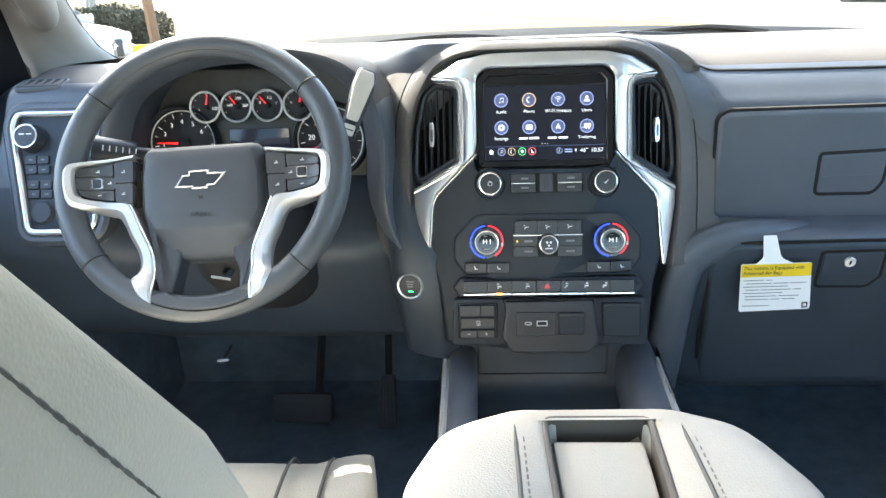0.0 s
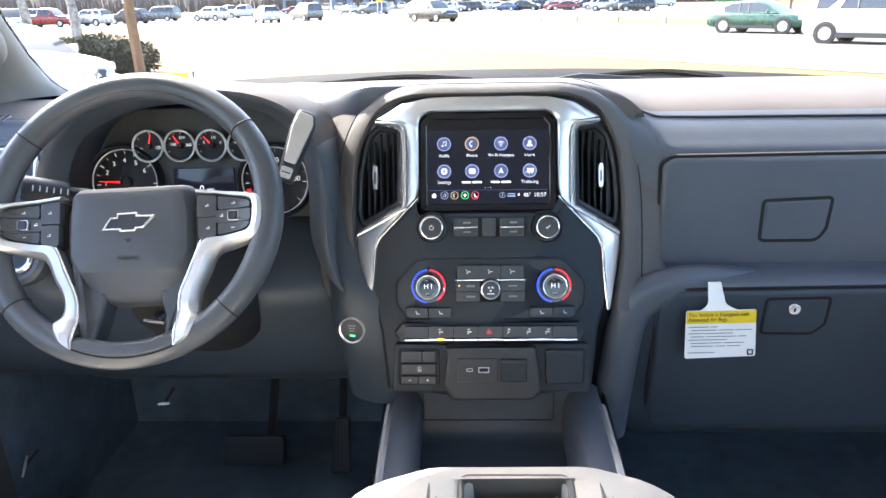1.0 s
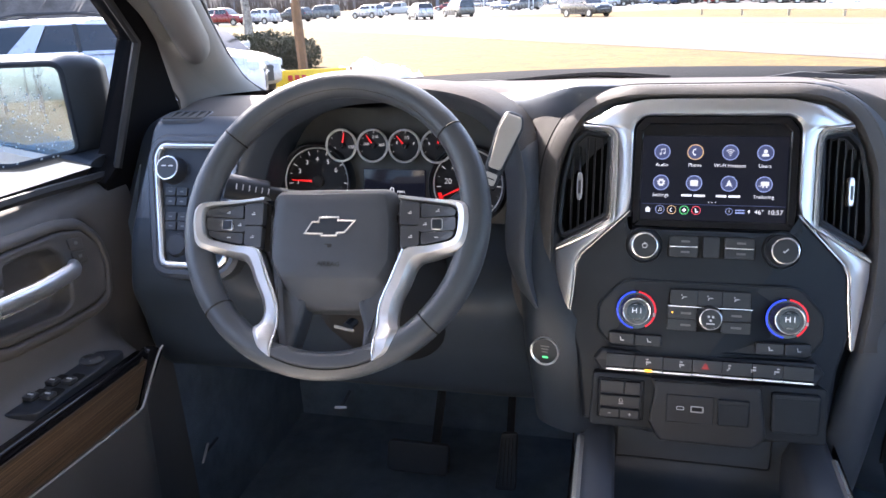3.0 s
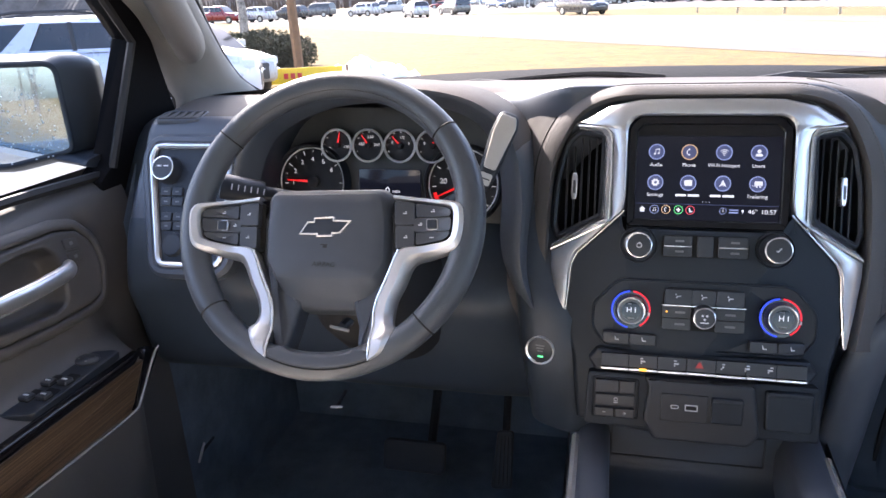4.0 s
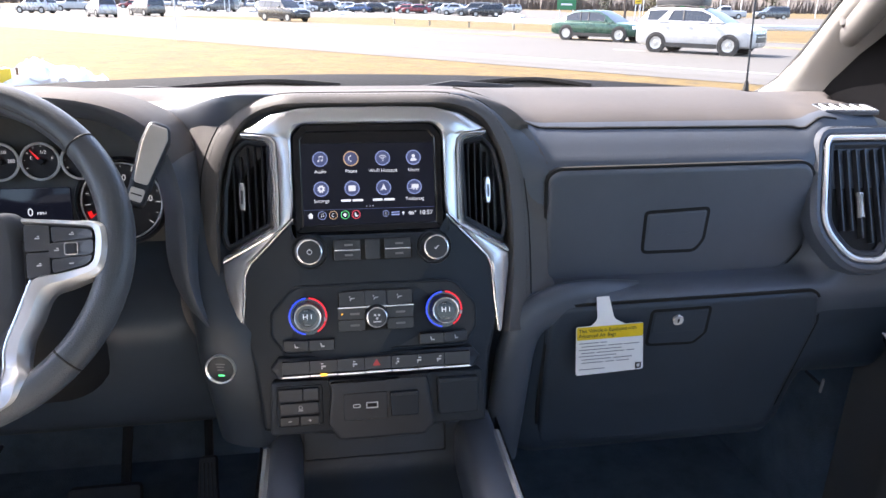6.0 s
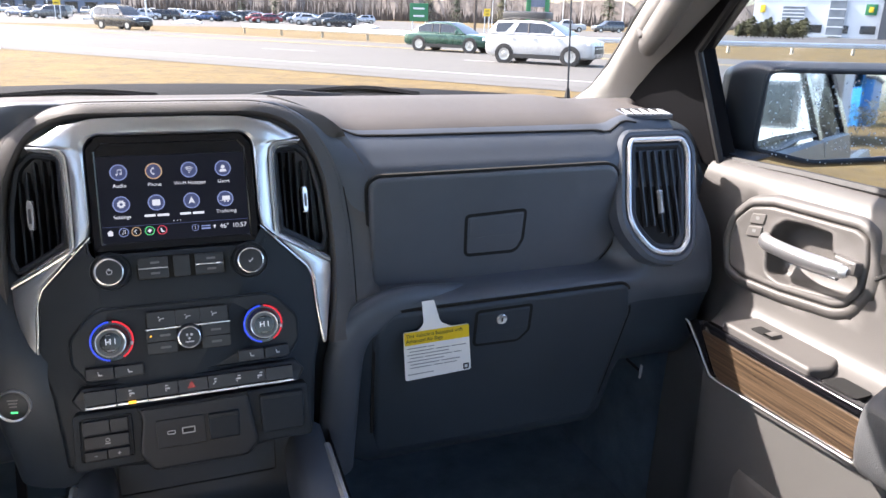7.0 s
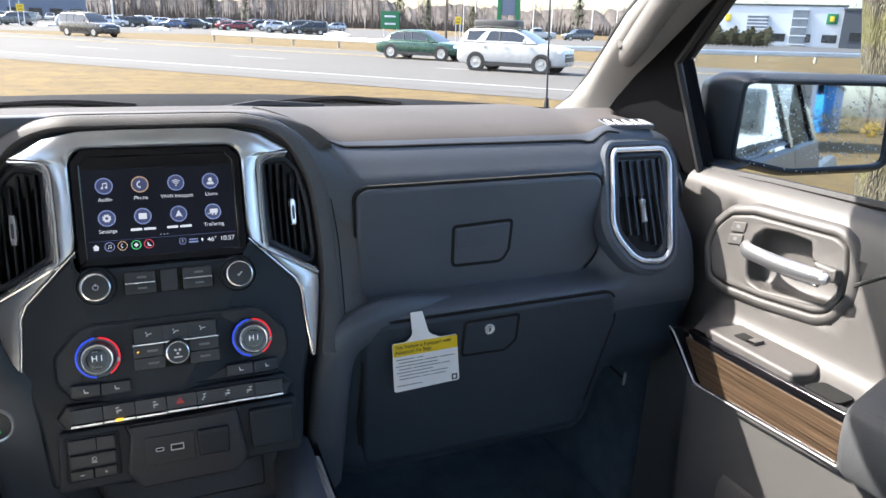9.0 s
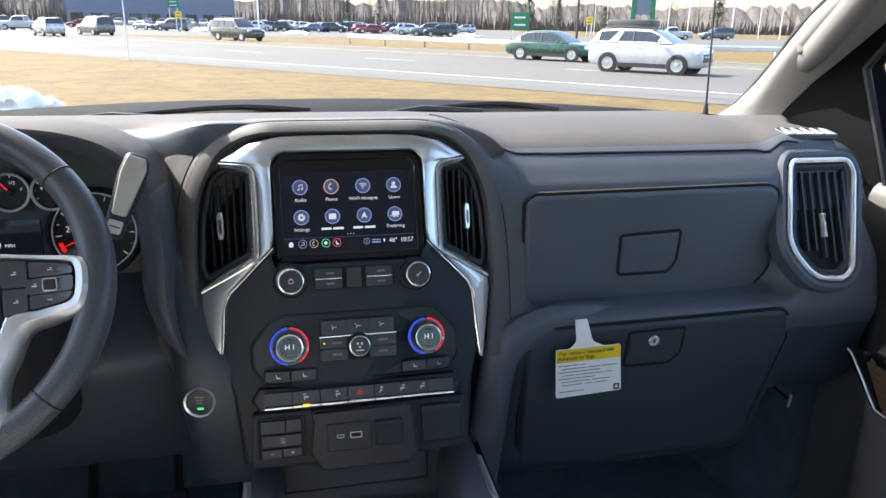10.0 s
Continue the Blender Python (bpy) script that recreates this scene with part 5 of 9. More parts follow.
for u, w in ((-0.0290, 0.0335), (0.002, 0.0290), (0.0333, 0.0335)):
    bm = bmesh.new()
    prism(bm, rect(u, 0.1372, w - 0.0004, 0.0195, 0.002), 0.0, 0.0052, S, 0.0006)
    k = part("airflow_key", bm, KEY_BLACK, stack)
    bm = bmesh.new()
    prism(bm, [(u - 0.003, 0.1352), (u - 0.0015, 0.1352), (u - 0.001, 0.1372), (u + 0.0035, 0.1378), (u + 0.0035, 0.1388), (u - 0.002, 0.1385)], 0.0062, 0.0066, S)
    prism(bm, disc(u - 0.0028, 0.1402, 0.0010, 8), 0.0062, 0.0066, S)
    part("key_mark", bm, MARK, k)
for u, v in ((-0.030, 0.1175), (-0.030, 0.1025), (0.034, 0.1175), (0.034, 0.1025)):
    bm = bmesh.new()
    prism(bm, rect(u, v, 0.0350, 0.0146, 0.002), 0.0, 0.0050, S, 0.0006)
    k = part("fan_key", bm, KEY_BLACK, stack)
    bm = bmesh.new()
    prism(bm, rect(u + (0.004 if u < 0 else 0), v, 0.0125, 0.0028, 0.001), 0.0058, 0.0062, S)
    part("key_mark", bm, DIM, k)
bm = bmesh.new()
prism(bm, disc(-0.0425, 0.1178, 0.0011, 10), 0.0058, 0.0064, S)
part("amber_lamp", bm, AMBER, stack, "small amber lamp")
bm = bmesh.new()
prism(bm, rect(0.002, 0.1262, 0.101, 0.0017), 0.0, 0.0075, S, 0.0005)
part("bright_strip", bm, CHROME, stack)
k = turn_knob(stack, S, 0.002, 0.1135, 0.0140, 0.018, CHROME, "fan_knob", 0.002)
bm = bmesh.new()
for i in range(3):
    a = 2 * math.pi * i / 3 + 0.5
    prism(bm, disc(0.002 + 0.0030 * math.cos(a), 0.1150 + 0.0030 * math.sin(a), 0.0016, 10), 0.0202, 0.0207, S)
prism(bm, rect(0.002, 0.1078, 0.010, 0.0016), 0.0202, 0.0207, S)
part("fan_symbol", bm, MARK, k)

# heated seat keys
for us in ((-0.1035, -0.0700), (0.0745, 0.1075)):
    for u in us:
        bm = bmesh.new()
        prism(bm, rect(u, 0.0795, 0.0325, 0.0140, 0.002), -0.002, 0.0055, S, 0.0015, bend=wrap)
        k = part("seat_heat_key", bm, KEY_BLACK, stack)
        bm = bmesh.new()
        prism(bm, [(u - 0.002, 0.0822), (u - 0.0008, 0.0822), (u + 0.0002, 0.0785), (u + 0.0036, 0.0785), (u + 0.0036, 0.0772), (u - 0.001, 0.0772)], 0.0055, 0.0060, S, bend=wrap)
        part("key_mark", bm, MARK, k)

# piano key bar with bright lips
bm = bmesh.new()
prism(bm, rounded([(-0.128, 0.036), (0.131, 0.036), (0.142, 0.050), (0.131, 0.064), (-0.127, 0.064), (-0.138, 0.050)], 0.003), -0.01, 0.010, S, 0.003, bend=wrap)
bar = part("switch_bar", bm, SATIN, stack)
for i in range(7):
    w = 0.246 / 7
    u = -0.1215 + w * (i + 0.5)
    bm = bmesh.new()
    prism(bm, rect(u, 0.0525, w - 0.0006, 0.0165, 0.001), 0.006, 0.0132, S, 0.0006)
    part("switch_key", bm, KEY_BLACK, bar)
    bm = bmesh.new()
    prism(bm, rect(u, 0.0418 + 0.0004 * (i % 2), w - 0.0014, 0.0028, 0.0006), 0.006, 0.0165 + 0.0006 * (i % 2), S, 0.0006)
    part("bright_lip", bm, CHROME, bar)
bm = bmesh.new()
prism(bm, rect(-0.0690, 0.0428, 0.0085, 0.0030, 0.0006), 0.0155, 0.0182, S)
part("amber_lamp", bm, AMBER, bar, "lit amber lamp")
HAZARD = glow("dull red hazard mark", (0.42, 0.02, 0.02), 0.10)
for u, sh in ((-0.0690, 0), (-0.0285, 1), (-0.0005, 2), (0.0275, 3), (0.0555, 4), (0.0820, 5)):
    bm = bmesh.new()
    if sh == 2:
        prism(bm, [(u - 0.0052, 0.0495), (u + 0.0052, 0.0495), (u, 0.0580)], 0.0135, 0.0139, S)
        part("hazard_mark", bm, HAZARD, bar)
        continue
    prism(bm, rect(u, 0.0530, 0.006 if sh != 3 else 0.0026, 0.0022, 0.0006), 0.0135, 0.0139, S)
    prism(bm, rect(u + 0.0014 * (sh - 2.5) / 2, 0.0565, 0.0036, 0.0016, 0.0004), 0.0135, 0.0139, S)
    prism(bm, disc(u - 0.002, 0.0505, 0.0010, 8), 0.0135, 0.0139, S)
    part("switch_mark", bm, MARK, bar)

# lower blocks
bm = bmesh.new()
prism(bm, rounded([(-0.140, -0.036), (0.145, -0.036), (0.143, 0.034), (-0.137, 0.034)], 0.006), -0.02, 0.004, S, 0.003)
part("lower_plate", bm, PANEL, stack)
bm = bmesh.new()
band(bm, rect(-0.1015, 0.0015, 0.0595, 0.0530, 0.004), 0.0022, 0.0, 0.0065, S, 0.001)
part("brake_module_rim", bm, SATIN, stack)
for u, v, w, h in ((-0.1120, 0.0165, 0.030, 0.0165), (-0.0865, 0.0165, 0.020, 0.0165), (-0.1015, -0.0015, 0.050, 0.0155), (-0.1145, -0.0175, 0.0245, 0.0120), (-0.0890, -0.0175, 0.0245, 0.0120)):
    bm = bmesh.new()
    prism(bm, rect(u, v, w, h, 0.002), 0.0, 0.0085, S, 0.0015)
    part("brake_key", bm, KEY_BLACK, stack)
bm = bmesh.new()
prism(bm, rect(-0.1145, -0.0175, 0.0042, 0.0009), 0.0085, 0.0089, S)
prism(bm, rect(-0.0890, -0.0175, 0.0042, 0.0009), 0.0085, 0.0089, S)
prism(bm, rect(-0.0890, -0.0175, 0.0009, 0.0042), 0.0085, 0.0089, S)
band(bm, disc(-0.1005, 0.0000, 0.0026, 14), 0.0007, 0.0085, 0.0089, S)
prism(bm, rect(-0.1005, -0.0040, 0.0060, 0.0012), 0.0085, 0.0089, S)
part("brake_marks", bm, MARK, stack)
bm = bmesh.new()
prism(bm, rounded([(-0.052, -0.046), (0.060, -0.046), (0.074, -0.030), (0.066, 0.030), (0.070, 0.035), (-0.066, 0.035), (-0.060, 0.020), (-0.066, -0.022)], [0.010, 0.010, 0.01, 0.02, 0.003, 0.003, 0.02, 0.01], 4), -0.01, 0.016, S, 0.004)
pocket = part("port_housing", bm, SATIN, stack)
bm = bmesh.new()
prism(bm, rect(-0.0170, -0.0020, 0.0570, 0.0350, 0.002), 0.01, 0.0178, S, 0.001)
part("port_plate", bm, SATIN, pocket)
bm = bmesh.new()
band(bm, rect(-0.0285, -0.0008, 0.0098, 0.0048, 0.0022), 0.0010, 0.0175, 0.0188, S)
band(bm, rect(-0.0085, -0.0008, 0.0155, 0.0080, 0.0008), 0.0013, 0.0175, 0.0188, S)
part("port_rim", bm, MARK, pocket, "bright port rims")
bm = bmesh.new()
prism(bm, rect(-0.0085, -0.0008, 0.0115, 0.0042), 0.0175, 0.0181, S)
prism(bm, rect(-0.0285, -0.0008, 0.0070, 0.0022), 0.0175, 0.0181, S)
part("port_slot", bm, GROOVE, pocket)
bm = bmesh.new()
prism(bm, rounded([(0.0160, -0.0180), (0.0520, -0.0180), (0.0530, 0.0150), (0.0150, 0.0150)], 0.003), 0.01, 0.0205, S, 0.002)
part("socket_cover", bm, PANEL, pocket)
bm = bmesh.new()
prism(bm, rounded([(0.0165, 0.0095), (0.0520, 0.0095), (0.0520, 0.0145), (0.0160, 0.0145)], 0.0015), 0.02, 0.0225, S, 0.001)
part("cover_hinge", bm, SATIN, pocket)
bm = bmesh.new()
prism(bm, rounded([(0.0800, -0.0235), (0.1345, -0.0235), (0.1355, 0.0270), (0.0790, 0.0270)], 0.005), 0.0, 0.0105, S, 0.003)
cov = part("outlet_cover", bm, PANEL, stack)
bm = bmesh.new()
prism(bm, rounded([(0.0815, 0.0205), (0.1335, 0.0205), (0.1335, 0.0255), (0.0815, 0.0255)], 0.002), 0.009, 0.0125, S, 0.001)
part("cover_hinge", bm, SATIN, cov)

# flank that carries the start button, left of the stack
bm = bmesh.new()
rows = []
for z, x0, y0, x1, y1, x2, y2 in ((1.60, -0.262, 1.250, -0.250, 1.235, -0.225, 1.230), (1.53, -0.266, 1.225, -0.252, 1.205, -0.220, 1.200), (1.48, -0.260, 1.205, -0.245, 1.180, -0.208, 1.172), (1.45, -0.248, 1.190, -0.230, 1.162, -0.195, 1.152), (1.42, -0.240, 1.175, -0.222, 1.146, -0.175, 1.136),
                                  (1.37, -0.236, 1.168, -0.218, 1.137, -0.166, 1.127), (1.31, -0.226, 1.168, -0.208, 1.134, -0.160, 1.120), (1.25, -0.218, 1.17, -0.202, 1.145, -0.160, 1.128)):
    pts = smooth_path([(x0 - 0.004, y0 + 0.05, z), (x0, y0, z), (x1, y1, z), (x2, y2, z), (x2 + 0.03, y2 + 0.015, z)], 4)
    rows.append(pts)
loft(bm, rows)
part("stack_flank", bm, LOWER, dash)
# the ledge over the lower glove box turns down beside the stack
bm = bmesh.new()
tube(bm, smooth_path([(0.40, 1.200, 1.412), (0.35, 1.190, 1.420), (0.300, 1.181, 1.424), (0.262, 1.176, 1.418), (0.230, 1.172, 1.400), (0.212, 1.170, 1.366), (0.205, 1.172, 1.31), (0.201, 1.180, 1.24), (0.199, 1.20, 1.15)], 5), 0.0295, 20, flat=0.62, up=(0, 1, 0))
part("ledge_shoulder", bm, SOFT, dash, sharp=80)

# ---------------- steering wheel ----------------
W = frame_of((-0.440, 0.994, 1.5955), (1, 0, 0), (0, 0.53, 0.848))
wheel = thing("steering_wheel", W.translation, "leather steering wheel with silver spokes and airbag hub", "steering wheel")
RIM_R, RIM_T = 0.1705, 0.0163


def rim_arc(a0, a1, k, r=RIM_T, rr=RIM_R, n=0.0):
    return [W @ Vector((rr * math.cos(math.radians(a0 + (a1 - a0) * i / k)), rr * math.sin(math.radians(a0 + (a1 - a0) * i / k)), n)) for i in range(k + 1)]


for a0, a1, k, mat, nm in ((40, 145, 36, WHEEL, "rim_top"), (145, 222, 26, WHEEL, "rim_side"), (-42, 40, 26, WHEEL, "rim_side"), (222, 318, 34, WHEEL, "rim_bottom")):
    bm = bmesh.new()
    fat = [RIM_T * (1.0 + (0.06 if nm == "rim_side" else 0.0) * math.sin(math.pi * i / k)) for i in range(k + 1)]
    tube(bm, rim_arc(a0, a1, k), fat, 18, flat=1.08, up=W.to_3x3() @ Vector((0, 0, 1)))
    part(nm, bm, mat, wheel)
for a in (40, 145, 222, 318):
    bm = bmesh.new()
    c = W @ Vector((RIM_R * math.cos(math.radians(a)), RIM_R * math.sin(math.radians(a)), 0))
    rad = (W.to_3x3() @ Vector((math.cos(math.radians(a)), math.sin(math.radians(a)), 0)))
    nn = W.to_3x3() @ Vector((0, 0, 1))
    tube(bm, [c + rad * (RIM_T + 0.0001) * math.cos(2 * math.pi * i / 24) + nn * (RIM_T * 1.08 + 0.0001) * math.sin(2 * math.pi * i / 24) for i in range(24)], 0.0010, 5, closed=True)
    part("rim_seam", bm, GROOVE, wheel)
bm = bmesh.new()
stitches(bm, rim_arc(42, 143, 60, rr=RIM_R - RIM_T * 0.74, n=RIM_T * 0.74), 0.004, 0.0025, 0.0006)
part("rim_stitching", bm, THREAD, wheel)

hub_half = [(0.0866, 0.020), (0.0875, -0.0263), (0.0845, -0.0470), (0.0620, -0.0876), (0.0530, -0.0947)]
hub_out = [(-0.074, 0.0575), (-0.0845, 0.046)] + [(-u, v) for u, v in hub_half] + [(u, v) for u, v in reversed(hub_half)] + [(0.0845, 0.046), (0.074, 0.0575)]
hub_out = rounded(hub_out, [0.012, 0.012, 0.05, 0.04, 0.02, 0.014, 0.010, 0.010, 0.014, 0.02, 0.04, 0.05, 0.012, 0.012], 5)
plate = rounded([(-0.070, 0.046), (-0.0755, 0.010), (-0.0745, -0.036), (-0.0610, -0.058), (0.0610, -0.058), (0.0745, -0.036), (0.0755, 0.010), (0.070, 0.046)], 0.006, 4)


def lie(w):
    """The wheel is turned a little to the left."""
    return Vector((0.9444 * w.x - 0.0959 * w.y - 0.0010, 0.0386 * w.x + 0.958 * w.y - 0.014, w.z))


HUB_C = (0.0, -0.018)
edge, flat_top = star(hub_out, HUB_C, 120), star(plate, HUB_C, 120)
bm = bmesh.new()
rings = []
for k, n in ((-0.02, -0.050), (0.0, -0.024), (0.03, -0.0185), (0.14, -0.0135), (0.55, -0.0075), (0.95, 0.0008), (1.05, 0.0016)):
    rings.append(put_ring(bm, [(a[0] + (b[0] - a[0]) * k, a[1] + (b[1] - a[1]) * k) for a, b in zip(edge, flat_top)], n, W, lie))
for k, n in ((0.8, 0.0030), (0.5, 0.0044), (0.2, 0.0050)):
    rings.append(put_ring(bm, [(HUB_C[0] + (b[0] - HUB_C[0]) * k, HUB_C[1] + (b[1] - HUB_C[1]) * k) for b in flat_top], n, W, lie))
for a, b in zip(rings, rings[1:]):
    skin(bm, a, b)
bm.faces.new(rings[-1])
part("airbag_cover", bm, HUB, wheel, "charcoal airbag cover", sharp=60)
# plain emblem
bow = [(-0.0300, -0.0205), (-0.0085, -0.0200), (-0.0085, -0.0225), (0.0105, -0.0215), (0.0105, -0.0180), (0.0195, -0.0175), (0.0315, -0.0020), (0.0105, -0.0022), (0.0105, 0.0015), (-0.0140, 0.0002), (-0.0140, -0.0050), (-0.0220, -0.0053)]
bm = bmesh.new()
prism(bm, bow, 0.003, 0.0068, W)
em = part("emblem", bm, SATIN, wheel, "dark emblem with a silver edge")
bm = bmesh.new()
band(bm, inset(bow, -0.0004), 0.0020, 0.003, 0.0078, W, 0.0005)
part("emblem_edge", bm, CHROME, em)
lettering("hub_lettering", "AIRBAG", 0.0080, shift(W, 0.0035, -0.0545, 0.0046), INK, wheel)
bm = bmesh.new()
prism(bm, rect(0.001, -0.0315, 0.0085, 0.0012), 0.0040, 0.0054, W)
prism(bm, rect(0.0025, -0.0335, 0.005, 0.003), 0.0040, 0.0054, W)
part("hub_mark", bm, INK, wheel)

# silver spokes with their lower arms, lying over the inner half of the rim
def over_rim(w):
    w = lie(w)
    k = min(1.0, max(0.0, (math.hypot(w.x, w.y) - 0.134) / 0.031))
    return Vector((w.x, w.y, w.z + 0.0165 * k * k * (3 - 2 * k)))


SP_OUT = [(0.088, 0.0445), (0.126, 0.0400), (0.1625, 0.0337), (0.1748, 0.0262), (0.1783, 0.0140), (0.177, -0.005), (0.1718, -0.0205), (0.1618, -0.0269), (0.1325, -0.0330), (0.1118, -0.0400), (0.0995, -0.065), (0.0900, -0.0833), (0.0865, -0.1000), (0.0880, -0.1130), (0.0935, -0.1205), (0.0915, -0.1320), (0.0830, -0.1455), (0.0640, -0.1545)]
SP_IN = [(0.0885, 0.0385), (0.1278, 0.0340), (0.1555, 0.0283), (0.1620, 0.0222), (0.1632, 0.0104), (0.1608, -0.0065), (0.1565, -0.0118), (0.1480, -0.0140), (0.1228, -0.0182), (0.0943, -0.0234), (0.0795, -0.058), (0.0690, -0.0815), (0.0650, -0.0960), (0.0645, -0.110), (0.0643, -0.120), (0.0641, -0.132), (0.0639, -0.1455), (0.0638, -0.1550)]
SWITCH = material("dark grey switch plastic", (0.045, 0.049, 0.056), 0.42, scale=30)
for s in (-1, 1):
    rows = [[] for _ in range(8)]
    for i, ((uo, vo), (ui, vi)) in enumerate(zip(SP_OUT, SP_IN)):
        arm = 0.6 if i > 7 else 1.0          # the arms carry a wider chamfer on the outside
        for j, (w, n) in enumerate(((0, -0.016), (0, -0.0065 + 0.0055 * (arm == 1.0)), (0.10, -0.0030 + 0.0045 * (arm == 1.0)), (0.36, 0.0040), (0.42, 0.0048), (0.88, 0.0046), (0.98, 0.0022), (1, -0.022))):
            rows[j].append(W @ over_rim(Vector((s * (uo + (ui - uo) * w), vo + (vi - vo) * w, n))))
    bm = bmesh.new()
    loft(bm, [smooth_path(r, 4) for r in rows])
    part("spoke_trim", bm, SPOKE, wheel, "satin silver spoke trim", sharp=32)
    # a bright lip where the arm meets the leather
    bm = bmesh.new()
    tube(bm, smooth_path([W @ over_rim(Vector((s * (u - 0.0006), v, 0.0026))) for u, v in SP_IN[9:]], 4), 0.0012, 6)
    part("spoke_lip", bm, CHROME, wheel)
    # switch pod
    pod = rounded([(s * u, v) for u, v in ((0.0850, 0.0375), (0.0850, -0.0250), (0.0960, -0.0245), (0.1228, -0.0190), (0.1480, -0.0148), (0.1570, -0.0120), (0.1612, -0.0060), (0.1636, 0.0104), (0.1622, 0.0222), (0.1555, 0.0286), (0.1278, 0.0340))], 0.003, 3)
    bm = bmesh.new()
    prism(bm, pod, -0.024, -0.008, W, bend=over_rim)
    p = part("switch_pod", bm, GROOVE, wheel)
    for pts in (rect(s * 0.1365, 0.0062, 0.0475, 0.0170, 0.005, 4),
                rounded([(s * u, v) for u, v in ((0.0895, 0.0068), (0.1150, 0.0068), (0.1150, 0.0340), (0.0895, 0.0365))], 0.003, 3),
                rounded([(s * u, v) for u, v in ((0.0905, -0.0225), (0.1140, -0.0185), (0.1140, 0.0055), (0.0905, 0.0055))], 0.003, 3),
                rounded([(s * u, v) for u, v in ((0.1165, 0.0155), (0.1605, 0.0155), (0.1600, 0.0215), (0.1545, 0.0268), (0.1165, 0.0332))], 0.003, 3),
                rounded([(s * u, v) for u, v in ((0.1155, -0.0180), (0.1480, -0.0126), (0.1560, -0.0095), (0.1590, -0.0030), (0.1155, -0.0030))], 0.003, 3)):
        bm = bmesh.new()
        prism(bm, pts, -0.009, 0.0026, W, 0.0007, bend=over_rim)
        part("switch", bm, SWITCH, p)
    bm = bmesh.new()
    prism(bm, rect(s * 0.1365, 0.0062, 0.0130, 0.0125, 0.003), 0.002, 0.0070, W, 0.0022, bend=over_rim)
    part("roller", bm, SATIN, p)
    bm = bmesh.new()
    band(bm, rect(s * 0.1365, 0.0062, 0.0142, 0.0138, 0.003), 0.0011, 0.002, 0.0062, W, 0.0003, bend=over_rim)
    part("roller_edge", bm, CHROME, p)
    bm = bmesh.new()
    for u, v in ((0.1210, 0.0062), (0.1530, 0.0062), (0.1370, 0.0225), (0.1350, -0.0090), (0.1030, -0.0090), (0.1025, 0.0205)):
        prism(bm, rect(s * u, v, 0.0050, 0.0012, 0.0005), 0.0026, 0.0030, W, bend=over_rim)
        prism(bm, rect(s * u + 0.001, v + 0.0020, 0.0022, 0.0012, 0.0005), 0.0026, 0.0030, W, bend=over_rim)
    part("switch_mark", bm, MARK, p)
    # leather-dark legs inside the silver arms
    bm = bmesh.new()
    leg = [(0.0885, 0.030), (0.0925, -0.0240), (0.0785, -0.058), (0.0682, -0.0815), (0.0644, -0.0960), (0.0636, -0.132), (0.0630, -0.1555), (0.040, -0.1545), (0.0440, -0.1400), (0.0410, -0.115), (0.0330, -0.085), (0.060, -0.05), (0.072, 0.02)]
    prism(bm, rounded([(s * u, v) for u, v in leg], 0.004, 3), -0.040, -0.0105, W, 0.005, steps=3, bend=over_rim)
    part("lower_arm", bm, HUB, wheel)
bm = bmesh.new()
a = [math.radians(247.5 + 45 * i / 16) for i in range(17)]
prism(bm, [(0.1665 * math.cos(x), 0.1665 * math.sin(x)) for x in a] + [(0.0640, -0.1440), (0.0445, -0.1405), (0.038, -0.1455), (0.025, -0.1478), (0.0, -0.1485), (-0.025, -0.1478), (-0.038, -0.1455), (-0.0445, -0.1405), (-0.0640, -0.1440)], -0.012, 0.0024, W, 0.003, steps=3, bend=over_rim)
part("lower_insert", bm, HUB, wheel, "satin grey lower insert")
bm = bmesh.new()
tube(bm, [W @ over_rim(Vector((0.1672 * math.cos(x), 0.1672 * math.sin(x), 0.0010))) for x in a], 0.0010, 5)
part("insert_seam", bm, GROOVE, wheel)

# ---------------- floor console and tray ----------------
console = thing("floor_console", (0, 0.95, FLOOR_Z), "black floor console with grey side rails and a tray", "console")
for s, x0, x1 in ((-1, -0.154, -0.104), (1, 0.116, 0.174)):
    bm = bmesh.new()
    prof = [(x0, 0.90), (x0, 1.225), (x0 + 0.008, 1.246), (x0 + 0.016, 1.251), (x1 - 0.012, 1.251), (x1 - 0.003, 1.244), (x1, 1.228), (x1, 1.17)]
    rows = []
    for y, dz in ((1.165, 0.012), (1.10, 0.004), (1.0, -0.006), (0.90, -0.022), (0.80, -0.045), (0.62, -0.06)):
        rows.append([(x, y, z + dz) for x, z in prof])
    loft(bm, rows)
    part("side_rail", bm, SOFT, console, "dark grey side rail", sharp=60)
    bm = bmesh.new()
    e = x0 if s < 0 else x1
    tube(bm, [(e - s * 0.003, y, z) for y, z in ((1.12, 1.247), (1.0, 1.236), (0.9, 1.220), (0.8, 1.197))], 0.007, 8, flat=1.1)
    part("bright_strip", bm, CHROME, console, "chrome edge strip")
bm = bmesh.new()
rows = []
for y, z in ((1.150, 1.275), (1.145, 1.20), (1.135, 1.188), (1.12, 1.182), (0.62, 1.135)):
    rows.append([(x, y, z) for x in (-0.118, -0.06, 0, 0.06, 0.128)])
loft(bm, rows)
part("tray", bm, LOWER, console)
bm = bmesh.new()
band(bm, rect(0.012, 0.95, 0.165, 0.19, 0.03, 5), 0.010, 1.150, 1.186, Matrix(), 0.004)
part("mat_lip", bm, SATIN, console)
bm = bmesh.new()
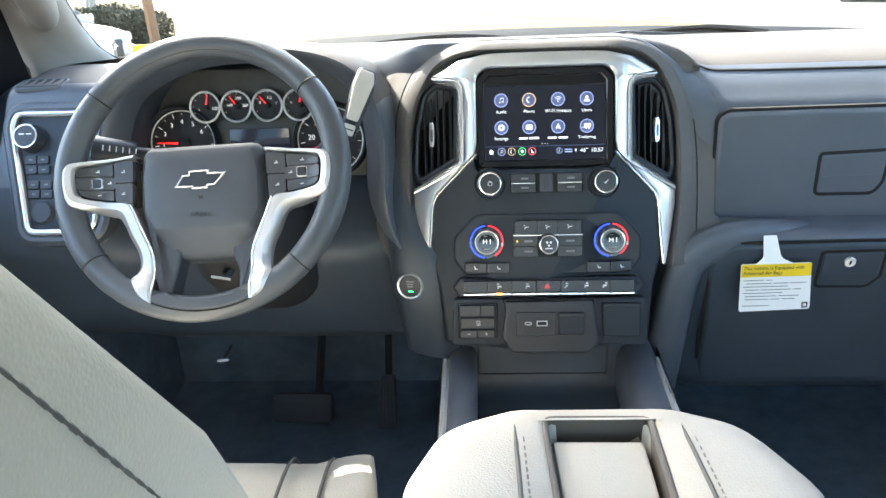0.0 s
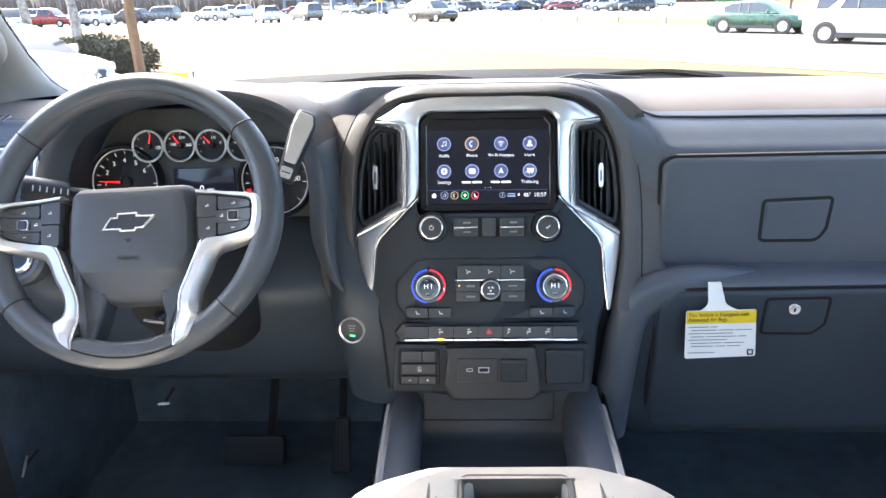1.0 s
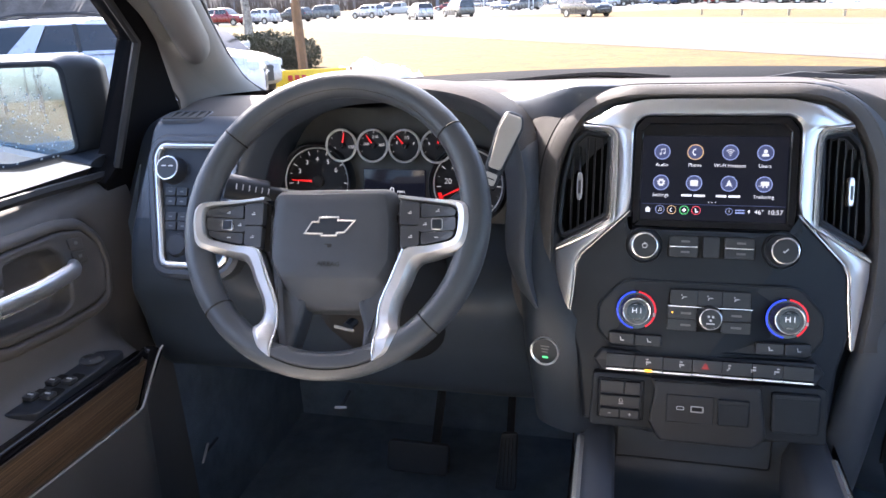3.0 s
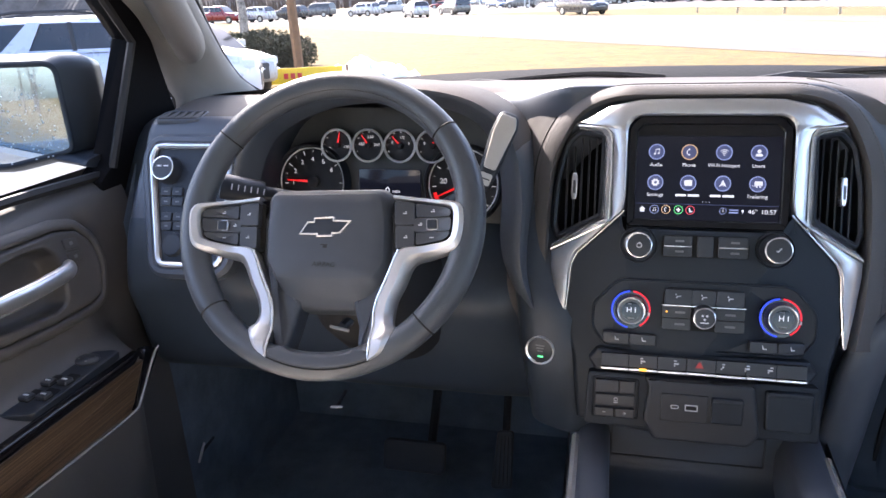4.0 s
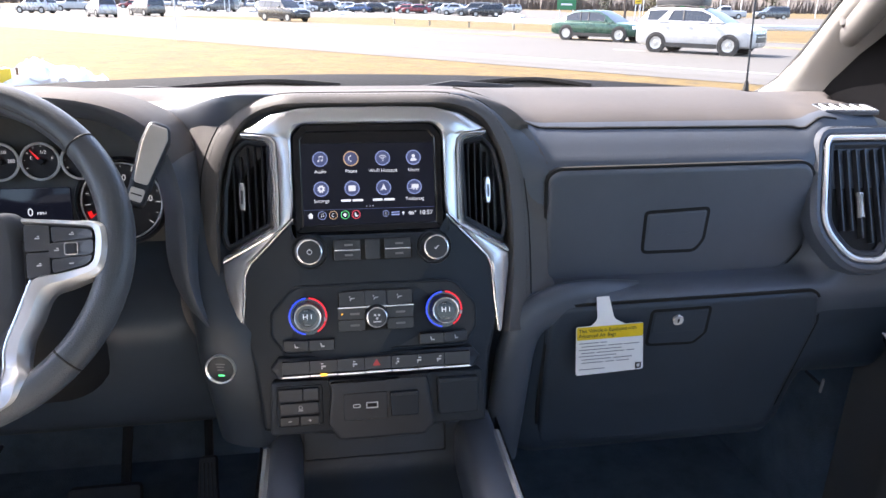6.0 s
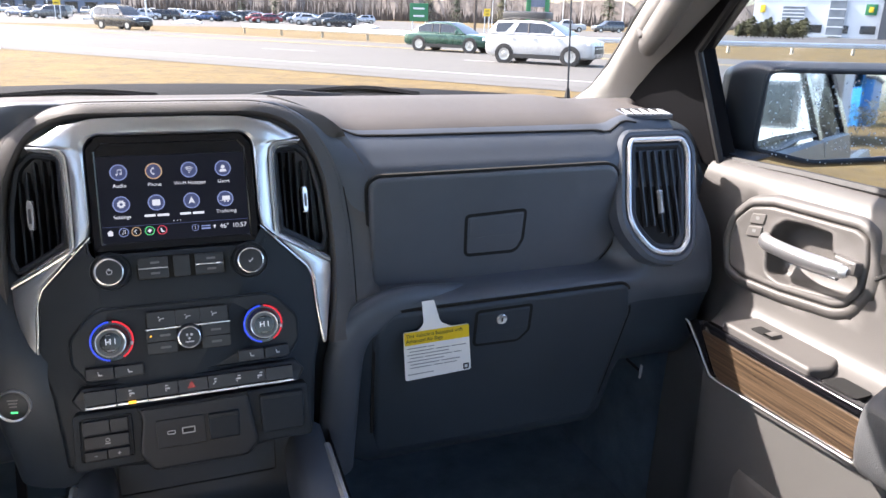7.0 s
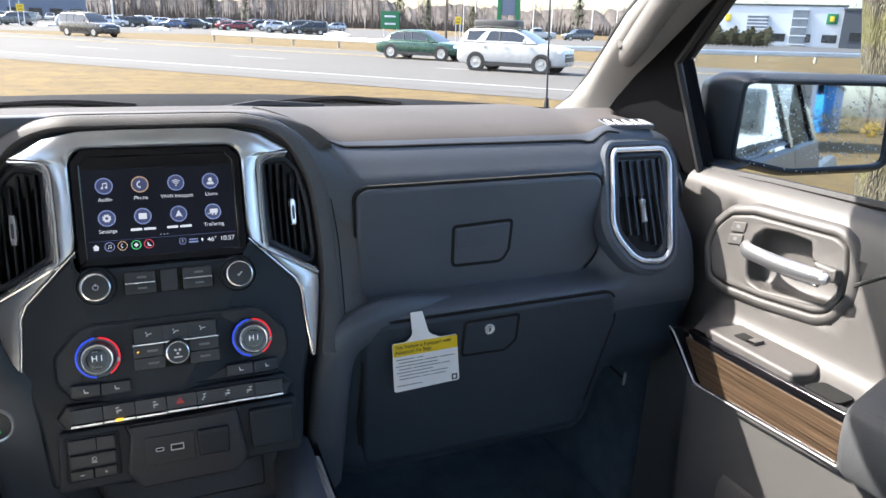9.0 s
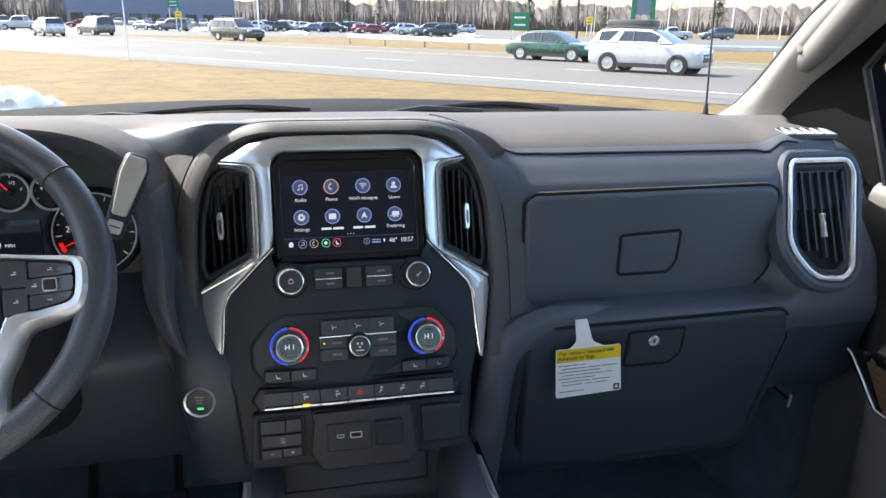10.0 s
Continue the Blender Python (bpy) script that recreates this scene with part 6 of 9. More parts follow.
band(bm, rect(0.0, 1.238, 0.205, 0.058, 0.003), 0.0016, 0, 0.003, frame_of((0, 1.147, 0), (1, 0, 0), (0, 0, 1)))
part("tray_line", bm, SATIN, console)
for s, x in ((-1, -0.162), (1, 0.182)):
    bm = bmesh.new()
    loft(bm, [[(x, 1.17, 1.25), (x, 0.62, 1.19)], [(x, 1.17, FLOOR_Z), (x, 0.62, FLOOR_Z)]])
    part("side_panel", bm, LOWER, console)

# ---------------- centre armrest ----------------
arm = thing("fold_down_console", (0.008, 0.50, 1.28), "light grey leather fold-down console with an open pocket", "console")
arm_out = rounded([(-0.158, 0.22), (-0.162, 0.50), (-0.156, 0.63), (-0.128, 0.705), (-0.066, 0.733), (0.082, 0.735), (0.144, 0.707), (0.174, 0.63), (0.180, 0.50), (0.176, 0.22)], [0.03, 0.1, 0.08, 0.06, 0.06, 0.06, 0.06, 0.08, 0.1, 0.03], 6)
pk = rounded([(-0.030, 0.36), (0.045, 0.36), (0.058, 0.708), (-0.036, 0.708)], 0.008, 4)
C0, K = (0.008, 0.54), 96
bm = bmesh.new()
rings = []
for d, z in ((0.0, 1.29), (-0.010, 1.35), (-0.009, 1.400), (-0.004, 1.418), (0.008, 1.428), (0.030, 1.432)):
    rings.append([bm.verts.new((x, y, z - 0.02 * max(0, 0.62 - y))) for x, y in star(inset(arm_out, d), C0, K)])
for d, z in ((-0.006, 1.430), (-0.003, 1.427), (0.0, 1.424), (0.001, 1.405)):
    rings.append([bm.verts.new((x, y, z - 0.02 * max(0, 0.62 - y))) for x, y in star(inset(pk, d), C0, K)])
for a, b in zip(rings, rings[1:]):
    skin(bm, a, b)
part("cushion", bm, SEAT, arm, sharp=60)
bm = bmesh.new()
band(bm, inset(pk, -0.005), 0.006, 1.40, 1.4315, Matrix(), 0.002)
part("pocket_rim", bm, POCKET, arm, "dark taupe pocket rim")
bm = bmesh.new()
prism(bm, pk, 1.395, 1.398, Matrix())
part("pocket_floor", bm, LOWER, arm)
bm = bmesh.new()
prism(bm, rounded([(-0.026, 0.37), (0.041, 0.37), (0.051, 0.690), (-0.031, 0.690)], 0.004), 1.398, 1.419, Matrix(), 0.003)
part("pocket_pad", bm, SEAT, arm)
for x0, x1 in ((-0.066, -0.060), (0.084, 0.098)):
    bm = bmesh.new()
    seam = [(x0 + (x1 - x0) * (0.73 - y) / 0.5, y, z) for y, z in ((0.734, 1.395), (0.724, 1.418), (0.705, 1.4285), (0.68, 1.4305), (0.62, 1.4305), (0.50, 1.4282), (0.30, 1.4245))]
    tube(bm, smooth_path(seam, 4), 0.0022, 5)
    part("seam", bm, SEAT_DARK, arm)
    bm = bmesh.new()
    stitches(bm, [Vector(p) + Vector((0.007, 0, 0.0006)) for p in smooth_path(seam[3:], 3)], 0.004, 0.003, 0.0008)
    part("stitching", bm, LIGHT_THREAD, arm)
bm = bmesh.new()
box(bm, 0.008, 0.45, 1.04, 0.30, 0.44, 0.50, 0.02)
part("armrest_base", bm, SEAT, arm)

# ---------------- driver's seat ----------------
seat = thing("driver_seat", (-0.47, 0.65, FLOOR_Z), "light grey leather driver seat with stitched bolsters", "seat")
LEAN = Vector((0, -0.535, 0.845))
SEAT_N = Vector((0, 0.845, 0.535))
BK = frame_of((-0.444, 0.590, 1.310), (1, 0, 0), LEAN)       # u across, v up the backrest, n = X x Y
sgn = 1 if (BK.to_3x3() @ Vector((0, 0, 1))).dot(SEAT_N) > 0 else -1
bm = bmesh.new()
rows = []
for v, hw in ((-0.10, 0.195), (0.0, 0.205), (0.10, 0.217), (0.25, 0.234), (0.40, 0.245), (0.56, 0.245), (0.64, 0.232), (0.675, 0.19), (0.685, 0.13)):
    ring = []
    for i in range(44):
        a = 2 * math.pi * i / 44
        c, s = math.cos(a), math.sin(a)
        x = hw * math.copysign(abs(c) ** 0.55, c)
        front = max(0.0, s)
        n = (0.055 * s ** 0.6 if s > 0 else -0.11 * (-s) ** 0.6)
        n += 0.035 * max(0, abs(x) / hw - 0.62) / 0.38 * (1 if s > 0 else 0) * (1 - 0.5 * (v > 0.5))
        ring.append(BK @ Vector((x, v, sgn * (n - 0.05 - (0.04 if v > 0.67 else 0)))))
    rows.append(ring)
loft(bm, rows, closed=True, caps=True)
part("backrest", bm, SEAT, seat, sharp=60)
for uo, mat, r in ((0.213, SEAT_DARK, 0.0035), (0.200, SEAT_DARK, 0.0)):
    for s in (-1, 1):
        bm = bmesh.new()
        ln = [BK @ Vector((s * uo * (1 - 0.1 * (v > 0.5)), v, sgn * (0.0135 if uo > 0.21 else 0.0120))) for v in (0.02, 0.15, 0.3, 0.45, 0.55, 0.62)]
        if r:
            tube(bm, smooth_path(ln, 4), r, 5)
        else:
            stitches(bm, smooth_path(ln, 4), 0.006, 0.004, 0.0012)
        part("backrest_seam" if r else "backrest_stitching", bm, mat, seat)
for du, n, r in ((0.955, -0.0185, 0.0030), (0.986, -0.0285, 0.0)):
    for s in (-1, 1):
        ln = [BK @ Vector((s * (hw * du + (0.0035 if r else 0.0015)), v, sgn * (n + (0.002 if r else 0)))) for v, hw in ((0.0, 0.205), (0.10, 0.217), (0.25, 0.234), (0.40, 0.245), (0.56, 0.245), (0.62, 0.236))]
        bm = bmesh.new()
        if r:
            tube(bm, smooth_path(ln, 4), r, 6)
        else:
            stitches(bm, smooth_path(ln, 4), 0.0045, 0.003, 0.0010)
            tube(bm, smooth_path(ln, 4), 0.0007, 4)
        part("side_seam" if r else "side_stitching", bm, SEAT_DARK, seat)
bm = bmesh.new()
rows = []
for y, hw, z, th in ((0.52, 0.20, 1.19, 0.14), (0.60, 0.225, 1.203, 0.15), (0.73, 0.235, 1.220, 0.16), (0.83, 0.235, 1.226, 0.16), (0.88, 0.228, 1.213, 0.15), (0.905, 0.21, 1.183, 0.10), (0.91, 0.19, 1.158, 0.05)):
    ring = []
    for i in range(40):
        a = 2 * math.pi * i / 40
        c, s = math.cos(a), math.sin(a)
        x = hw * math.copysign(abs(c) ** 0.5, c)
        zz = (0.03 * s ** 0.6 if s > 0 else -th * (-s) ** 0.6) + 0.030 * max(0, abs(x) / hw - 0.66) / 0.34 * (s > 0)
        ring.append((-0.46 + x, y, z + zz))
    rows.append(ring)
loft(bm, rows, closed=True, caps=True)
part("cushion", bm, SEAT, seat, sharp=60)
for x in (-0.285, -0.335):
    bm = bmesh.new()
    tube(bm, smooth_path([(x, 0.62, 1.240), (x, 0.73, 1.256), (x, 0.83, 1.263), (x, 0.88, 1.250), (x, 0.906, 1.213)], 4), 0.0024, 5)
    part("cushion_seam", bm, SEAT_DARK, seat)
bm = bmesh.new()
box(bm, -0.46, 0.62, 0.95, 0.40, 0.46, 0.30, 0.02)
part("seat_base", bm, LOWER, seat)

# ---------------- pedals and footwell ----------------
ped = thing("brake_pedal", (-0.50, 1.52, 0.86), "black rubber brake pedal on its arm", "pedal", group="pedals")
bm = bmesh.new()
prism(bm, rect(0, 0, 0.135, 0.066, 0.012, 4), 0, 0.018, frame_of((-0.502, 1.50, 0.908), (1, 0, 0), (0, 0.35, 0.94)), 0.004, back=True)
part("pad", bm, LOWER, ped)
bm = bmesh.new()
tube(bm, [(-0.47, 1.515, 0.92), (-0.46, 1.60, 1.10), (-0.46, 1.79, 1.30)], 0.010, 6)
part("arm", bm, SATIN, ped)
ped = thing("accelerator_pedal", (-0.31, 1.53, 0.86), "black ribbed accelerator pedal", "pedal", group="pedals")
bm = bmesh.new()
PF = frame_of((-0.312, 1.51, 0.915), (1, 0, 0.08), (0, 0.35, 0.94))
prism(bm, rounded([(-0.028, -0.06), (0.016, -0.06), (0.024, 0.06), (-0.010, 0.06)], 0.008), 0, 0.014, PF, 0.004, back=True)
part("pad", bm, LOWER, ped)
bm = bmesh.new()
for i in range(5):
    tube(bm, [PF @ Vector((-0.020 + 0.009 * i, -0.05, 0.0145)), PF @ Vector((-0.008 + 0.007 * i, 0.05, 0.0145))], 0.0016, 5)
part("ribs", bm, SATIN, ped)
bm = bmesh.new()
tube(bm, [(-0.31, 1.53, 0.95), (-0.31, 1.62, 1.15), (-0.31, 1.79, 1.28)], 0.009, 6)
part("arm", bm, SATIN, ped)
# small bright release handles near the footwells
for x, y, z, d in ((-0.548, 1.213, 1.198, (0.010, 0, 0.001)), (-0.86, 1.27, 1.03, (0.006, 0.004, 0.02)), (0.80, 1.25, 1.20, (0.004, 0.006, -0.016))):
    t = thing("release_handle", (x, y, z), "small pale release pull under the dash", "release pull", group="release pulls")
    bm = bmesh.new()
    tube(bm, [Vector((x, y, z)) - Vector(d), Vector((x, y, z)), Vector((x, y, z)) + Vector(d)], [0.0028, 0.0035, 0.0028], 8, flat=0.7)
    part("grip", bm, MARK, t)
    bm = bmesh.new()
    tube(bm, [(x, y + 0.004, z), (x, y + 0.045, z + 0.004)], 0.003, 6)
    part("stem", bm, LOWER, t)
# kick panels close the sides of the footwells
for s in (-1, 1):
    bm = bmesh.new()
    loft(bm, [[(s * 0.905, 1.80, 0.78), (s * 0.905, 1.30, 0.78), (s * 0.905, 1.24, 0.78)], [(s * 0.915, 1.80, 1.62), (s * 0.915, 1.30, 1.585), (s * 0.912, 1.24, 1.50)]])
    # the lifted carpet colour also brightens this deep shade
    single("trim_kick_panel", bm, CARPET, "black footwell side trim, lifted to blue-grey", "trim", kind="structure")


# ---------------- doors ----------------
def door(s):
    """One front door from inside: s = 1 passenger, -1 driver."""
    t = thing("door_front", (s * 0.93, 0.6, 0.75), "warm grey door trim with wood inlay and silver handle" if s > 0 else "dark grey door trim with window switches and silver handle", "car door", group="front doors", kind="structure")
    D = frame_of((s * 0.8855, 1.0, 1.5), (s * 0.03, -s, 0), (s * 0.18, 0, 1))     # u runs rearwards on the right door
    k = 1 if s > 0 else -1

    def uv(pts):
        return [(k * -(y - 1.0), z - 1.5) for y, z in pts]

    front = [(0.965, 1.594), (0.945, 1.604), (0.925, 1.598), (0.908, 1.575), (0.898, 1.50), (0.894, 1.44), (0.892, 1.415), (0.890, 1.395), (0.888, 1.38), (0.888, 1.36), (0.886, 1.32), (0.884, 1.295), (0.878, 1.15), (0.872, 0.80)]
    mid = [(0.965, 1.594), (0.945, 1.606), (0.924, 1.600), (0.905, 1.578), (0.889, 1.52), (0.880, 1.455), (0.872, 1.415), (0.862, 1.388), (0.835, 1.372), (0.800, 1.362), (0.796, 1.345), (0.800, 1.288), (0.806, 1.272), (0.826, 0.80)]
    rear = [(0.965, 1.604), (0.945, 1.618), (0.924, 1.612), (0.905, 1.588), (0.885, 1.52), (0.872, 1.455), (0.862, 1.42), (0.852, 1.398), (0.83, 1.385), (0.805, 1.375), (0.800, 1.355), (0.804, 1.296), (0.808, 1.278), (0.826, 0.80)]
    keys = [(-1.275, front), (-1.16, front), (-1.09, mid), (-0.75, mid), (-0.40, rear), (0.2, rear)]
    bm = bmesh.new()
    rows = []
    for i in range(61):
        y = 1.275 - 1.30 * i / 60
        prof = smooth_path([(s * x, y, z) for x, z in lerp_keys(keys, -y)], 3)
        rows.append([bm.verts.new(p) for p in prof])
    for a, b in zip(rows, rows[1:]):
        for i in range(len(a) - 1):
            f = bm.faces.new((a[i], a[i + 1], b[i + 1], b[i]))
            f.material_index = 1 if i >= 33 else 0
    oval = rounded(uv([(1.158, 1.487), (1.155, 1.523), (1.130, 1.551), (1.089, 1.561), (1.020, 1.563), (0.938, 1.565), (0.917, 1.556), (0.906, 1.524), (0.901, 1.487), (0.917, 1.455), (0.937, 1.446), (1.032, 1.437), (1.107, 1.435), (1.138, 1.441)]), [0.03, 0.02, 0.02, 0.03, 0.05, 0.016, 0.014, 0.03, 0.02, 0.02, 0.03, 0.1, 0.03, 0.015], 4)
    cup = rounded(uv([(1.0795, 1.499), (1.0747, 1.529), (1.058, 1.545), (1.016, 1.5494), (0.974, 1.5474), (0.964, 1.520), (0.929, 1.518), (0.9147, 1.513), (0.9106, 1.480), (0.921, 1.466), (0.972, 1.458), (1.037, 1.450), (1.066, 1.456)]), [0.02, 0.012, 0.014, 0.03, 0.008, 0.006, 0.01, 0.008, 0.012, 0.012, 0.05, 0.03, 0.02], 4)
    mid_uv = uv([(1.0, 1.495)])[0]
    # the panel is let in behind the bezel
    inside = D.inverted()
    for row in rows:
        for w in row:
            q = inside @ w.co
            hit = False
            for (ua, va), (ub, vb) in zip(oval, oval[1:] + oval[:1]):
                if (va > q.y) != (vb > q.y) and q.x < ua + (ub - ua) * (q.y - va) / (vb - va):
                    hit = not hit
            if hit:
                w.co.x += s * 0.045
    part("trim_panel", bm, [DOOR, DOOR_LOW], t, sharp=60)

    def ringed(name, shapes, parent, mat, close=False):
        bm = bmesh.new()
        made = [put_ring(bm, star(inset(p, d), mid_uv, 112), n, D) for p, d, n in shapes]
        for ra, rb in zip(made, made[1:]):
            skin(bm, ra, rb)
        if close:
            bm.faces.new(made[-1])
        return part(name, bm, mat, parent, sharp=50)

    # soft surround, bezel and the handle's cup
    ringed("handle_surround", ((oval, -0.020, -0.012), (oval, -0.017, -0.001), (oval, -0.012, 0.0045), (oval, -0.006, 0.0065), (oval, -0.002, 0.0055), (oval, 0.0, 0.002), (oval, 0.0008, -0.006)), t, DOOR)
    bez = ringed("handle_bezel", ((oval, 0.0012, -0.006), (oval, 0.0014, 0.003), (oval, 0.004, 0.0062), (oval, 0.007, 0.0068), (oval, 0.011, 0.0055), (cup, -0.006, 0.0055), (cup, -0.003, 0.0062), (cup, -0.0004, 0.0048), (cup, 0.001, 0.001)), t, DOOR)
    ringed("handle_cup", ((cup, 0.0006, 0.002), (cup, 0.002, -0.012), (cup, 0.005, -0.024), (cup, 0.010, -0.029)), bez, DOOR, True)
    bm = bmesh.new()
    h = [(1.076, 1.512, 0.870), (1.058, 1.511, 0.857), (1.0, 1.511, 0.850), (0.955, 1.512, 0.849), (0.917, 1.513, 0.852)]
    tube(bm, smooth_path([(s * x, y, z) for y, z, x in h], 5), [0.0088 + 0.0003 * min(i, 20 - i, 5) for i in range(21)], 16, flat=1.2)
    hd = part("handle", bm, SILVER, t, "satin silver pull handle")
    bm = bmesh.new()
    tube(bm, [(s * 0.852, 0.9175, 1.513), (s * 0.853, 0.912, 1.513), (s * 0.854, 0.909, 1.513)], [0.0092, 0.0088, 0.0062], 16)
    part("handle_end", bm, CHROME, hd)
    bm = bmesh.new()
    tube(bm, [(s * 0.857, 1.02, 1.4975), (s * 0.856, 0.96, 1.4985), (s * 0.856, 0.925, 1.4995)], [0.004, 0.005, 0.004], 8)
    part("handle_lip", bm, CHROME, hd)
    bm = bmesh.new()
    prism(bm, rounded(uv([(0.952, 1.524), (0.912, 1.522), (0.910, 1.502), (0.948, 1.500)]), 0.005, 4), -0.028, 0.022, D, 0.005)
    part("handle_mount", bm, DOOR, bez)
    for dz in (0.010, -0.011):
        bm = bmesh.new()
        prism(bm, rounded(uv([(1.122, 1.522 + dz - 0.009), (1.122, 1.522 + dz + 0.008), (1.094, 1.527 + dz + 0.008), (1.094, 1.527 + dz - 0.009)]), 0.003), 0.0, 0.0082, D, 0.0015)
        kk = part("lock_switch", bm, DOOR, bez)
        bm = bmesh.new()
        prism(bm, rect(*uv([(1.108, 1.525 + dz)])[0], 0.007, 0.005, 0.001), 0.0082, 0.0086, D)
        part("switch_mark", bm, DIM, kk)
    # wood inlay on the ledge's side
    WD = frame_of((s * 0.797, 1.0, 1.33), (0, -s, 0), (s * 0.05, 0, 1))

    def wv(pts):
        return [(k * -(y - 1.0), z - 1.33) for y, z in pts]

    inlay = rounded(wv([(1.104, 1.353), (0.800, 1.357), (0.798, 1.300), (0.96, 1.293), (1.052, 1.288)]), [0.004, 0.004, 0.004, 0.2, 0.03], 5)
    bm = bmesh.new()
    prism(bm, inlay, -0.01, 0.0035, WD, 0.002)
    part("wood_inlay", bm, WOOD, t, "open-pore brown wood inlay")
    bm = bmesh.new()
    prism(bm, rounded(wv([(1.142, 1.348), (1.125, 1.362), (1.110, 1.364), (1.058, 1.287), (1.066, 1.281)]), 0.006, 4), -0.012, 0.004, WD, 0.002)
    part("inlay_tip", bm, GLOSS, t)
    bm = bmesh.new()
    low = [(1.140, 1.356), (1.128, 1.350), (1.104, 1.328), (1.072, 1.296), (1.052, 1.287), (0.96, 1.290), (0.88, 1.294), (0.796, 1.298)]
    tube(bm, smooth_path([WD @ Vector((*p, 0.005)) for p in wv(low)], 4), 0.0017, 6)
    part("bright_line", bm, CHROME, t, "chrome line under the wood")
    bm = bmesh.new()
    prism(bm, rounded(wv([(1.102, 1.368), (0.800, 1.3735), (0.800, 1.3580), (1.080, 1.3540)]), 0.002), -0.01, 0.0060, WD, 0.004, steps=3)
    part("ledge_edge", bm, GLOSS, t)
    bm = bmesh.new()
    tube(bm, [WD @ Vector((*p, 0.004)) for p in wv([(0.797, 1.370), (0.795, 1.298)])], 0.0016, 6)
    part("bright_end", bm, CHROME, t)
    # switch pad on the ledge
    Z = frame_of((s * 0.835, 1.0, 1.3735), (0, -s, 0), (s, 0, 0.05))
    if (Z.to_3x3() @ Vector((0, 0, 1))).z < 0:
        Z = frame_of((s * 0.835, 1.0, 1.3735), (0, s, 0), (s, 0, 0.05))
    f = 1 if abs((Z.to_3x3() @ Vector((1, 0, 0))).y + 1) < 0.5 else -1
    if s > 0:
        bm = bmesh.new()
        prism(bm, rounded([(f * -0.070, -0.034), (f * 0.105, -0.034), (f * 0.118, -0.004), (f * 0.098, 0.036), (f * -0.055, 0.036)], [0.010, 0.008, 0.02, 0.03, 0.02], 5), -0.02, 0.0110, Z, 0.006, steps=3)
        pad = part("switch_pad", bm, DOOR, t)
        bm = bmesh.new()
        prism(bm, rect(f * -0.004, -0.004, 0.044, 0.022, 0.004), 0.004, 0.0116, Z)
        part("switch_recess", bm, GROOVE, pad)
        bm = bmesh.new()
        loft(bm, [[Z @ Vector((f * a, -0.004 + b, n)) for a, n in ((0.018, 0.0118), (0.016, 0.0160), (0.002, 0.0155), (-0.006, 0.0100))] for b in (-0.0095, 0.0095)])
        part("window_switch", bm, DOOR, pad)
        # a flat near-black sheet paints the shade of the cup
        bm = bmesh.new()
        prism(bm, rounded([(f * 0.122, -0.030), (f * 0.178, -0.030), (f * 0.178, 0.004), (f * 0.128, 0.004)], 0.008, 4), -0.02, 0.0020, Z)
        part("pull_cup", bm, GROOVE, t, "flat dark sheet for the shaded pull cup behind the switch")
    else:
        bm = bmesh.new()
        prism(bm, rounded([(f * -0.085, -0.022), (f * 0.10, -0.024), (f * 0.12, 0.024), (f * -0.06, 0.032)], 0.012, 4), -0.01, 0.005, Z, 0.003)
        pad = part("switch_pad", bm, SATIN, t)
        for uu, vv in ((0.020, -0.008), (0.028, 0.012), (0.060, -0.008), (0.068, 0.012)):
            bm = bmesh.new()
            prism(bm, rect(f * (uu - 0.004), vv, 0.030, 0.018, 0.003), 0.003, 0.0062, Z)
            part("switch_recess", bm, GROOVE, pad)
            bm = bmesh.new()
            prism(bm, rect(f * (uu + 0.003), vv, 0.016, 0.016, 0.003), 0.003, 0.011, Z, 0.002)
            w = part("window_switch", bm, KEY_BLACK, pad)
            bm = bmesh.new()
            prism(bm, rect(f * (uu + 0.003), vv, 0.003, 0.008, 0.001), 0.011, 0.0115, Z)
            part("switch_mark", bm, MARK, w)
        bm = bmesh.new()
        lathe(bm, [(0.017, 0.003), (0.017, 0.008), (0.014, 0.010)], Z, 24, f * -0.038, 0.004)
        w = part("mirror_control", bm, KEY_BLACK, pad)
        bm = bmesh.new()
        for i in range(4):
            a = math.pi / 2 * i + 0.5
            prism(bm, disc(f * -0.038 + 0.011 * math.cos(a), 0.004 + 0.011 * math.sin(a), 0.0016, 8), 0.0095, 0.0106, Z)
        part("control_mark", bm, DIM, w)
    # padded armrest behind the inlay
    bm = bmesh.new()
    rows = []
    prof = [(0.800, 1.292), (0.778, 1.305), (0.770, 1.345), (0.772, 1.380), (0.782, 1.396), (0.812, 1.416), (0.850, 1.436), (0.884, 1.446), (0.900, 1.40), (0.900, 1.30)]
    ring = smooth_path([(x, z, 0) for x, z in prof], 4, closed=True)
    for y, q in ((0.7935, 0.72), (0.7925, 0.86), (0.788, 0.95), (0.778, 1.0), (0.70, 1.0), (0.5, 1.0), (0.2, 1.0)):
        rows.append([(s * (0.838 + (p.x - 0.838) * q), y, 1.362 + (p.y - 1.362) * q) for p in ring])
    loft(bm, rows, closed=True, caps=True)
    part("armrest_pad", bm, ARMPAD, t, "dark padded stitched armrest", sharp=60)
    bm = bmesh.new()
    stitches(bm, smooth_path([(s * 0.7835, y, z) for y, z in ((0.782, 1.3935), (0.74, 1.3985), (0.6, 1.3985), (0.3, 1.3985))], 5), r=0.0008)
    part("armrest_stitching", bm, THREAD, t)
    bm = bmesh.new()
    ln = []
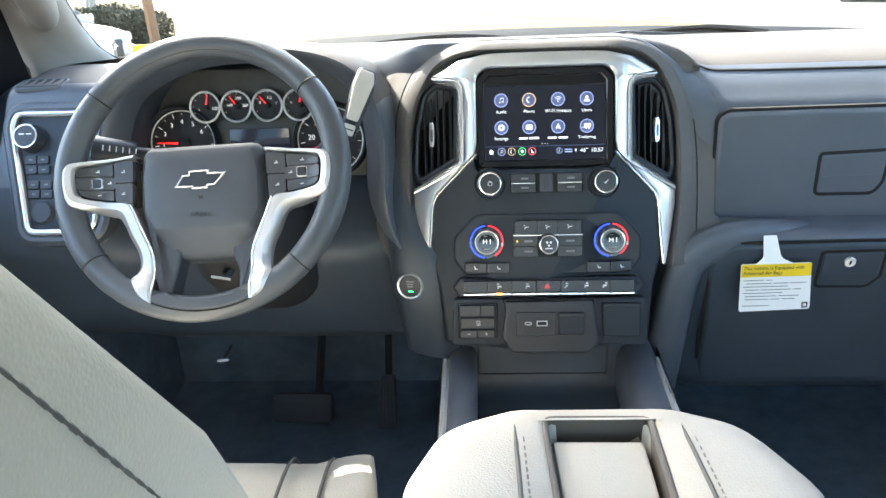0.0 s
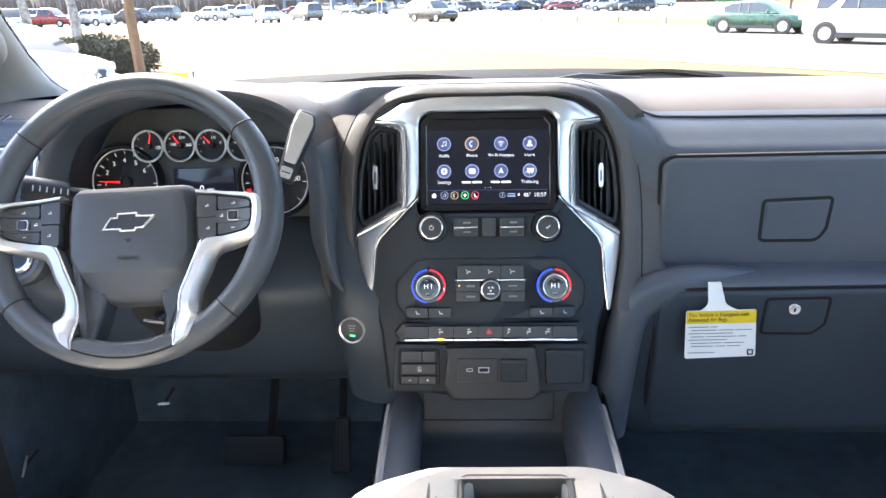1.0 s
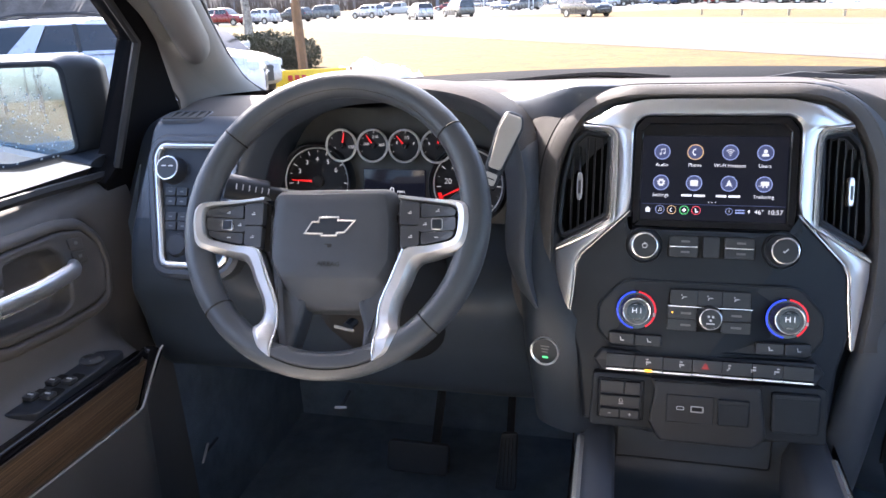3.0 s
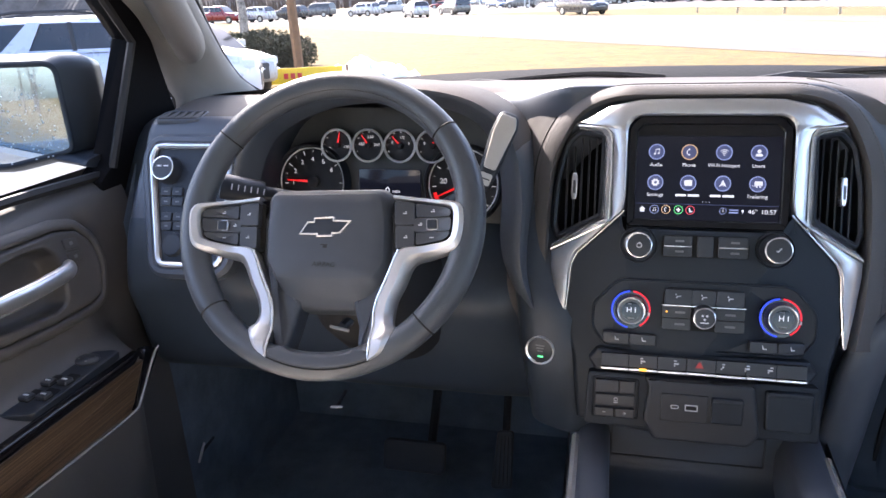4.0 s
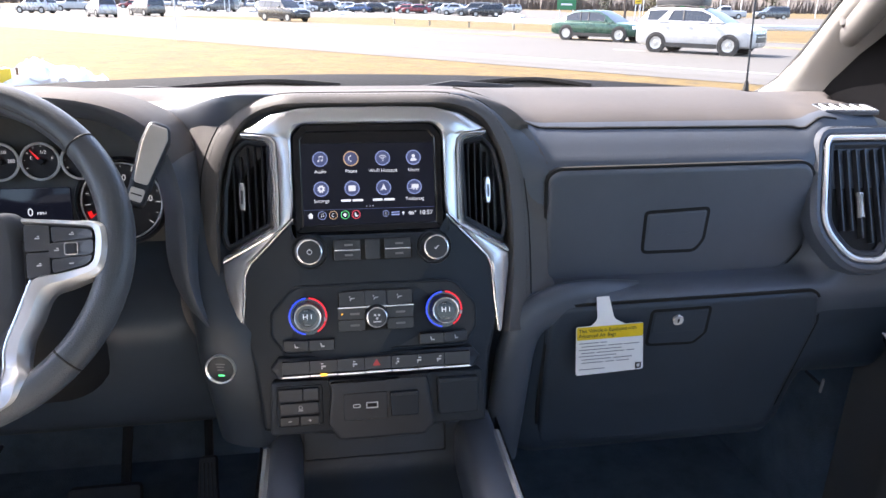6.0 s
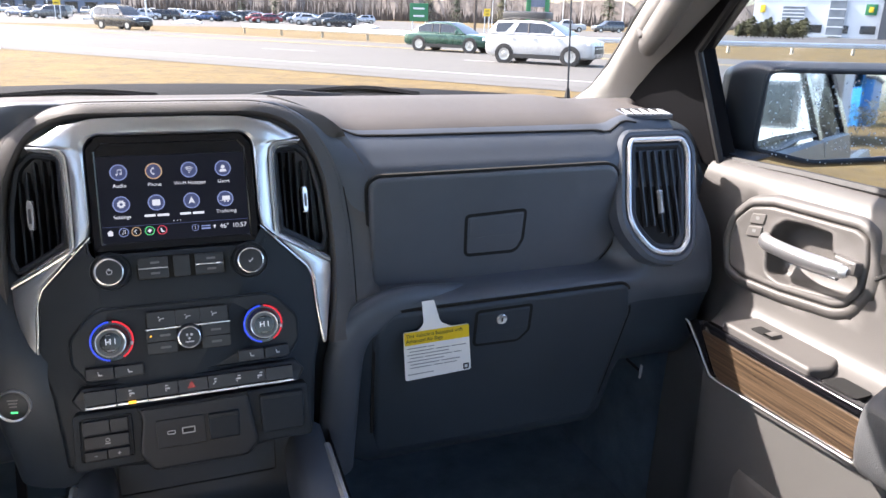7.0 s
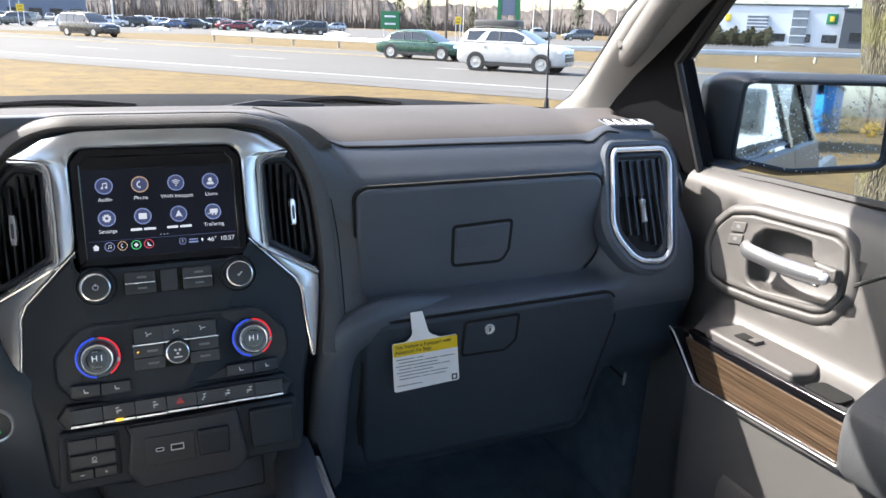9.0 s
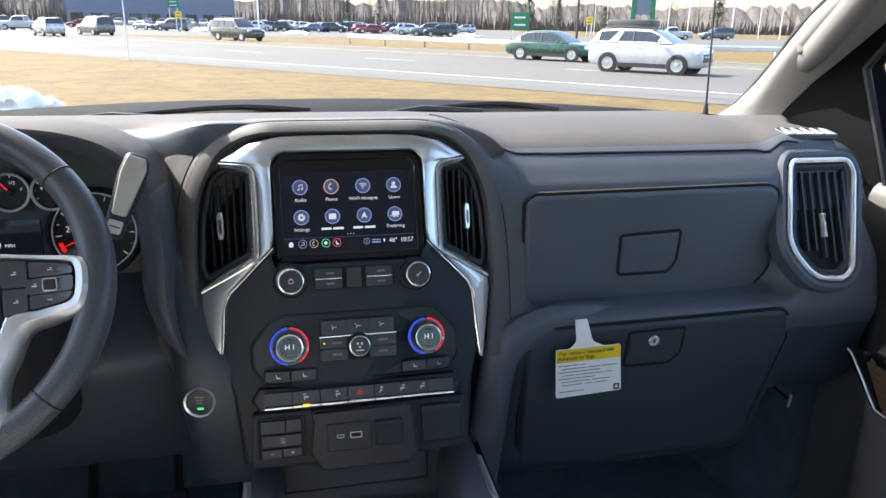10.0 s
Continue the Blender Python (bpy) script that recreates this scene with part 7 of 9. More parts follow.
    for p in smooth_path([(0, y, z) for y, z in ((0.896, 1.502), (0.875, 1.517), (0.847, 1.5355), (0.818, 1.547), (0.78, 1.550), (0.6, 1.550), (0.3, 1.550))], 6):
        prof = smooth_path([(x, 0, z) for x, z in lerp_keys(keys, -p.y)], 3)[4:]
        x = next(c.x + (d.x - c.x) * (c.z - p.z) / (c.z - d.z) for c, d in zip(prof, prof[1:]) if d.z <= p.z <= c.z and c.z > d.z)
        ln.append(Vector((s * x, p.y, p.z)))
    tube(bm, ln, 0.0018, 5)
    part("panel_seam", bm, GROOVE, t)
    bm = bmesh.new()
    stitches(bm, [p + Vector((-s * 0.0004, 0, 0.0045)) for p in ln], r=0.0009)
    part("panel_stitching", bm, LIGHT_THREAD, t)
    # map pocket and speaker bulge lower down
    bm = bmesh.new()
    rows = []
    for y, d in ((1.02, 0.0), (0.98, 0.022), (0.85, 0.03), (0.5, 0.03), (0.2, 0.03)):
        rows.append([(s * (0.822 - d * q), y, z) for q, z in ((0, 1.16), (0.7, 1.15), (1, 1.11), (1, 0.9), (0.6, 0.84), (0, 0.82))])
    loft(bm, rows)
    part("map_pocket", bm, DOOR_LOW, t)
    if s < 0:      # the driver's trim hangs a little lower and further out
        for ob in t.children:
            ob.location += Vector((-0.018, 0, -0.028))
    # dark window surround and sail panel
    bm = bmesh.new()
    low = 0.022 if s < 0 else 0.0
    tube(bm, [(s * 0.944, 1.262, 1.600 - low), (s * 0.944, 1.1, 1.607 - low), (s * 0.944, 0.7, 1.615 - low), (s * 0.944, 0.0, 1.615 - low)], 0.008, 6)
    part("belt_seal", bm, RUBBER, t)
    bm = bmesh.new()
    SD = frame_of((s * 0.935, 1.0, 1.6), (0, -s, 0), (-s * 0.16, 0, 1))
    sail = [(1.262, 1.585), (1.325, 1.790), (1.215, 1.90), (1.04, 2.02), (1.16, 2.03), (1.33, 1.905), (1.47, 1.79), (1.56, 1.66), (1.50, 1.585)]
    if s < 0:      # the driver's pillar lining laps further over the sail
        sail = [(1.215, 1.50), (1.225, 1.572), (1.262, 1.60), (1.325, 1.790), (1.215, 1.90), (1.04, 2.02), (1.12, 2.03), (1.27, 1.905), (1.375, 1.79), (1.445, 1.66), (1.46, 1.50)]
    prism(bm, [(k * -(y - 1.0), z - 1.6) for y, z in sail], -0.03, 0.012, SD, 0.006, back=True)
    part("window_frame", bm, SAIL, t, "black door frame and sail panel")
    bm = bmesh.new()
    tube(bm, [SD @ Vector((k * -(y - 1.0), z - 1.6, 0.010)) for y, z in ((1.258, 1.59), (1.320, 1.790), (1.210, 1.90), (1.035, 2.02))], 0.007, 6)
    part("glass_seal", bm, RUBBER, t)
    return t


door(1)
door(-1)

# ---------------- windscreen pillars with grab handles ----------------
def pillar(s):
    t = thing("pillar_trim", (s * 0.9, 1.6, 1.66), "pale grey lined windscreen pillar with a grab handle", "pillar trim", group="windscreen pillars", kind="structure")
    foot = [(0.880, 1.745, 1.640), (0.872, 1.700, 1.655), (0.880, 1.63, 1.668), (0.905, 1.56, 1.672), (0.930, 1.51, 1.672), (0.955, 1.50, 1.668)]
    low = [(0.893, 1.665, 1.690), (0.884, 1.630, 1.700), (0.880, 1.57, 1.706), (0.900, 1.515, 1.708), (0.928, 1.475, 1.708), (0.955, 1.47, 1.705)]
    a = [(0.884, 1.585, 1.745), (0.868, 1.555, 1.750), (0.862, 1.505, 1.752), (0.884, 1.455, 1.755), (0.922, 1.425, 1.758), (0.955, 1.43, 1.757)]
    b = [(0.820, 1.385, 1.868), (0.804, 1.360, 1.868), (0.802, 1.315, 1.868), (0.836, 1.280, 1.870), (0.890, 1.260, 1.876), (0.935, 1.28, 1.88)]
    c = [(0.775, 1.150, 2.000), (0.760, 1.130, 2.000), (0.756, 1.09, 2.000), (0.78, 1.06, 2.005), (0.84, 1.03, 2.012), (0.90, 1.04, 2.015)]
    lim = lambda z: (0.9205 if s > 0 else 0.945) - 0.27 * max(0.0, z - 1.758)
    bm = bmesh.new()
    loft(bm, [smooth_path([(s * x, y, z) for x, y, z in r], 4) for r in ([(x, y, z - 0.09) for x, y, z in foot], foot, low, a, [tuple((p[i] + q[i]) / 2 for i in range(3)) for p, q in zip(a, b)], b, c)])
    for f in bm.faces:
        if all(abs(v.co.x) > lim(v.co.z) for v in f.verts):
            f.material_index = 1
    part("lining", bm, [PILLAR, RUBBER], t, sharp=70)
    bm = bmesh.new()
    tube(bm, smooth_path([(s * 0.872, 1.715, 1.652), (s * 0.895, 1.668, 1.688), (s * 0.884, 1.588, 1.744), (s * 0.852, 1.486, 1.806), (s * 0.820, 1.388, 1.867), (s * 0.775, 1.153, 2.0)], 6), 0.005, 6)
    part("glass_edge", bm, RUBBER, t)
    # moulded grab handle with a bolt cover
    low_end = 0.0 if s > 0 else 1.0       # the driver's handle reaches further down
    knots = ((0.890, 1.452, 1.790, 1), (0.868, 1.430, 1.802, 1), (0.842, 1.375, 1.822, 0.8), (0.818, 1.30, 1.870, 0.4), (0.795, 1.21, 1.93, 0), (0.785, 1.12, 1.985, 0))
    path = smooth_path([(s * (x + 0.010 * q * low_end), y + 0.028 * q * low_end, z - 0.025 * q * low_end) for x, y, z, q in knots], 5)
    bm = bmesh.new()
    fat = 1.0 + 0.3 * low_end
    tube(bm, path, [0.010, 0.016, 0.020 * fat, 0.022 * fat, 0.023 * fat] + [0.023 * fat] * 21, 14, flat=1.25)
    g = part("grab_handle", bm, HANDLE, t, "grey moulded grab handle")
    bm = bmesh.new()
    prism(bm, rounded([(-0.016, -0.018), (0.014, -0.010), (0.008, 0.026), (-0.010, 0.020)], 0.006), 0.0, 0.010, frame_of((s * 0.838, 1.405, 1.822), (s * 0.5, -0.6, 0.35), (0, 0.55, 0.8)), 0.003)
    part("bolt_cover", bm, DOOR, g)
    return t


HANDLE = material("grey handle plastic", (0.165, 0.158, 0.150), 0.55, fine=0.2, fine_scale=1100, scale=9, vary=0.06)
pillar(1)
pillar(-1)

# ---------------- door mirrors ----------------
TURN = 1.8


def door_mirror(s):
    n = Vector((s * -0.482, -0.874, 0.06)).normalized()
    M = frame_of((s * 1.118, 1.198, 1.686), Vector((s * 0.874, -0.482, 0)) * s, (0, 0, 1))
    if (M.to_3x3() @ Vector((0, 0, 1))).dot(n) < 0:
        M = frame_of((s * 1.118, 1.198, 1.686), Vector((s * 0.874, -0.482, 0)) * -s, (0, 0, 1))
    q = 1 if (M.to_3x3() @ Vector((1, 0, 0))).x * s > 0 else -1      # +u outwards when q is 1
    t = thing("door_mirror", (s * 0.98, 1.25, 1.60), "dark grey door mirror with rain drops on the glass", "door mirror", group="door mirrors")
    out = rounded([(q * u, v) for u, v in ((-0.139, 0.078), (-0.142, -0.072), (-0.035, -0.092), (0.138, -0.074), (0.137, 0.082))], [0.026, 0.022, 0.10, 0.030, 0.030], 8)
    bm = bmesh.new()
    rings = []
    for d, h, du in ((0.0, 0.010, 0), (-0.004, 0.004, 0), (-0.009, -0.012, 0.008), (-0.008, -0.045, 0.034), (0.004, -0.08, 0.052), (0.03, -0.105, 0.056), (0.055, -0.115, 0.05)):
        rings.append(put_ring(bm, [(u - q * du * max(0.0, min(1.0, 0.5 - q * u / 0.2)), v) for u, v in inset(out, d)], h, M))
    for a, b in zip(rings, rings[1:]):
        skin(bm, a, b)
    bm.faces.new(rings[-1])
    part("housing", bm, PAINT, t, "dark grey painted housing", sharp=60)
    bm = bmesh.new()
    band(bm, out, 0.0095, -0.01, 0.014, M, 0.003)
    part("rim", bm, SATIN, t)
    bm = bmesh.new()
    M = M @ Matrix.Translation((0, 0, 0.001)) @ Matrix.Rotation(radians(TURN if s > 0 else -TURN), 4, "Y") @ Matrix.Rotation(radians(-2.8), 4, "X")
    prism(bm, inset(out, 0.0085), -0.01, 0.0035, M)
    part("mirror_glass", bm, MIRROR, t, "silvered mirror glass")
    rng = random.Random(5 + s)
    bm = bmesh.new()
    inner = inset(out, 0.018)
    lo_u, hi_u = min(p[0] for p in inner), max(p[0] for p in inner)
    for i in range(340):
        u, v = rng.uniform(lo_u, hi_u), rng.uniform(-0.065, 0.060)
        r = rng.choice((0.0006, 0.0008, 0.0010, 0.0013, 0.0018))
        lathe(bm, [(r, 0.0036), (r * 0.85, 0.0036 + r * 0.5), (r * 0.45, 0.0036 + r * 0.75)], M, 8, u, v)
    part("rain_drops", bm, DROP, t, "rain drops in an opaque glint-pale colour")
    bm = bmesh.new()
    rng2 = random.Random(2)
    for i in range(18):
        u = -0.12 + 0.25 * rng2.random()
        v = -0.088 + 0.018 * abs(u) / 0.14
        lathe(bm, [(0.0016, 0.006), (0.0014, 0.0085), (0.0006, 0.0092)], M, 8, q * u, v)
    part("rim_drops", bm, DROP, t)
    bm = bmesh.new()
    ring = [(math.cos(2 * math.pi * i / 16), math.sin(2 * math.pi * i / 16)) for i in range(16)]
    loft(bm, [[(s * x, y0 + ry * c, z0 + rz * n) for c, n in ring] for x, y0, z0, ry, rz in ((0.950, 1.275, 1.600, 0.050, 0.010), (0.985, 1.280, 1.602, 0.044, 0.011), (1.03, 1.278, 1.610, 0.040, 0.014), (1.07, 1.268, 1.622, 0.038, 0.022))], closed=True, caps=True)
    part("mount", bm, SATIN, t)
    return t


door_mirror(1)
door_mirror(-1)

# aerial on the wing
ant = thing("aerial", (0.965, 1.90, 1.40), "thin black whip aerial on the front wing", "aerial")
bm = bmesh.new()
tube(bm, [(0.975, 1.90, 1.40), (0.975, 1.90, 1.64), (0.9745, 1.90, 1.665)], [0.010, 0.008, 0.0045], 8)
part("base", bm, RUBBER, ant)
bm = bmesh.new()
tube(bm, [(0.9745, 1.90, 1.66), (0.964, 1.90, 1.90), (0.955, 1.91, 2.15)], [0.0026, 0.0022, 0.0018], 6)
part("mast", bm, SATIN, ant)
bm = bmesh.new()
loft(bm, [[(s * x, y, z) for s, x, z in ((-1, 1.0, 1.1), (-1, 0.99, 1.36), (-1, 0.80, 1.44), (-1, 0.0, 1.47), (1, 0.0, 1.47), (1, 0.80, 1.44), (1, 0.99, 1.36), (1, 1.0, 1.1))] for y in (1.87, 2.2, 2.7, 2.95)])
single("truck_front_body", bm, PAINT, "dark grey metallic bonnet and wings of the truck", "truck body", kind="structure")


# ================ outside ================
def ground_material(name, a, b, c, s1, s2, rough=0.95, bump=0.4, dist=0.05):
    """Three colours mixed by noise of two sizes, with relief."""
    m = bpy.data.materials.new(name)
    m.use_nodes = True
    n, l = m.node_tree.nodes, m.node_tree.links
    p = n["Principled BSDF"]
    p.inputs["Roughness"].default_value = rough
    at = n.new("ShaderNodeTexCoord")
    n1, n2 = n.new("ShaderNodeTexNoise"), n.new("ShaderNodeTexNoise")
    for x, s in ((n1, s1), (n2, s2)):
        x.inputs["Scale"].default_value, x.inputs["Detail"].default_value = s, 8
        x.inputs["Roughness"].default_value = 0.7
        l.new(at.outputs["Object"], x.inputs["Vector"])
    r1, r2 = n.new("ShaderNodeValToRGB"), n.new("ShaderNodeValToRGB")
    r1.color_ramp.elements[0].color, r1.color_ramp.elements[1].color = (*a, 1), (*b, 1)
    r1.color_ramp.elements[0].position, r1.color_ramp.elements[1].position = 0.35, 0.65
    r2.color_ramp.elements[0].color, r2.color_ramp.elements[1].color = (0, 0, 0, 1), (1, 1, 1, 1)
    r2.color_ramp.elements[0].position, r2.color_ramp.elements[1].position = 0.50, 0.72
    l.new(n1.outputs["Fac"], r1.inputs["Fac"])
    l.new(n2.outputs["Fac"], r2.inputs["Fac"])
    mix = n.new("ShaderNodeMix")
    mix.data_type = "RGBA"
    l.new(r2.outputs["Color"], mix.inputs["Factor"])
    l.new(r1.outputs["Color"], mix.inputs[6])
    mix.inputs[7].default_value = (*c, 1)
    l.new(mix.outputs[2], p.inputs["Base Color"])
    b2 = n.new("ShaderNodeBump")
    b2.inputs["Strength"].default_value, b2.inputs["Distance"].default_value = bump, dist
    l.new(n2.outputs["Fac"], b2.inputs["Height"])
    l.new(b2.outputs["Normal"], p.inputs["Normal"])
    return m


GRASS = ground_material("dry tan winter grass", (0.073, 0.043, 0.006), (0.127, 0.079, 0.013), (0.026, 0.015, 0.003), 0.55, 2.4, 0.95, 0.7, 0.09)
ASPHALT = ground_material("pale worn asphalt", (0.066, 0.061, 0.057), (0.080, 0.075, 0.070), (0.053, 0.050, 0.047), 0.15, 3.0, 0.9, 0.15, 0.01)
LOT = ground_material("dark lot asphalt", (0.085, 0.085, 0.088), (0.11, 0.108, 0.105), (0.07, 0.07, 0.072), 0.3, 4.0, 0.9, 0.2, 0.01)
SALT = ground_material("salt-pale road shoulder", (0.080, 0.077, 0.073), (0.092, 0.088, 0.084), (0.066, 0.063, 0.060), 0.4, 5.0, 0.9, 0.1, 0.01)
LINE_W = material("worn white road paint", (0.34, 0.34, 0.33), 0.8, scale=3, vary=0.12)
LINE_Y = material("yellow road paint", (0.26, 0.19, 0.07), 0.8, scale=3, vary=0.12)
SNOW = material("old grainy snow", (0.78, 0.80, 0.83), 0.7, scale=6, vary=0.08, fine=0.5, fine_scale=40)
STEEL = material("galvanised guardrail steel", (0.66, 0.67, 0.68), 0.45, metal=0.2, scale=2, vary=0.1)
TIMBER = material("weathered timber post", (0.15, 0.085, 0.045), 0.85, scale=6, vary=0.25)
TWIG = material("grey-brown bare twigs", (0.085, 0.068, 0.058), 0.95, scale=0.3, vary=0.3)
NEEDLES = material("dark conifer needles", (0.045, 0.062, 0.035), 0.9, scale=2, vary=0.35)
OLIVE = material("dull olive foliage", (0.085, 0.085, 0.035), 0.9, scale=2, vary=0.35)
BUSH = material("dense yew foliage", (0.030, 0.036, 0.020), 0.9, scale=6, vary=0.4)
BIRCH = material("pale birch bark", (0.38, 0.35, 0.31), 0.85, scale=7, vary=0.3, second=(0.06, 0.055, 0.05))

bm = bmesh.new()
loft(bm, [[(x, y, GROUND_Z) for x in (-900, -60, 60, 900)] for y in (-900, -60, 60, 1400)])
single("ground", bm, GRASS, "dry tan winter grass", "ground", kind="structure")

RD, RN = Vector((0.652, -0.758, 0)).normalized(), Vector((0.758, 0.652, 0)).normalized()


def on_road(s, o, z=0.0):
    """A point s along the road and o across from the truck's side."""
    p = RD * s + RN * o
    return (p.x, p.y, GROUND_Z + z)


def strip(name, s0, s1, o0, o1, z, mat, label, cat, k=1):
    bm = bmesh.new()
    loft(bm, [[on_road(s0 + (s1 - s0) * i / k, o, z) for i in range(k + 1)] for o in (o0, o1)])
    return single(name, bm, mat, label, cat, kind="structure", smooth=False)


strip("road", -320, 160, 17.6, 41.0, 0.012, ASPHALT, "wide pale asphalt highway", "road")
strip("road_shoulder", -320, 160, 18.9, 20.4, 0.018, SALT, "salt-pale shoulder of the highway", "road")
strip("road_line", -320, 160, 20.55, 20.75, 0.022, LINE_W, "white edge line on the highway", "road line")
strip("road_line", -320, 160, 34.0, 34.35, 0.022, LINE_Y, "yellow center line on the highway", "road line")
strip("road_line", -320, 160, 34.7, 35.05, 0.022, LINE_Y, "yellow center line on the highway", "road line")
bm = bmesh.new()
for i in range(40):
    s = -300 + 11 * i
    loft(bm, [[on_road(s, o, 0.022), on_road(s + 3.2, o, 0.022)] for o in (27.2, 27.38)])
single("road_line", bm, LINE_W, "broken white lane line", "road line", kind="structure", smooth=False)
bm = bmesh.new()
loft(bm, [[(-14.0, y, GROUND_Z + 0.006), (1.5, y, GROUND_Z + 0.006)] for y in (-16, 13.0)])
single("pavement_lot", bm, LOT, "dark asphalt of the parking lot", "parking lot", kind="structure", smooth=False)
bm = bmesh.new()
loft(bm, [[(-70, 78, GROUND_Z + 0.02), (38, 88, GROUND_Z + 0.02)], [(-120, 220, GROUND_Z + 0.02), (70, 220, GROUND_Z + 0.02)]])
single("pavement_far_lot", bm, ASPHALT, "pale asphalt of a far car lot", "parking lot", kind="structure", smooth=False)
bm = bmesh.new()
loft(bm, [[(20, 62, GROUND_Z + 0.024), (75, 44, GROUND_Z + 0.024)], [(40, 120, GROUND_Z + 0.024), (150, 100, GROUND_Z + 0.024)]])
single("pavement_dealer_lot", bm, ASPHALT, "pale asphalt before the white showroom", "parking lot", kind="structure", smooth=False)

# guardrail across the road
POST = material("weathered grey-brown rail post", (0.36, 0.32, 0.25), 0.85, scale=6, vary=0.25)
def guardrail(pts):
    t = thing("guardrail", pts[0], "galvanised steel guardrail beyond the highway", "guardrail")
    for a, b in zip(pts, pts[1:]):
        a, b = Vector(a), Vector(b)
        d = (b - a).normalized()
        side = Vector((d.y, -d.x, 0))
        bm = bmesh.new()
        prof = [(0.0, 0.42), (0.05, 0.48), (0.05, 0.54), (0.0, 0.58), (0.05, 0.62), (0.05, 0.68), (0.0, 0.74)]
        loft(bm, [[p + side * u + Vector((0, 0, v)) for u, v in prof] for p in (a, b)])
        part("rail", bm, STEEL, t)
        k = max(1, int((b - a).length / 3.8))
        for i in range(k):
            p = a + (b - a) * i / k
            bm = bmesh.new()
            q_ = p - side * 0.16
            box(bm, q_.x, q_.y, p.z + 0.31, 0.15, 0.15, 0.70, 0.01)
            part("post", bm, POST, t)
    return t


gz = GROUND_Z
guardrail([(6.0, 62.0, gz), (15.5, 46.5, gz), (21.0, 41.0, gz), (29.0, 38.5, gz), (38.0, 37.0, gz), (60.0, 33.0, gz)])
strip("road_line", -120, -6, 39.6, 40.0, 0.03, LINE_Y, "yellow dry verge line beyond the highway", "road line")

# ---------------- vehicles ----------------
TYRE = material("tyre rubber", (0.020, 0.020, 0.021), 0.8, scale=12)
RIMM = material("alloy wheel", (0.45, 0.46, 0.47), 0.3, metal=0.8, scale=9)
TINT = material("tinted car glass", (0.018, 0.022, 0.026), 0.06, scale=4, spec=0.8)
LAMP = material("clear headlamp", (0.60, 0.62, 0.64), 0.15, scale=9)
TAIL = material("red tail lamp", (0.35, 0.01, 0.01), 0.2, scale=9)
TRIMB = material("black body trim", (0.02, 0.02, 0.021), 0.5, scale=9)


def car_paint(name, c, metal=0.2):
    return material(name, c, 0.28, metal=metal, scale=3, vary=0.05, coat=0.6)


WHITE_P = car_paint("white car paint", (0.42, 0.42, 0.415), 0.0)
BLACK_P = car_paint("black car paint", (0.018, 0.019, 0.022))
GREY_P = car_paint("grey car paint", (0.11, 0.115, 0.12), 0.4)
SILVER_P = car_paint("silver car paint", (0.42, 0.43, 0.46), 0.5)
RED_P = car_paint("dark red car paint", (0.20, 0.015, 0.018))
BLUE_P = car_paint("blue car paint", (0.03, 0.07, 0.16), 0.3)
GREEN_P = car_paint("dark green car paint", (0.012, 0.06, 0.04), 0.3)
LILAC_P = car_paint("pale silver-lilac car paint", (0.60, 0.60, 0.68), 0.2)
SHAPES = {"suv": (5.2, 1.98, 1.85, -0.455, 0.06, -0.485, 0.22), "crossover": (4.5, 1.82, 1.64, -0.40, 0.05, -0.475, 0.25), "sedan": (4.75, 1.82, 1.45, -0.24, 0.05, -0.42, 0.25), "pickup": (5.8, 2.0, 1.86, -0.09, 0.11, -0.12, 0.23)}


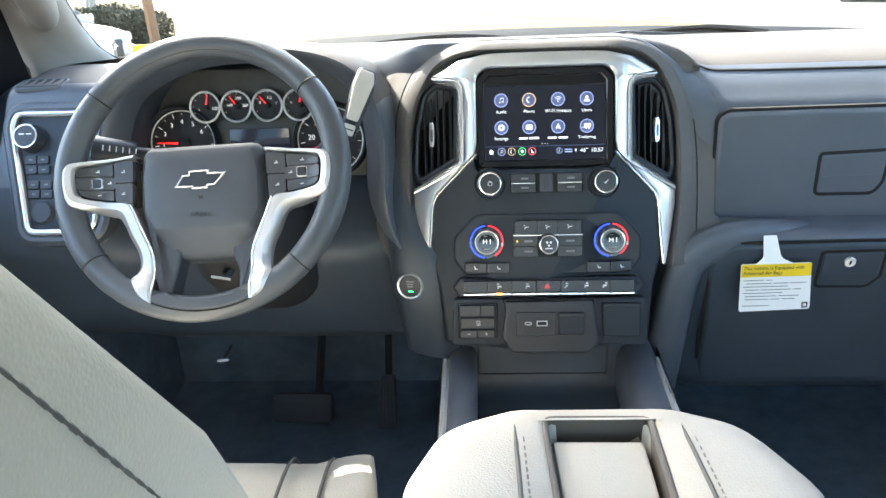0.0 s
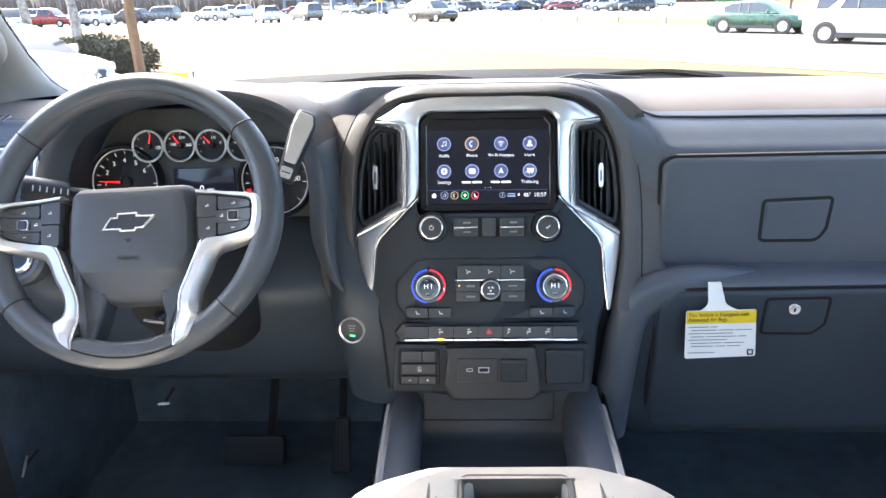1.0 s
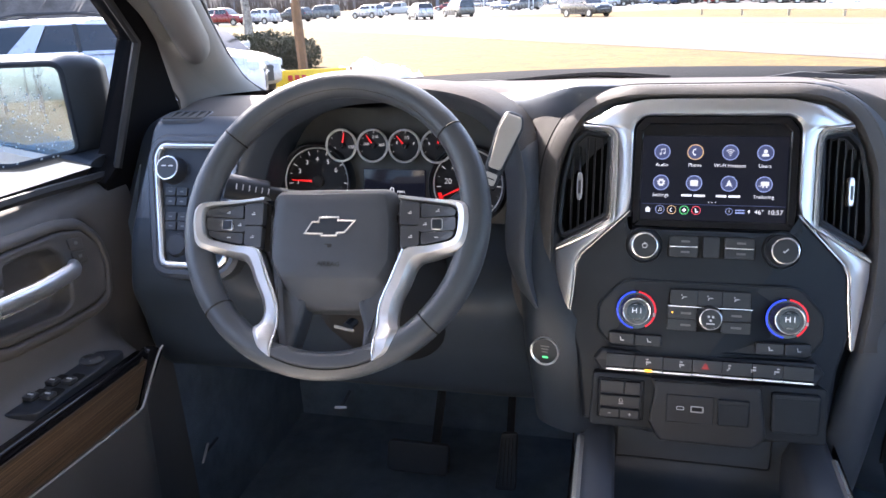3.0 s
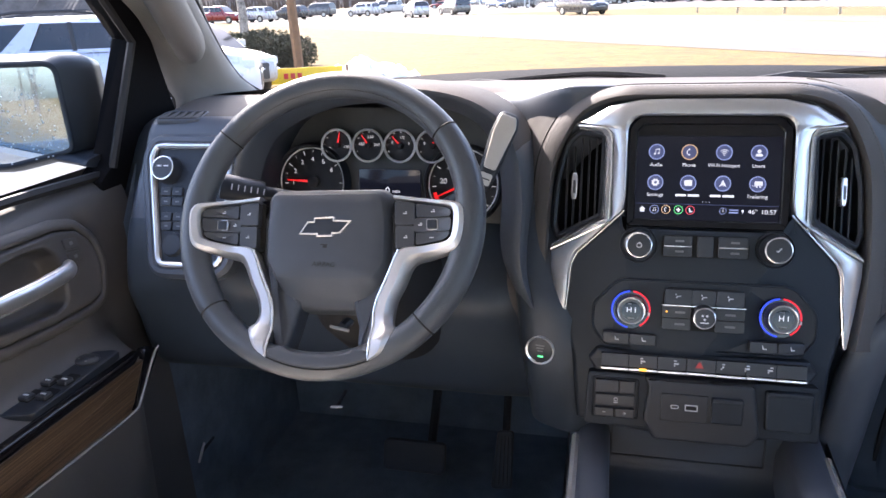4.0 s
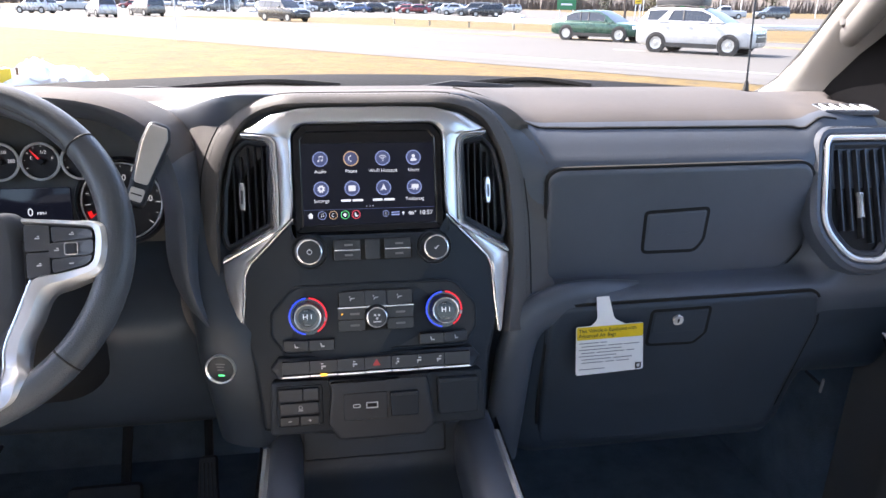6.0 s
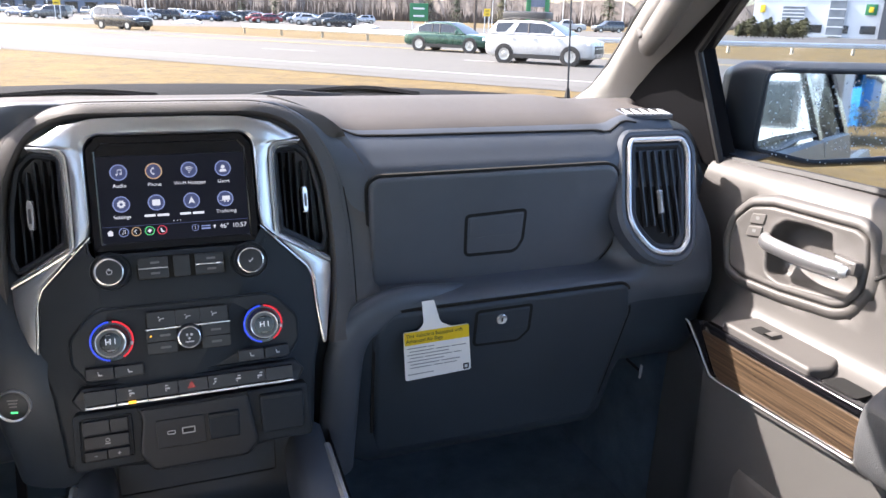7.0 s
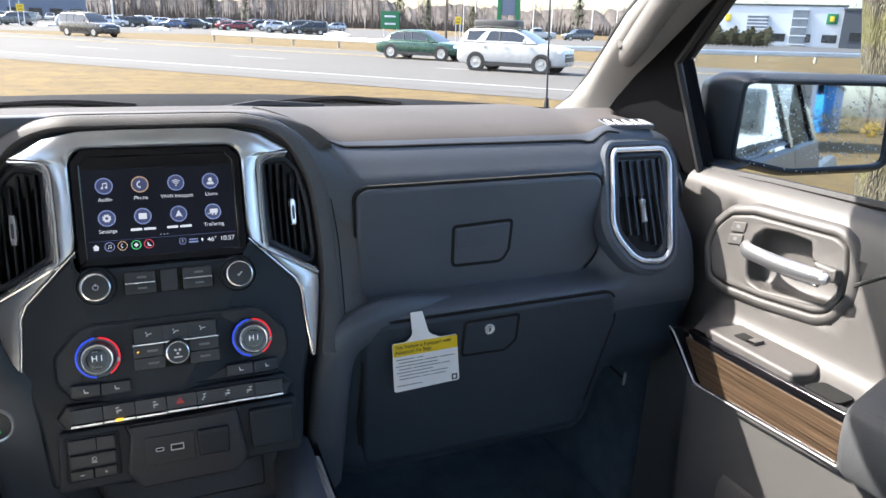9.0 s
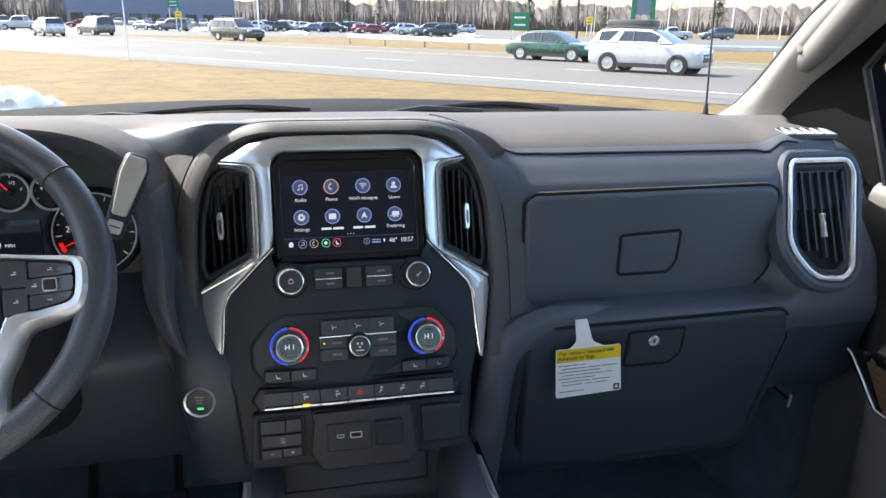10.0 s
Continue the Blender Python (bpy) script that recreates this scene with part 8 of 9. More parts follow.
def car(kind, paint, colour, at=(0, 0, 0), heading=0.0, group="", box_on_roof=False):
    """A car of a kind: y ahead, on its wheels at z = 0, then turned to its heading (degrees left of +y)."""
    ln, wd, ht, r0, r1, b0, b1 = SHAPES[kind]
    t = thing("pickup_truck" if kind == "pickup" else kind, (0, 0, 0), colour, "car" if kind != "pickup" else "pickup truck", group)
    w, belt = wd / 2, ht * {"sedan": 0.64, "crossover": 0.70}.get(kind, 0.63)
    st = [(-0.5, 0.80, 0.46, belt * 0.78), (-0.493, 0.90, 0.34, belt * 0.90), (-0.47, 0.95, 0.27, belt * 0.97), (-0.40, 0.99, 0.24, belt), (-0.1, 1.0, 0.22, belt), (0.12, 1.0, 0.22, belt * 0.985), (0.24, 0.99, 0.22, belt * 0.96), (0.36, 0.97, 0.24, belt * 0.91), (0.44, 0.93, 0.26, belt * 0.85), (0.48, 0.86, 0.28, belt * 0.76), (0.497, 0.76, 0.36, belt * 0.62)]
    bm = bmesh.new()
    rows = []
    for f, k, z0, z1 in st:
        y, h = f * ln, w * k
        d = z1 - z0
        half = [(h * 0.84, z0), (h * 0.96, z0 + 0.10 * d), (h * 0.995, z0 + 0.30 * d), (h, z0 + 0.52 * d), (h * 0.985, z0 + 0.74 * d), (h * 0.965, z0 + 0.88 * d), (h * 0.91, z0 + 0.97 * d), (h * 0.80, z1), (h * 0.4, z1 + 0.02)]
        rows.append([(-x, y, z) for x, z in half] + [(x, y, z) for x, z in reversed(half)])
    loft(bm, rows, closed=True, caps=True)
    part("body", bm, paint, t, sharp=40)
    # cabin: a rounded shell whose panes are meshes of their own
    pr = [(b0, 0.0), (b0 + (r0 - b0) * 0.55, 0.62), (r0, 0.93), (r0 + (r1 - r0) * 0.3, 1.0), (r0 + (r1 - r0) * 0.7, 1.0), (r1, 0.95), (r1 + (b1 - r1) * 0.45, 0.60), (b1, 0.0)]
    ys = [f * ln for f, _ in pr]
    hs = [belt - 0.03 + (ht - belt + 0.03) * k for _, k in pr]
    def ring(i):
        z0, z1 = belt - 0.03, hs[i]
        d = z1 - z0
        q = 1 if 0 < i < 7 else 0.97
        half = [(w * 0.94 * q, z0), (w * 0.92 * q, z0 + 0.10 * d), (w * (0.92 - 0.14 * min(1, d / (ht - belt))) * q, z0 + 0.82 * d), (w * (0.90 - 0.19 * min(1, d / (ht - belt))) * q, z0 + 0.95 * d), (w * 0.50 * q, z1)]
        return [(-x, ys[i], z) for x, z in half] + [(x, ys[i], z) for x, z in reversed(half)]
    rings = [ring(i) for i in range(8)]
    shell, panes = bmesh.new(), {}
    n = len(rings[0])
    for i in range(7):
        for j in range(n - 1):
            quad = [rings[i][j], rings[i][j + 1], rings[i + 1][j + 1], rings[i + 1][j]]
            key = None
            if j in (1, n - 3) and (2 if kind in ("pickup", "crossover") else 1) <= i <= 5:
                key = ("side_window", j)
            elif i in (5, 6) and 2 < j < n - 4:
                key = ("windscreen", 0)
            elif i in (0, 1) and 2 < j < n - 4:
                key = ("rear_window", 0)
            g = panes.setdefault(key, bmesh.new()) if key else shell
            g.faces.new([g.verts.new(v) for v in quad])
    for g in [shell] + list(panes.values()):
        bmesh.ops.remove_doubles(g, verts=g.verts[:], dist=0.001)
    part("cabin", shell, paint, t, sharp=50)
    for (nm, _), g in panes.items():
        part(nm, g, TINT, t, "tinted window")
    for sx in (-1, 1):
        if kind == "crossover":      # the body-coloured rear pillar leans forwards
            bm = bmesh.new()
            loft(bm, [[(sx * (w * 0.94 + 0.012), -1.42, belt - 0.03), (sx * (w * 0.94 + 0.012), -1.02, belt - 0.03)], [(sx * (w * 0.785 + 0.014), -0.98, belt + (ht - belt) * 0.86), (sx * (w * 0.785 + 0.014), -0.80, belt + (ht - belt) * 0.86)]])
            part("rear_pillar", bm, paint, t)
        for f in {"pickup": (0.45,), "crossover": (0.68,)}.get(kind, (0.30, 0.62)):
            y = ys[2] + (ys[5] - ys[2]) * f
            bm = bmesh.new()
            tube(bm, [(sx * w * 0.925, y + 0.05, belt), (sx * w * 0.785, y, belt + (ht - belt) * 0.82)], 0.035, 5, flat=0.6)
            part("window_pillar", bm, TRIMB, t)
        for fy in (-0.30, 0.31):
            wm = frame_of((sx * (w - 0.09), fy * ln, 0.35), (0, 1, 0), (0, 0, sx))
            bm = bmesh.new()
            lathe(bm, [(0.40, 0.0), (0.40, 0.088), (0.36, 0.09), (0.30, 0.085)], wm, 24)
            part("wheel_arch", bm, TRIMB, t)
            bm = bmesh.new()
            lathe(bm, [(0.12, -0.10), (0.33, -0.10), (0.355, -0.06), (0.355, 0.07), (0.33, 0.10), (0.24, 0.10), (0.23, 0.08)], wm, 24)
            wh = part("wheel", bm, TYRE, t)
            bm = bmesh.new()
            lathe(bm, [(0.235, 0.06), (0.235, 0.094), (0.20, 0.088), (0.06, 0.10), (0.05, 0.11)], wm, 10)
            part("rim", bm, RIMM, wh)
        bm = bmesh.new()
        box(bm, sx * w * 0.70, 0.458 * ln, belt * 0.74, w * 0.40, 0.26, 0.14, 0.05)
        part("headlamp", bm, LAMP, t)
        bm = bmesh.new()
        box(bm, sx * w * 0.78, -0.482 * ln, belt * 0.82, w * 0.20, 0.12, 0.22, 0.04)
        part("tail_lamp", bm, TAIL, t)
        bm = bmesh.new()
        box(bm, sx * (w + 0.07), b1 * ln - 0.42, belt + 0.05, 0.18, 0.11, 0.13, 0.04)
        part("wing_mirror", bm, paint, t)
        bm = bmesh.new()
        loft(bm, [[(sx * w * 1.004, y, z) for z in (0.22, 0.38)] for y in (-0.22 * ln, 0.22 * ln)])
        part("sill", bm, TRIMB, t)
        for y in (-0.02 * ln, -0.22 * ln):
            bm = bmesh.new()
            box(bm, sx * w * 0.99, y, belt * 0.84, 0.04, 0.18, 0.03, 0.008)
            part("door_handle", bm, paint, t)
    bm = bmesh.new()
    box(bm, 0, 0.485 * ln, belt * 0.54, w * 1.25, 0.13, 0.30, 0.05)
    part("grille", bm, TRIMB, t)
    bm = bmesh.new()
    box(bm, 0, 0.490 * ln, belt * 0.58, w * 0.95, 0.12, 0.03, 0.01)
    part("grille_bar", bm, RIMM, t)
    if kind in ("suv", "crossover"):
        for sx in (-1, 1):
            bm = bmesh.new()
            tube(bm, [(sx * w * 0.66, ys[2] + 0.1, ht - 0.02), (sx * w * 0.66, ys[3], ht + 0.07), (sx * w * 0.66, ys[4], ht + 0.07), (sx * w * 0.66, ys[5], ht - 0.02)], 0.025, 6)
            part("roof_rail", bm, TRIMB, t)
    if box_on_roof:
        bm = bmesh.new()
        box(bm, 0, (ys[2] + ys[5]) / 2, ht + 0.20, w * 1.0, 1.9, 0.26, 0.10)
        part("roof_box", bm, TRIMB, t, "black roof box")
    t.rotation_euler = (0, 0, radians(heading))
    t.location = at
    return t


def place(ob, x, y, heading, k=1.0):
    return copy_thing(ob, pose(x, y, GROUND_Z + 0.012, 0, 0, heading))


def azimuth(deg, d):
    return (d * math.sin(radians(deg)), 0.25 + d * math.cos(radians(deg)))


ROAD_HEAD = math.degrees(math.atan2(-RD.x, RD.y))
car("crossover", WHITE_P, "white crossover with a black roof box on the highway", (14.2, 26.5, gz + 0.012), ROAD_HEAD, box_on_roof=True)
car("suv", BLACK_P, "black full-size sport utility vehicle on the highway", (-3.0, 67.5, gz + 0.012), ROAD_HEAD)
car("suv", SILVER_P, "silver full-size sport utility vehicle beyond the grass", (-37.0, 60.0, gz + 0.012), ROAD_HEAD - 10)
lilac = car("crossover", LILAC_P, "pale silver-lilac crossover parked in the lot", (-7.9, 10.6, gz + 0.006), -65)
car("sedan", WHITE_P, "white sedan parked in the lot", (-8.9, 14.0, gz + 0.006), -120)
car("pickup", RED_P, "dark red pickup truck beyond the trees", (-43, 76, gz + 0.02), -95)
car("sedan", GREEN_P, "dark green sedan on the highway", (13.8, 35.7, gz + 0.012), ROAD_HEAD)
grey_s = car("suv", GREY_P, "grey sport utility vehicle in the far car lot", (*azimuth(-7, 118), gz + 0.02), 70, "cars in the far lot")
silver_x = car("crossover", SILVER_P, "silver crossover in the far car lot", (*azimuth(-3.4, 104), gz + 0.02), -80, "cars in the far lot")
blue_s = car("sedan", BLUE_P, "blue sedan in the far car lot", (*azimuth(3, 128), gz + 0.02), 60, "cars in the far lot")
white_p = car("pickup", WHITE_P, "white pickup truck in the far car lot", (*azimuth(-6, 196), gz + 0.02), 175, "cars in the far lot")
black_x = car("crossover", BLACK_P, "black crossover in the far car lot", (*azimuth(5, 140), gz + 0.02), 80, "cars in the far lot")
red_s = car("sedan", RED_P, "dark red sedan in the far car lot", (*azimuth(-13, 150), gz + 0.02), 95, "cars in the far lot")
rng = random.Random(21)
far = [grey_s, silver_x, blue_s, black_x, grey_s, black_x, white_p, red_s, silver_x, black_x]
for x, y, hd, src in ((-40.0, 126.0, ROAD_HEAD, white_p), (-20.5, 76.5, ROAD_HEAD + 170, silver_x), (-17.8, 83.0, ROAD_HEAD + 175, grey_s), (-19.9, 128.0, ROAD_HEAD, blue_s)):
    place(src, x, y, hd)
for i in range(12):
    place(white_p, *azimuth(-11.5 + 0.95 * i, 200 + rng.uniform(-2, 2)), 178 + rng.uniform(-4, 4))
for i in range(34):
    a = -1.5 + 14.5 * i / 33 + rng.uniform(-0.15, 0.15)
    place(rng.choice(far), *azimuth(a, rng.choice((128, 140, 152, 166)) - max(0, a - 6) * 4), rng.choice((70, 85, 250, 265)) + rng.uniform(-6, 6))
for a, d, src in ((-19, 96, silver_x), (-22.5, 104, grey_s), (-24.5, 92, black_x), (-16.5, 112, white_p), (-27, 86, silver_x), (-31, 110, grey_s), (14.5, 150, silver_x), (30, 120, white_p), (33, 125, grey_s)):
    place(src, *azimuth(a, d), 80 + rng.uniform(-12, 12))

# ---------------- buildings ----------------
WALLW = material("white metal cladding", (0.68, 0.69, 0.70), 0.6, scale=0.3, vary=0.05)
WALLB = material("blue-grey metal cladding", (0.14, 0.17, 0.24), 0.6, scale=0.3, vary=0.08)
WALLD = material("dark grey cladding", (0.06, 0.065, 0.075), 0.6, scale=0.3, vary=0.08)
PORTAL = material("bright blue entrance panels", (0.02, 0.22, 0.55), 0.4, scale=0.5, vary=0.05)
SIGN_G = material("dark green sign panel", (0.015, 0.16, 0.06), 0.5, scale=1, vary=0.06)
SIGN_Y = material("yellow sign panel", (0.75, 0.50, 0.02), 0.5, scale=1, vary=0.05)
SIGN_R = material("red sign print", (0.55, 0.03, 0.02), 0.5, scale=1)


def building(name, at, face, w, d, h, wall, label, rows, cols, win_w, win_h, z0, extra=None):
    """A flat-roofed block whose front faces the direction face (degrees left of -y)."""
    m = Matrix.Translation((*at, GROUND_Z)) @ Matrix.Rotation(radians(face), 4, "Z")
    t = thing(name, m.translation, label, "building")
    bm = bmesh.new()
    box(bm, 0, d / 2, h / 2, w, d, h, 0.02, m)
    part("wall", bm, wall, t, smooth=False)
    bm = bmesh.new()
    box(bm, 0, d / 2, h + 0.15, w + 0.3, d + 0.3, 0.3, 0.02, m)
    part("roof", bm, WALLD, t, smooth=False)
    for r in range(rows):
        for c in range(cols):
            x = -w / 2 + w * (c + 0.5) / cols
            z = z0 + r * (win_h * 1.25)
            bm = bmesh.new()
            box(bm, x, -0.02, z, win_w, 0.12, win_h, 0.01, m)
            wn_ = part("window", bm, WALLD, t, smooth=False)
            bm = bmesh.new()
            box(bm, x, -0.06, z, win_w * 0.86, 0.10, win_h * 0.84, 0.01, m)
            part("pane", bm, TINT, wn_, smooth=False)
    if extra:
        extra(t, m)
    return t


BAY = material("grey glazed bay", (0.20, 0.22, 0.24), 0.25, scale=0.5, vary=0.2)


def showroom_bits(t, m):
    for x, w, zc, hh in ((-3.8, 3.6, 4.1, 2.4), (3.2, 2.6, 3.4, 6.0)):
        bm = bmesh.new()
        box(bm, x, -0.25, zc, w, 0.5, hh, 0.02, m)
        part("glazed_bay", bm, BAY, t, smooth=False)
        for i in range(5):
            bm = bmesh.new()
            box(bm, x, -0.52, zc + hh * (i / 4 - 0.5), w + 0.1, 0.06, 0.2, 0.01, m)
            part("glazing_bar", bm, WALLW, t, smooth=False)
    bm = bmesh.new()
    box(bm, 8.4, -0.12, 4.9, 1.8, 0.2, 1.8, 0.1, m)
    part("sign_panel", bm, SIGN_G, t)
    bm = bmesh.new()
    box(bm, 8.4, -0.24, 4.9, 0.7, 0.1, 0.9, 0.1, m)
    part("sign_mark", bm, SIGN_Y, t)
    bm = bmesh.new()
    box(bm, -9.0, -0.12, 4.8, 0.9, 0.2, 1.3, 0.1, m)
    part("sign_panel", bm, SIGN_Y, t)


building("showroom", azimuth(47.0, 150), -47, 21, 26, 7.0, WALLW, "white clad showroom with glazed bays beyond the highway", 1, 5, 2.4, 1.4, 1.5, showroom_bits)
building("warehouse", azimuth(52.6, 148), -52, 9, 20, 6.4, WALLD, "dark grey clad warehouse beside the showroom", 1, 2, 2.0, 1.6, 2.0)
building("dealership", azimuth(-8.2, 236), 8, 46, 25, 9.5, WALLB, "blue-grey clad building behind the car lot", 1, 9, 3.4, 2.2, 2.0)


def portal_bits(t, m):
    for x, w, h in ((-4.0, 1.6, 4.9), (4.0, 1.6, 4.9)):
        bm = bmesh.new()
        box(bm, x, -1.0, h / 2, w, 2.0, h, 0.05, m)
        part("portal_leg", bm, PORTAL, t, smooth=False)
    bm = bmesh.new()
    box(bm, 0, -1.0, 4.1, 9.6, 2.0, 1.7, 0.05, m)
    part("portal_beam", bm, PORTAL, t, smooth=False)
    bm = bmesh.new()
    for i in range(5):
        box(bm, -2.2 + 1.1 * i, -2.05, 4.1, 0.7, 0.06, 0.6, 0.02, m)
    part("sign_bars", bm, WALLW, t, smooth=False)
    bm = bmesh.new()
    box(bm, 0, -0.9, 1.7, 4.2, 0.3, 3.0, 0.05, m)
    part("entrance", bm, WALLW, t, smooth=False)


building("blue_showroom", (-8.0, -70), 180, 11, 14, 4.0, PORTAL, "bright blue entrance block behind the truck", 1, 3, 2.0, 1.6, 1.6, portal_bits)
building("service_building", (-13.0, -30), 180, 22, 12, 5.2, WALLW, "white and blue service building behind the truck", 1, 5, 2.4, 1.8, 1.6)
bm = bmesh.new()
box(bm, -10.5, -29.7, 3.0, 10, 0.5, 1.8, 0.05)
single("wall_sign", bm, PORTAL, "blue sign band on the service building", "sign")

# ---------------- signs, poles, lamps ----------------
def sign_pylon():
    x, y = azimuth(27.7, 70)
    t = thing("pylon_sign", (x, y, gz), "tall green pylon sign on two posts", "sign")
    fr = Matrix.Translation((x, y, gz)) @ Matrix.Rotation(radians(-27), 4, "Z")
    for dx in (-0.85, 0.85):
        bm = bmesh.new()
        box(bm, dx, 0, 3.6, 0.42, 0.42, 7.2, 0.03, fr)
        part("post", bm, SIGN_G, t)
    bm = bmesh.new()
    box(bm, 0, 0, 4.6, 1.3, 0.3, 3.6, 0.05, fr)
    pn = part("panel", bm, WALLB, t)
    bm = bmesh.new()
    box(bm, 0, -0.16, 5.2, 1.0, 0.1, 1.4, 0.05, fr)
    part("emblem_panel", bm, SIGN_G, pn)
    bm = bmesh.new()
    box(bm, 0, -0.22, 5.2, 0.5, 0.06, 0.7, 0.05, fr)
    part("emblem", bm, SIGN_Y, pn)


sign_pylon()


def board_sign(name, az, d, w, h, z, mat, label, back=None):
    x, y = azimuth(az, d)
    t = thing(name, (x, y, gz), label, "sign")
    fr = Matrix.Translation((x, y, gz)) @ Matrix.Rotation(radians(-az), 4, "Z")
    for dx in (-w * 0.35, w * 0.35):
        bm = bmesh.new()
        box(bm, dx, 0, z / 2, 0.10, 0.10, z, 0.01, fr)
        part("post", bm, STEEL, t)
    bm = bmesh.new()
    box(bm, 0, -0.08, z, w, 0.05, h, 0.02, fr)
    p = part("panel", bm, mat, t)
    bm = bmesh.new()
    for i in range(2):
        box(bm, 0, -0.12, z + (0.5 - i) * h * 0.42, w * 0.6, 0.03, h * 0.1, 0.01, fr)
    part("sign_bars", bm, WALLW if mat is SIGN_G else INK, p)
    return t


board_sign("road_sign", 18.7, 98, 2.4, 2.2, 2.2, SIGN_G, "green highway direction sign")
board_sign("road_sign", 23.9, 84, 0.7, 0.8, 2.3, SIGN_Y, "yellow warning sign by the highway")
board_sign("road_sign", -6.6, 112, 0.9, 0.9, 2.3, SIGN_Y, "yellow warning sign by the highway")
board_sign("road_sign", -6.9, 118, 1.6, 1.2, 3.9, SIGN_G, "green direction sign by the highway")


def pole(name, az, d, h, r, mat, label, cat, head=0):
    x, y = azimuth(az, d)
    t = thing(name, (x, y, gz), label, cat, group="tall poles" if not head else "lot lamps")
    bm = bmesh.new()
    tube(bm, [(x, y, gz), (x, y, gz + h)], [r, r * 0.75], 8)
    part("shaft", bm, mat, t)
    if head:
        for s in (-1, 1):
            bm = bmesh.new()
            box(bm, x + s * 0.6, y, gz + h, 0.9, 0.35, 0.16, 0.03)
            part("lamp_head", bm, STEEL, t)
    return t


LAMPS = [(29.6, 140), (31.0, 150), (34.0, 128), (35.8, 150), (37.2, 140), (39.0, 158), (25.2, 150), (24.3, 160), (41.0, 150)]
for a, d in LAMPS:
    pole("lot_lamp", a, d, 7.4 + (d % 7) * 0.2, 0.09, STEEL, "tall pale lot lamp with two heads", "lamp post", 1)
pole("utility_pole", 23.0, 84, 11, 0.15, TWIG, "tall wooden utility pole", "pole")
pole("utility_pole", -1.0, 120, 11, 0.14, STEEL, "tall grey pole beyond the highway", "pole")
pole("marker_post", -10.3, 34.5, 4.5, 0.03, STEEL, "thin pale marker post on the verge", "pole")
t = thing("timber_pole", (-8.25, 18.4, gz), "brown square timber pole in the grass", "pole")
bm = bmesh.new()
tube(bm, [(-8.25, 18.4, gz - 0.05), (-8.36, 18.4, gz + 3.2), (-8.42, 18.4, gz + 6.0)], [0.13, 0.12, 0.11], 6)
part("shaft", bm, TIMBER, t)
bm = bmesh.new()
tube(bm, [(-8.38, 18.36, gz + 1.8), (-8.46, 18.36, gz + 6.0)], 0.05, 6)
part("conduit", bm, STEEL, t)
bm = bmesh.new()
for i, (z0, z1) in enumerate(((9.4, 8.2), (10.2, 9.0), (10.6, 9.6))):
    a, b = azimuth(23.0, 84), azimuth(50, 60)
    pts = [(a[0] + (b[0] - a[0]) * w, a[1] + (b[1] - a[1]) * w, gz + z0 + (z1 - z0) * w - 2.2 * math.sin(math.pi * w)) for w in [j / 12 for j in range(13)]]
    tube(bm, pts, 0.025, 4)
single("power_lines", bm, RUBBER, "sagging power lines beside the highway", "cable", kind="stuff")

t = thing("banner", (-6.75, 15.4, gz), "low yellow banner with red print by the grass", "banner")
fr = Matrix.Translation((-6.75, 15.4, gz)) @ Matrix.Rotation(radians(20), 4, "Z")
bm = bmesh.new()
box(bm, 0, 0, 0.20, 1.6, 0.03, 0.34, 0.01, fr)
p = part("sheet", bm, SIGN_Y, t)
bm = bmesh.new()
for i in range(3):
    box(bm, -0.45 + 0.15 * i, -0.03, 0.20, 0.10, 0.02, 0.12, 0.01, fr)
part("print_bars", bm, SIGN_R, p)
for dx in (-0.9, 0.9):
    bm = bmesh.new()
    box(bm, dx, 0.02, 0.19, 0.05, 0.05, 0.40, 0.005, fr)
    part("stake", bm, TIMBER, t)


# ---------------- snow ----------------
def heap(x, y, w, h, seed):
    r = random.Random(seed)
    bm = bmesh.new()
    rows = []
    for i in range(9):
        e = i / 8
        rows.append([])
        for j in range(28):
            a = 2 * math.pi * j / 28
            rad = math.cos(e * math.pi / 2) ** 0.7
            k = 1 + 0.45 * noise.noise(Vector((math.cos(a) * 1.6 + seed, math.sin(a) * 1.6, e * 3)))
            z = h * math.sin(e * math.pi / 2) * (0.75 + 0.7 * noise.noise(Vector((math.cos(a) * 2.2, math.sin(a) * 2.2 + seed, e * 2))))
            rows[-1].append((x + w * rad * k * math.cos(a), y + 0.7 * w * rad * k * math.sin(a), gz - 0.02 + max(0, z)))
    loft(bm, rows, closed=True, caps=True)
    single("snow_heap", bm, SNOW, "grainy leftover snow heap on the grass", "snow heap", group="snow heaps")


for i, (x, y, w, h) in enumerate(((-5.5, 16.0, 0.75, 0.5), (-4.7, 15.6, 0.55, 0.42), (-6.2, 16.6, 0.6, 0.35), (-8.6, 17.0, 0.5, 0.3), (3.0, 104.0, 1.8, 0.5), (-9.0, 118.0, 2.4, 0.6), (24.0, 92.0, 1.8, 0.6), (-18.0, 130.0, 2.2, 0.6))):
    heap(x, y, w, h, i)


